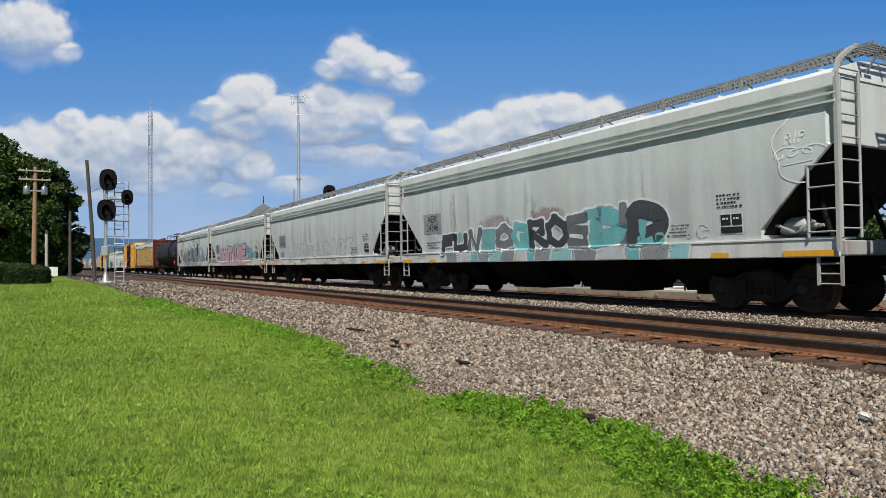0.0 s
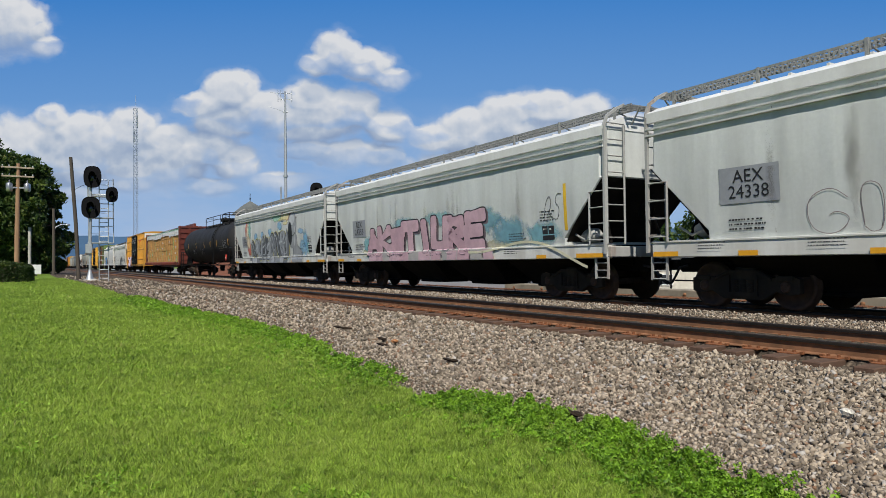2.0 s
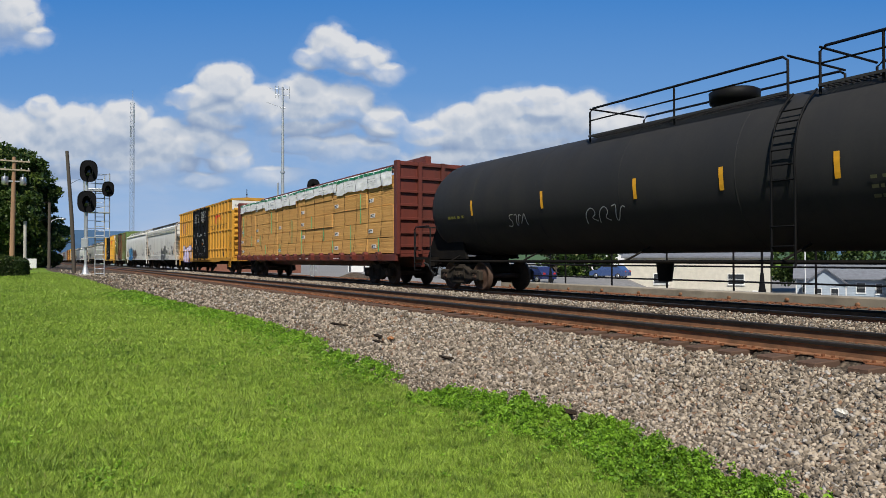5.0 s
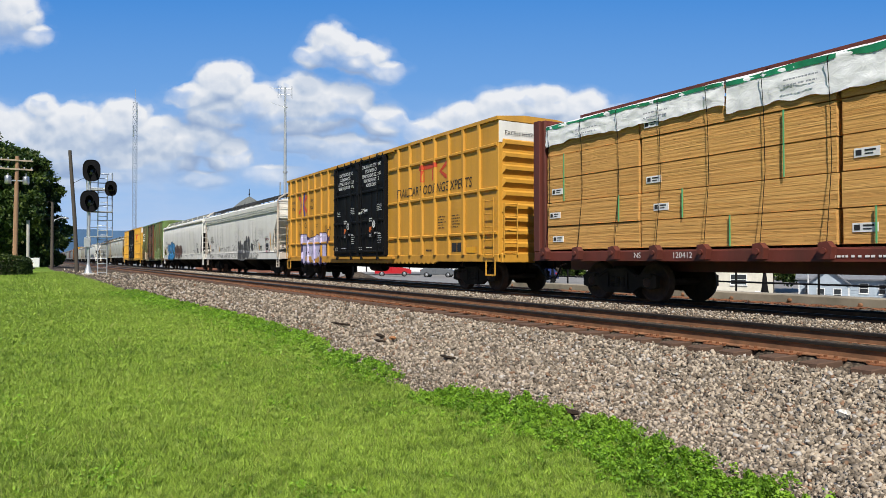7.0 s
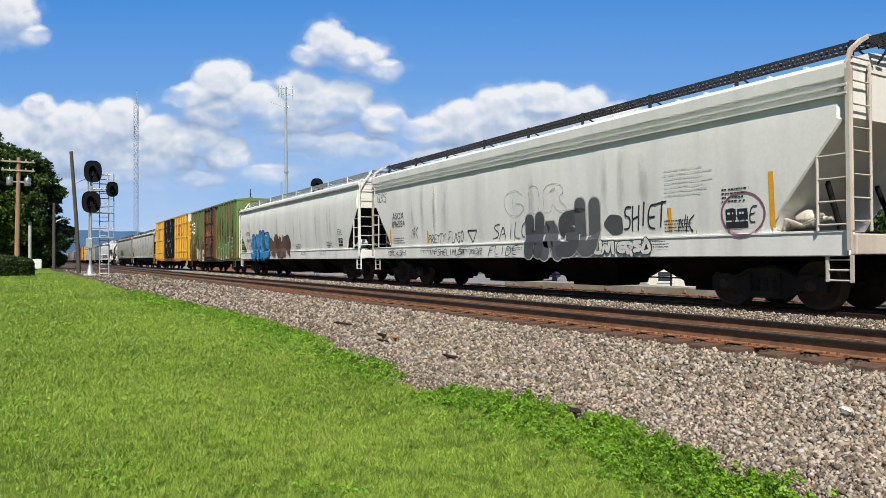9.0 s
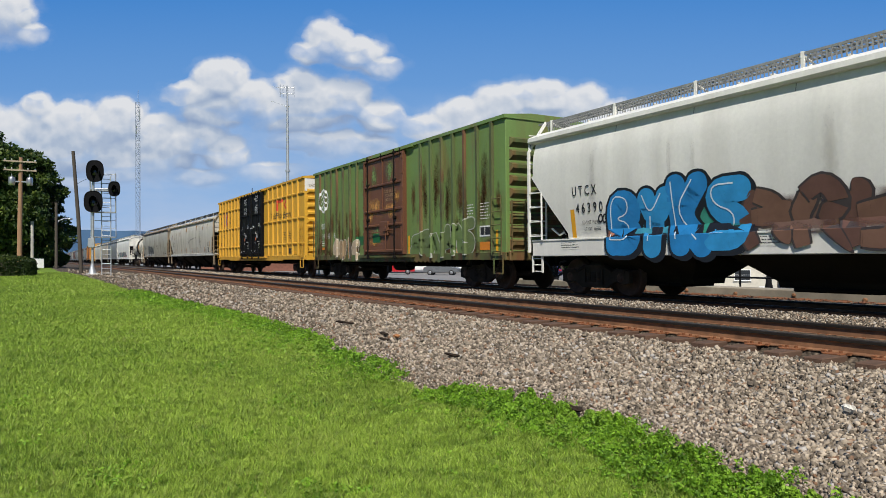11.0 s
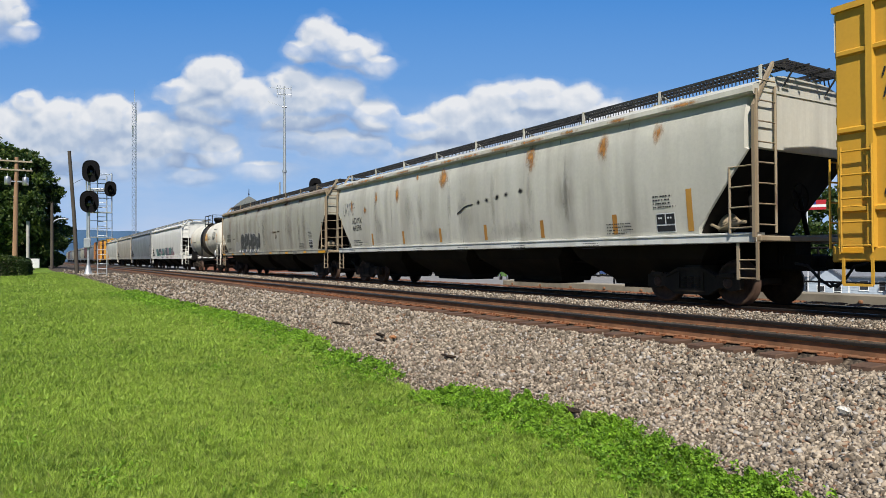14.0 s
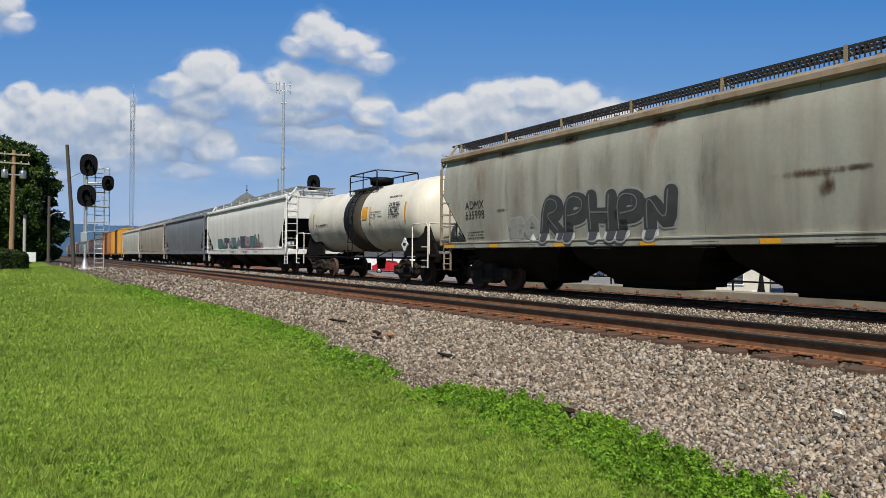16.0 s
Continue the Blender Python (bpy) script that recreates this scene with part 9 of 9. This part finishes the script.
def weeds():
    rng = np.random.default_rng(12)
    n = 165000
    x = np.where(rng.random(n) < 0.62, rng.uniform(-6.6, -1.6, n), rng.uniform(-26, -7.6, n))
    e = lawn_edge(x)
    d = rng.normal(size=n)
    depth = np.where(d > 0, d * np.where(x > -7, 0.34, 0.5), -d * 0.10)
    y = e + 0.02 - np.sign(d) * depth
    clump = np.array([noise.noise((a * 3.4, b * 3.4, 3)) for a, b in zip(x, y)])
    fine = np.array([noise.noise((a * 11, b * 11, 7)) for a, b in zip(x, y)])
    keep = clump * 0.7 + fine * 0.5 > -0.20 + 0.30 * (depth > 0.45) + 0.22 * (d < -0.6)
    x, y, clump, fine, depth = x[keep], y[keep], clump[keep], fine[keep], depth[keep]
    n = len(x)
    h = np.clip((0.072 + 0.06 * clump + 0.15 * fine) * np.exp(-depth * 1.1) * np.where(x > -7, 1, 0.8), 0.015, 0.17)
    z = np.maximum(ground_z(x, y), bed_z(x, y)) + h * (0.15 + 0.85 * np.sqrt(rng.random(n)))
    # low broad-leaved clumps here and there in the lawn
    k = 60000
    lx, ly, lr = polar(rng, k, 3.6, 16, -6, 60)
    mask = np.array([noise.noise((a * 1.1, b * 1.1, 31)) + 0.6 * noise.noise((a * 4.3, b * 4.3, 17)) for a, b in zip(lx, ly)])
    ok = (mask > 0.30 + 0.02 * lr) & (ly < lawn_edge(lx))
    lx, ly = lx[ok], ly[ok]
    x, y = np.concatenate([x, lx]), np.concatenate([y, ly])
    z = np.concatenate([z, ground_z(lx, ly) + 0.012 + 0.045 * rng.random(len(lx))])
    c = np.stack([x, y, z], 1)
    s = 0.0135 * np.maximum(1, (np.hypot(x, y) / 6)) ** 0.6
    v = leaf_cards(rng, c, s[:, None], 0.5)
    return solid("weeds", bulk("weeds", v, 4, WEEDS), WEEDS, "bright green leafy weeds along the edge of the ballast", "weeds", kind="stuff")


weeds()


def stones():
    rng = np.random.default_rng(13)
    x, y, r = polar(rng, 420000, 4.6, 60, 1.6, 69)
    e = lawn_edge(x)
    near = (y > e - 0.1) & (y < 7.42 + 0.42 * rng.random(len(y)) ** 2.5) & (rng.random(len(y)) < np.clip(1.35 - r / 32, 0.12, 1))
    x, y, r, e = x[near], y[near], r[near], e[near]
    # strips between the tracks and behind the far one
    n2 = 26000
    x2 = -np.exp(rng.uniform(math.log(4), math.log(70), n2)) + 2
    y2 = np.where(rng.random(n2) < 0.85, rng.uniform(9.75, 12.0, n2), rng.uniform(14.1, 16.9, n2))
    x, y = np.concatenate([x, x2]), np.concatenate([y, y2])
    r = np.hypot(x, y)
    n = len(x)
    z = bed_z(x, y)
    dust = np.clip((lawn_edge(x) + 0.9 - y) / 0.9, 0, 1)
    s = (0.0075 + 0.0175 * rng.random(n) ** 1.9) * np.maximum(1, r / 7.0) ** 0.45 * (1 - 0.5 * dust) * np.where(y > 9, 0.72, 1.0)
    cube = np.array([(a, b, c) for a in (-1, 1) for b in (-1, 1) for c in (-1, 1)], dtype=float)
    v = cube[None] * rng.uniform(0.86, 1.08, (n, 8, 3))
    v *= np.stack([rng.uniform(0.8, 1.55, n), rng.uniform(0.65, 1.15, n), rng.uniform(0.35, 0.9, n)], 1)[:, None]
    # one end of each stone is broken to a wedge and pushed aside
    top = (cube[:, 2] > 0)[None, :]
    for k in range(2):
        v[:, :, k] = np.where(top, v[:, :, k] * rng.uniform(0.15, 0.95, (n, 1)) + rng.uniform(-0.45, 0.45, (n, 1)), v[:, :, k])
    end = (cube[:, 0] > 0)[None, :]
    v[:, :, 1] = np.where(end, v[:, :, 1] * rng.uniform(0.3, 1.0, (n, 1)), v[:, :, 1])
    q = rng.normal(size=(n, 4))
    q[:, :1] += 1.2
    q /= np.linalg.norm(q, axis=1, keepdims=True)
    w, i, j, k = q.T
    R = np.stack([1 - 2 * (j * j + k * k), 2 * (i * j - k * w), 2 * (i * k + j * w), 2 * (i * j + k * w), 1 - 2 * (i * i + k * k), 2 * (j * k - i * w),
                  2 * (i * k - j * w), 2 * (j * k + i * w), 1 - 2 * (i * i + j * j)], 1).reshape(n, 3, 3)
    v = np.einsum("nab,nvb->nva", R, v) * s[:, None, None]
    lift = rng.uniform(-0.1, 1.5, n) * np.where(y < 7.3, 1, 0.5)
    rest = (z + s * lift)[:, None, None] * np.array([0, 0, 1.0]) + np.stack([x, y, 0 * x], 1)[:, None]
    single = (x > -4.2) & (x < -2.6) & (y > 4.75) & (y < 6.1)
    pick = np.flatnonzero(single)[:300]
    single[:] = False
    single[pick] = True
    quads = np.array([(0, 1, 3, 2), (4, 6, 7, 5), (0, 4, 5, 1), (2, 3, 7, 6), (0, 2, 6, 4), (1, 5, 7, 3)])
    V = (v + rest)[~single].reshape(-1, 3)
    m = int((~single).sum())
    faces = (np.arange(m)[:, None, None] * 8 + quads[None]).reshape(-1, 4)
    ob = part("loose_stones", bulk("loose_stones", V, (faces, 4), STONE), None, bed, "angular grey crushed stones")
    tagged(ob, kind="stuff")
    shapes = [bulk("stone", v[p], (quads, 4), STONE) for p in pick[:24]]
    for c, p in enumerate(pick):
        st = part("stone", shapes[c % len(shapes)], None, bed)
        st.matrix_basis = pose(x[p], y[p], z[p] + s[p] * lift[p], 0, 0, float(rng.uniform(0, 360)))
    return ob


stones()


def rust_flakes():
    """Rusty flakes, old spikes and bark-like crumbs on the tie ends beside the near rail."""
    rng = np.random.default_rng(17)
    n = 17000
    x = -np.exp(rng.uniform(math.log(3), math.log(60), n)) + 1.0
    x = np.round(x / 0.53) * 0.53 + 40 % 0.53 + rng.normal(size=n) * 0.085
    y = 7.98 - np.abs(rng.normal(size=n)) * 0.24
    z = np.maximum(bed_z(x, y), -0.178) + rng.uniform(0.0, 0.018, n)
    r = np.hypot(x, y)
    s = 0.020 * np.maximum(1, r / 8) ** 0.5 * rng.uniform(0.5, 1.5, n)
    c = np.stack([x, y, z], 1)
    a = rng.uniform(0, 6.283, n)
    u = np.stack([np.cos(a), np.sin(a), rng.normal(size=n) * 0.2], 1) * s[:, None] * 1.5
    w = np.stack([-np.sin(a), np.cos(a), rng.normal(size=n) * 0.2], 1) * s[:, None] * 0.6
    up = np.array([0, 0, 1.0]) * s[:, None] * 0.5
    v = np.stack([c - u - w, c + u - w, c + u + w, c - u + w, c + up], 1).reshape(-1, 3)
    tri = np.array([(0, 1, 4), (1, 2, 4), (2, 3, 4), (3, 0, 4)])
    faces = (np.arange(n)[:, None, None] * 5 + tri[None]).reshape(-1, 3)
    ob = part("rust_flakes", bulk("rust_flakes", v, (faces, 3), RUST_FLAKE), None, track_near, "rusty orange flakes and spikes on the tie ends")
    tagged(ob, kind="stuff")


rust_flakes()

motions()
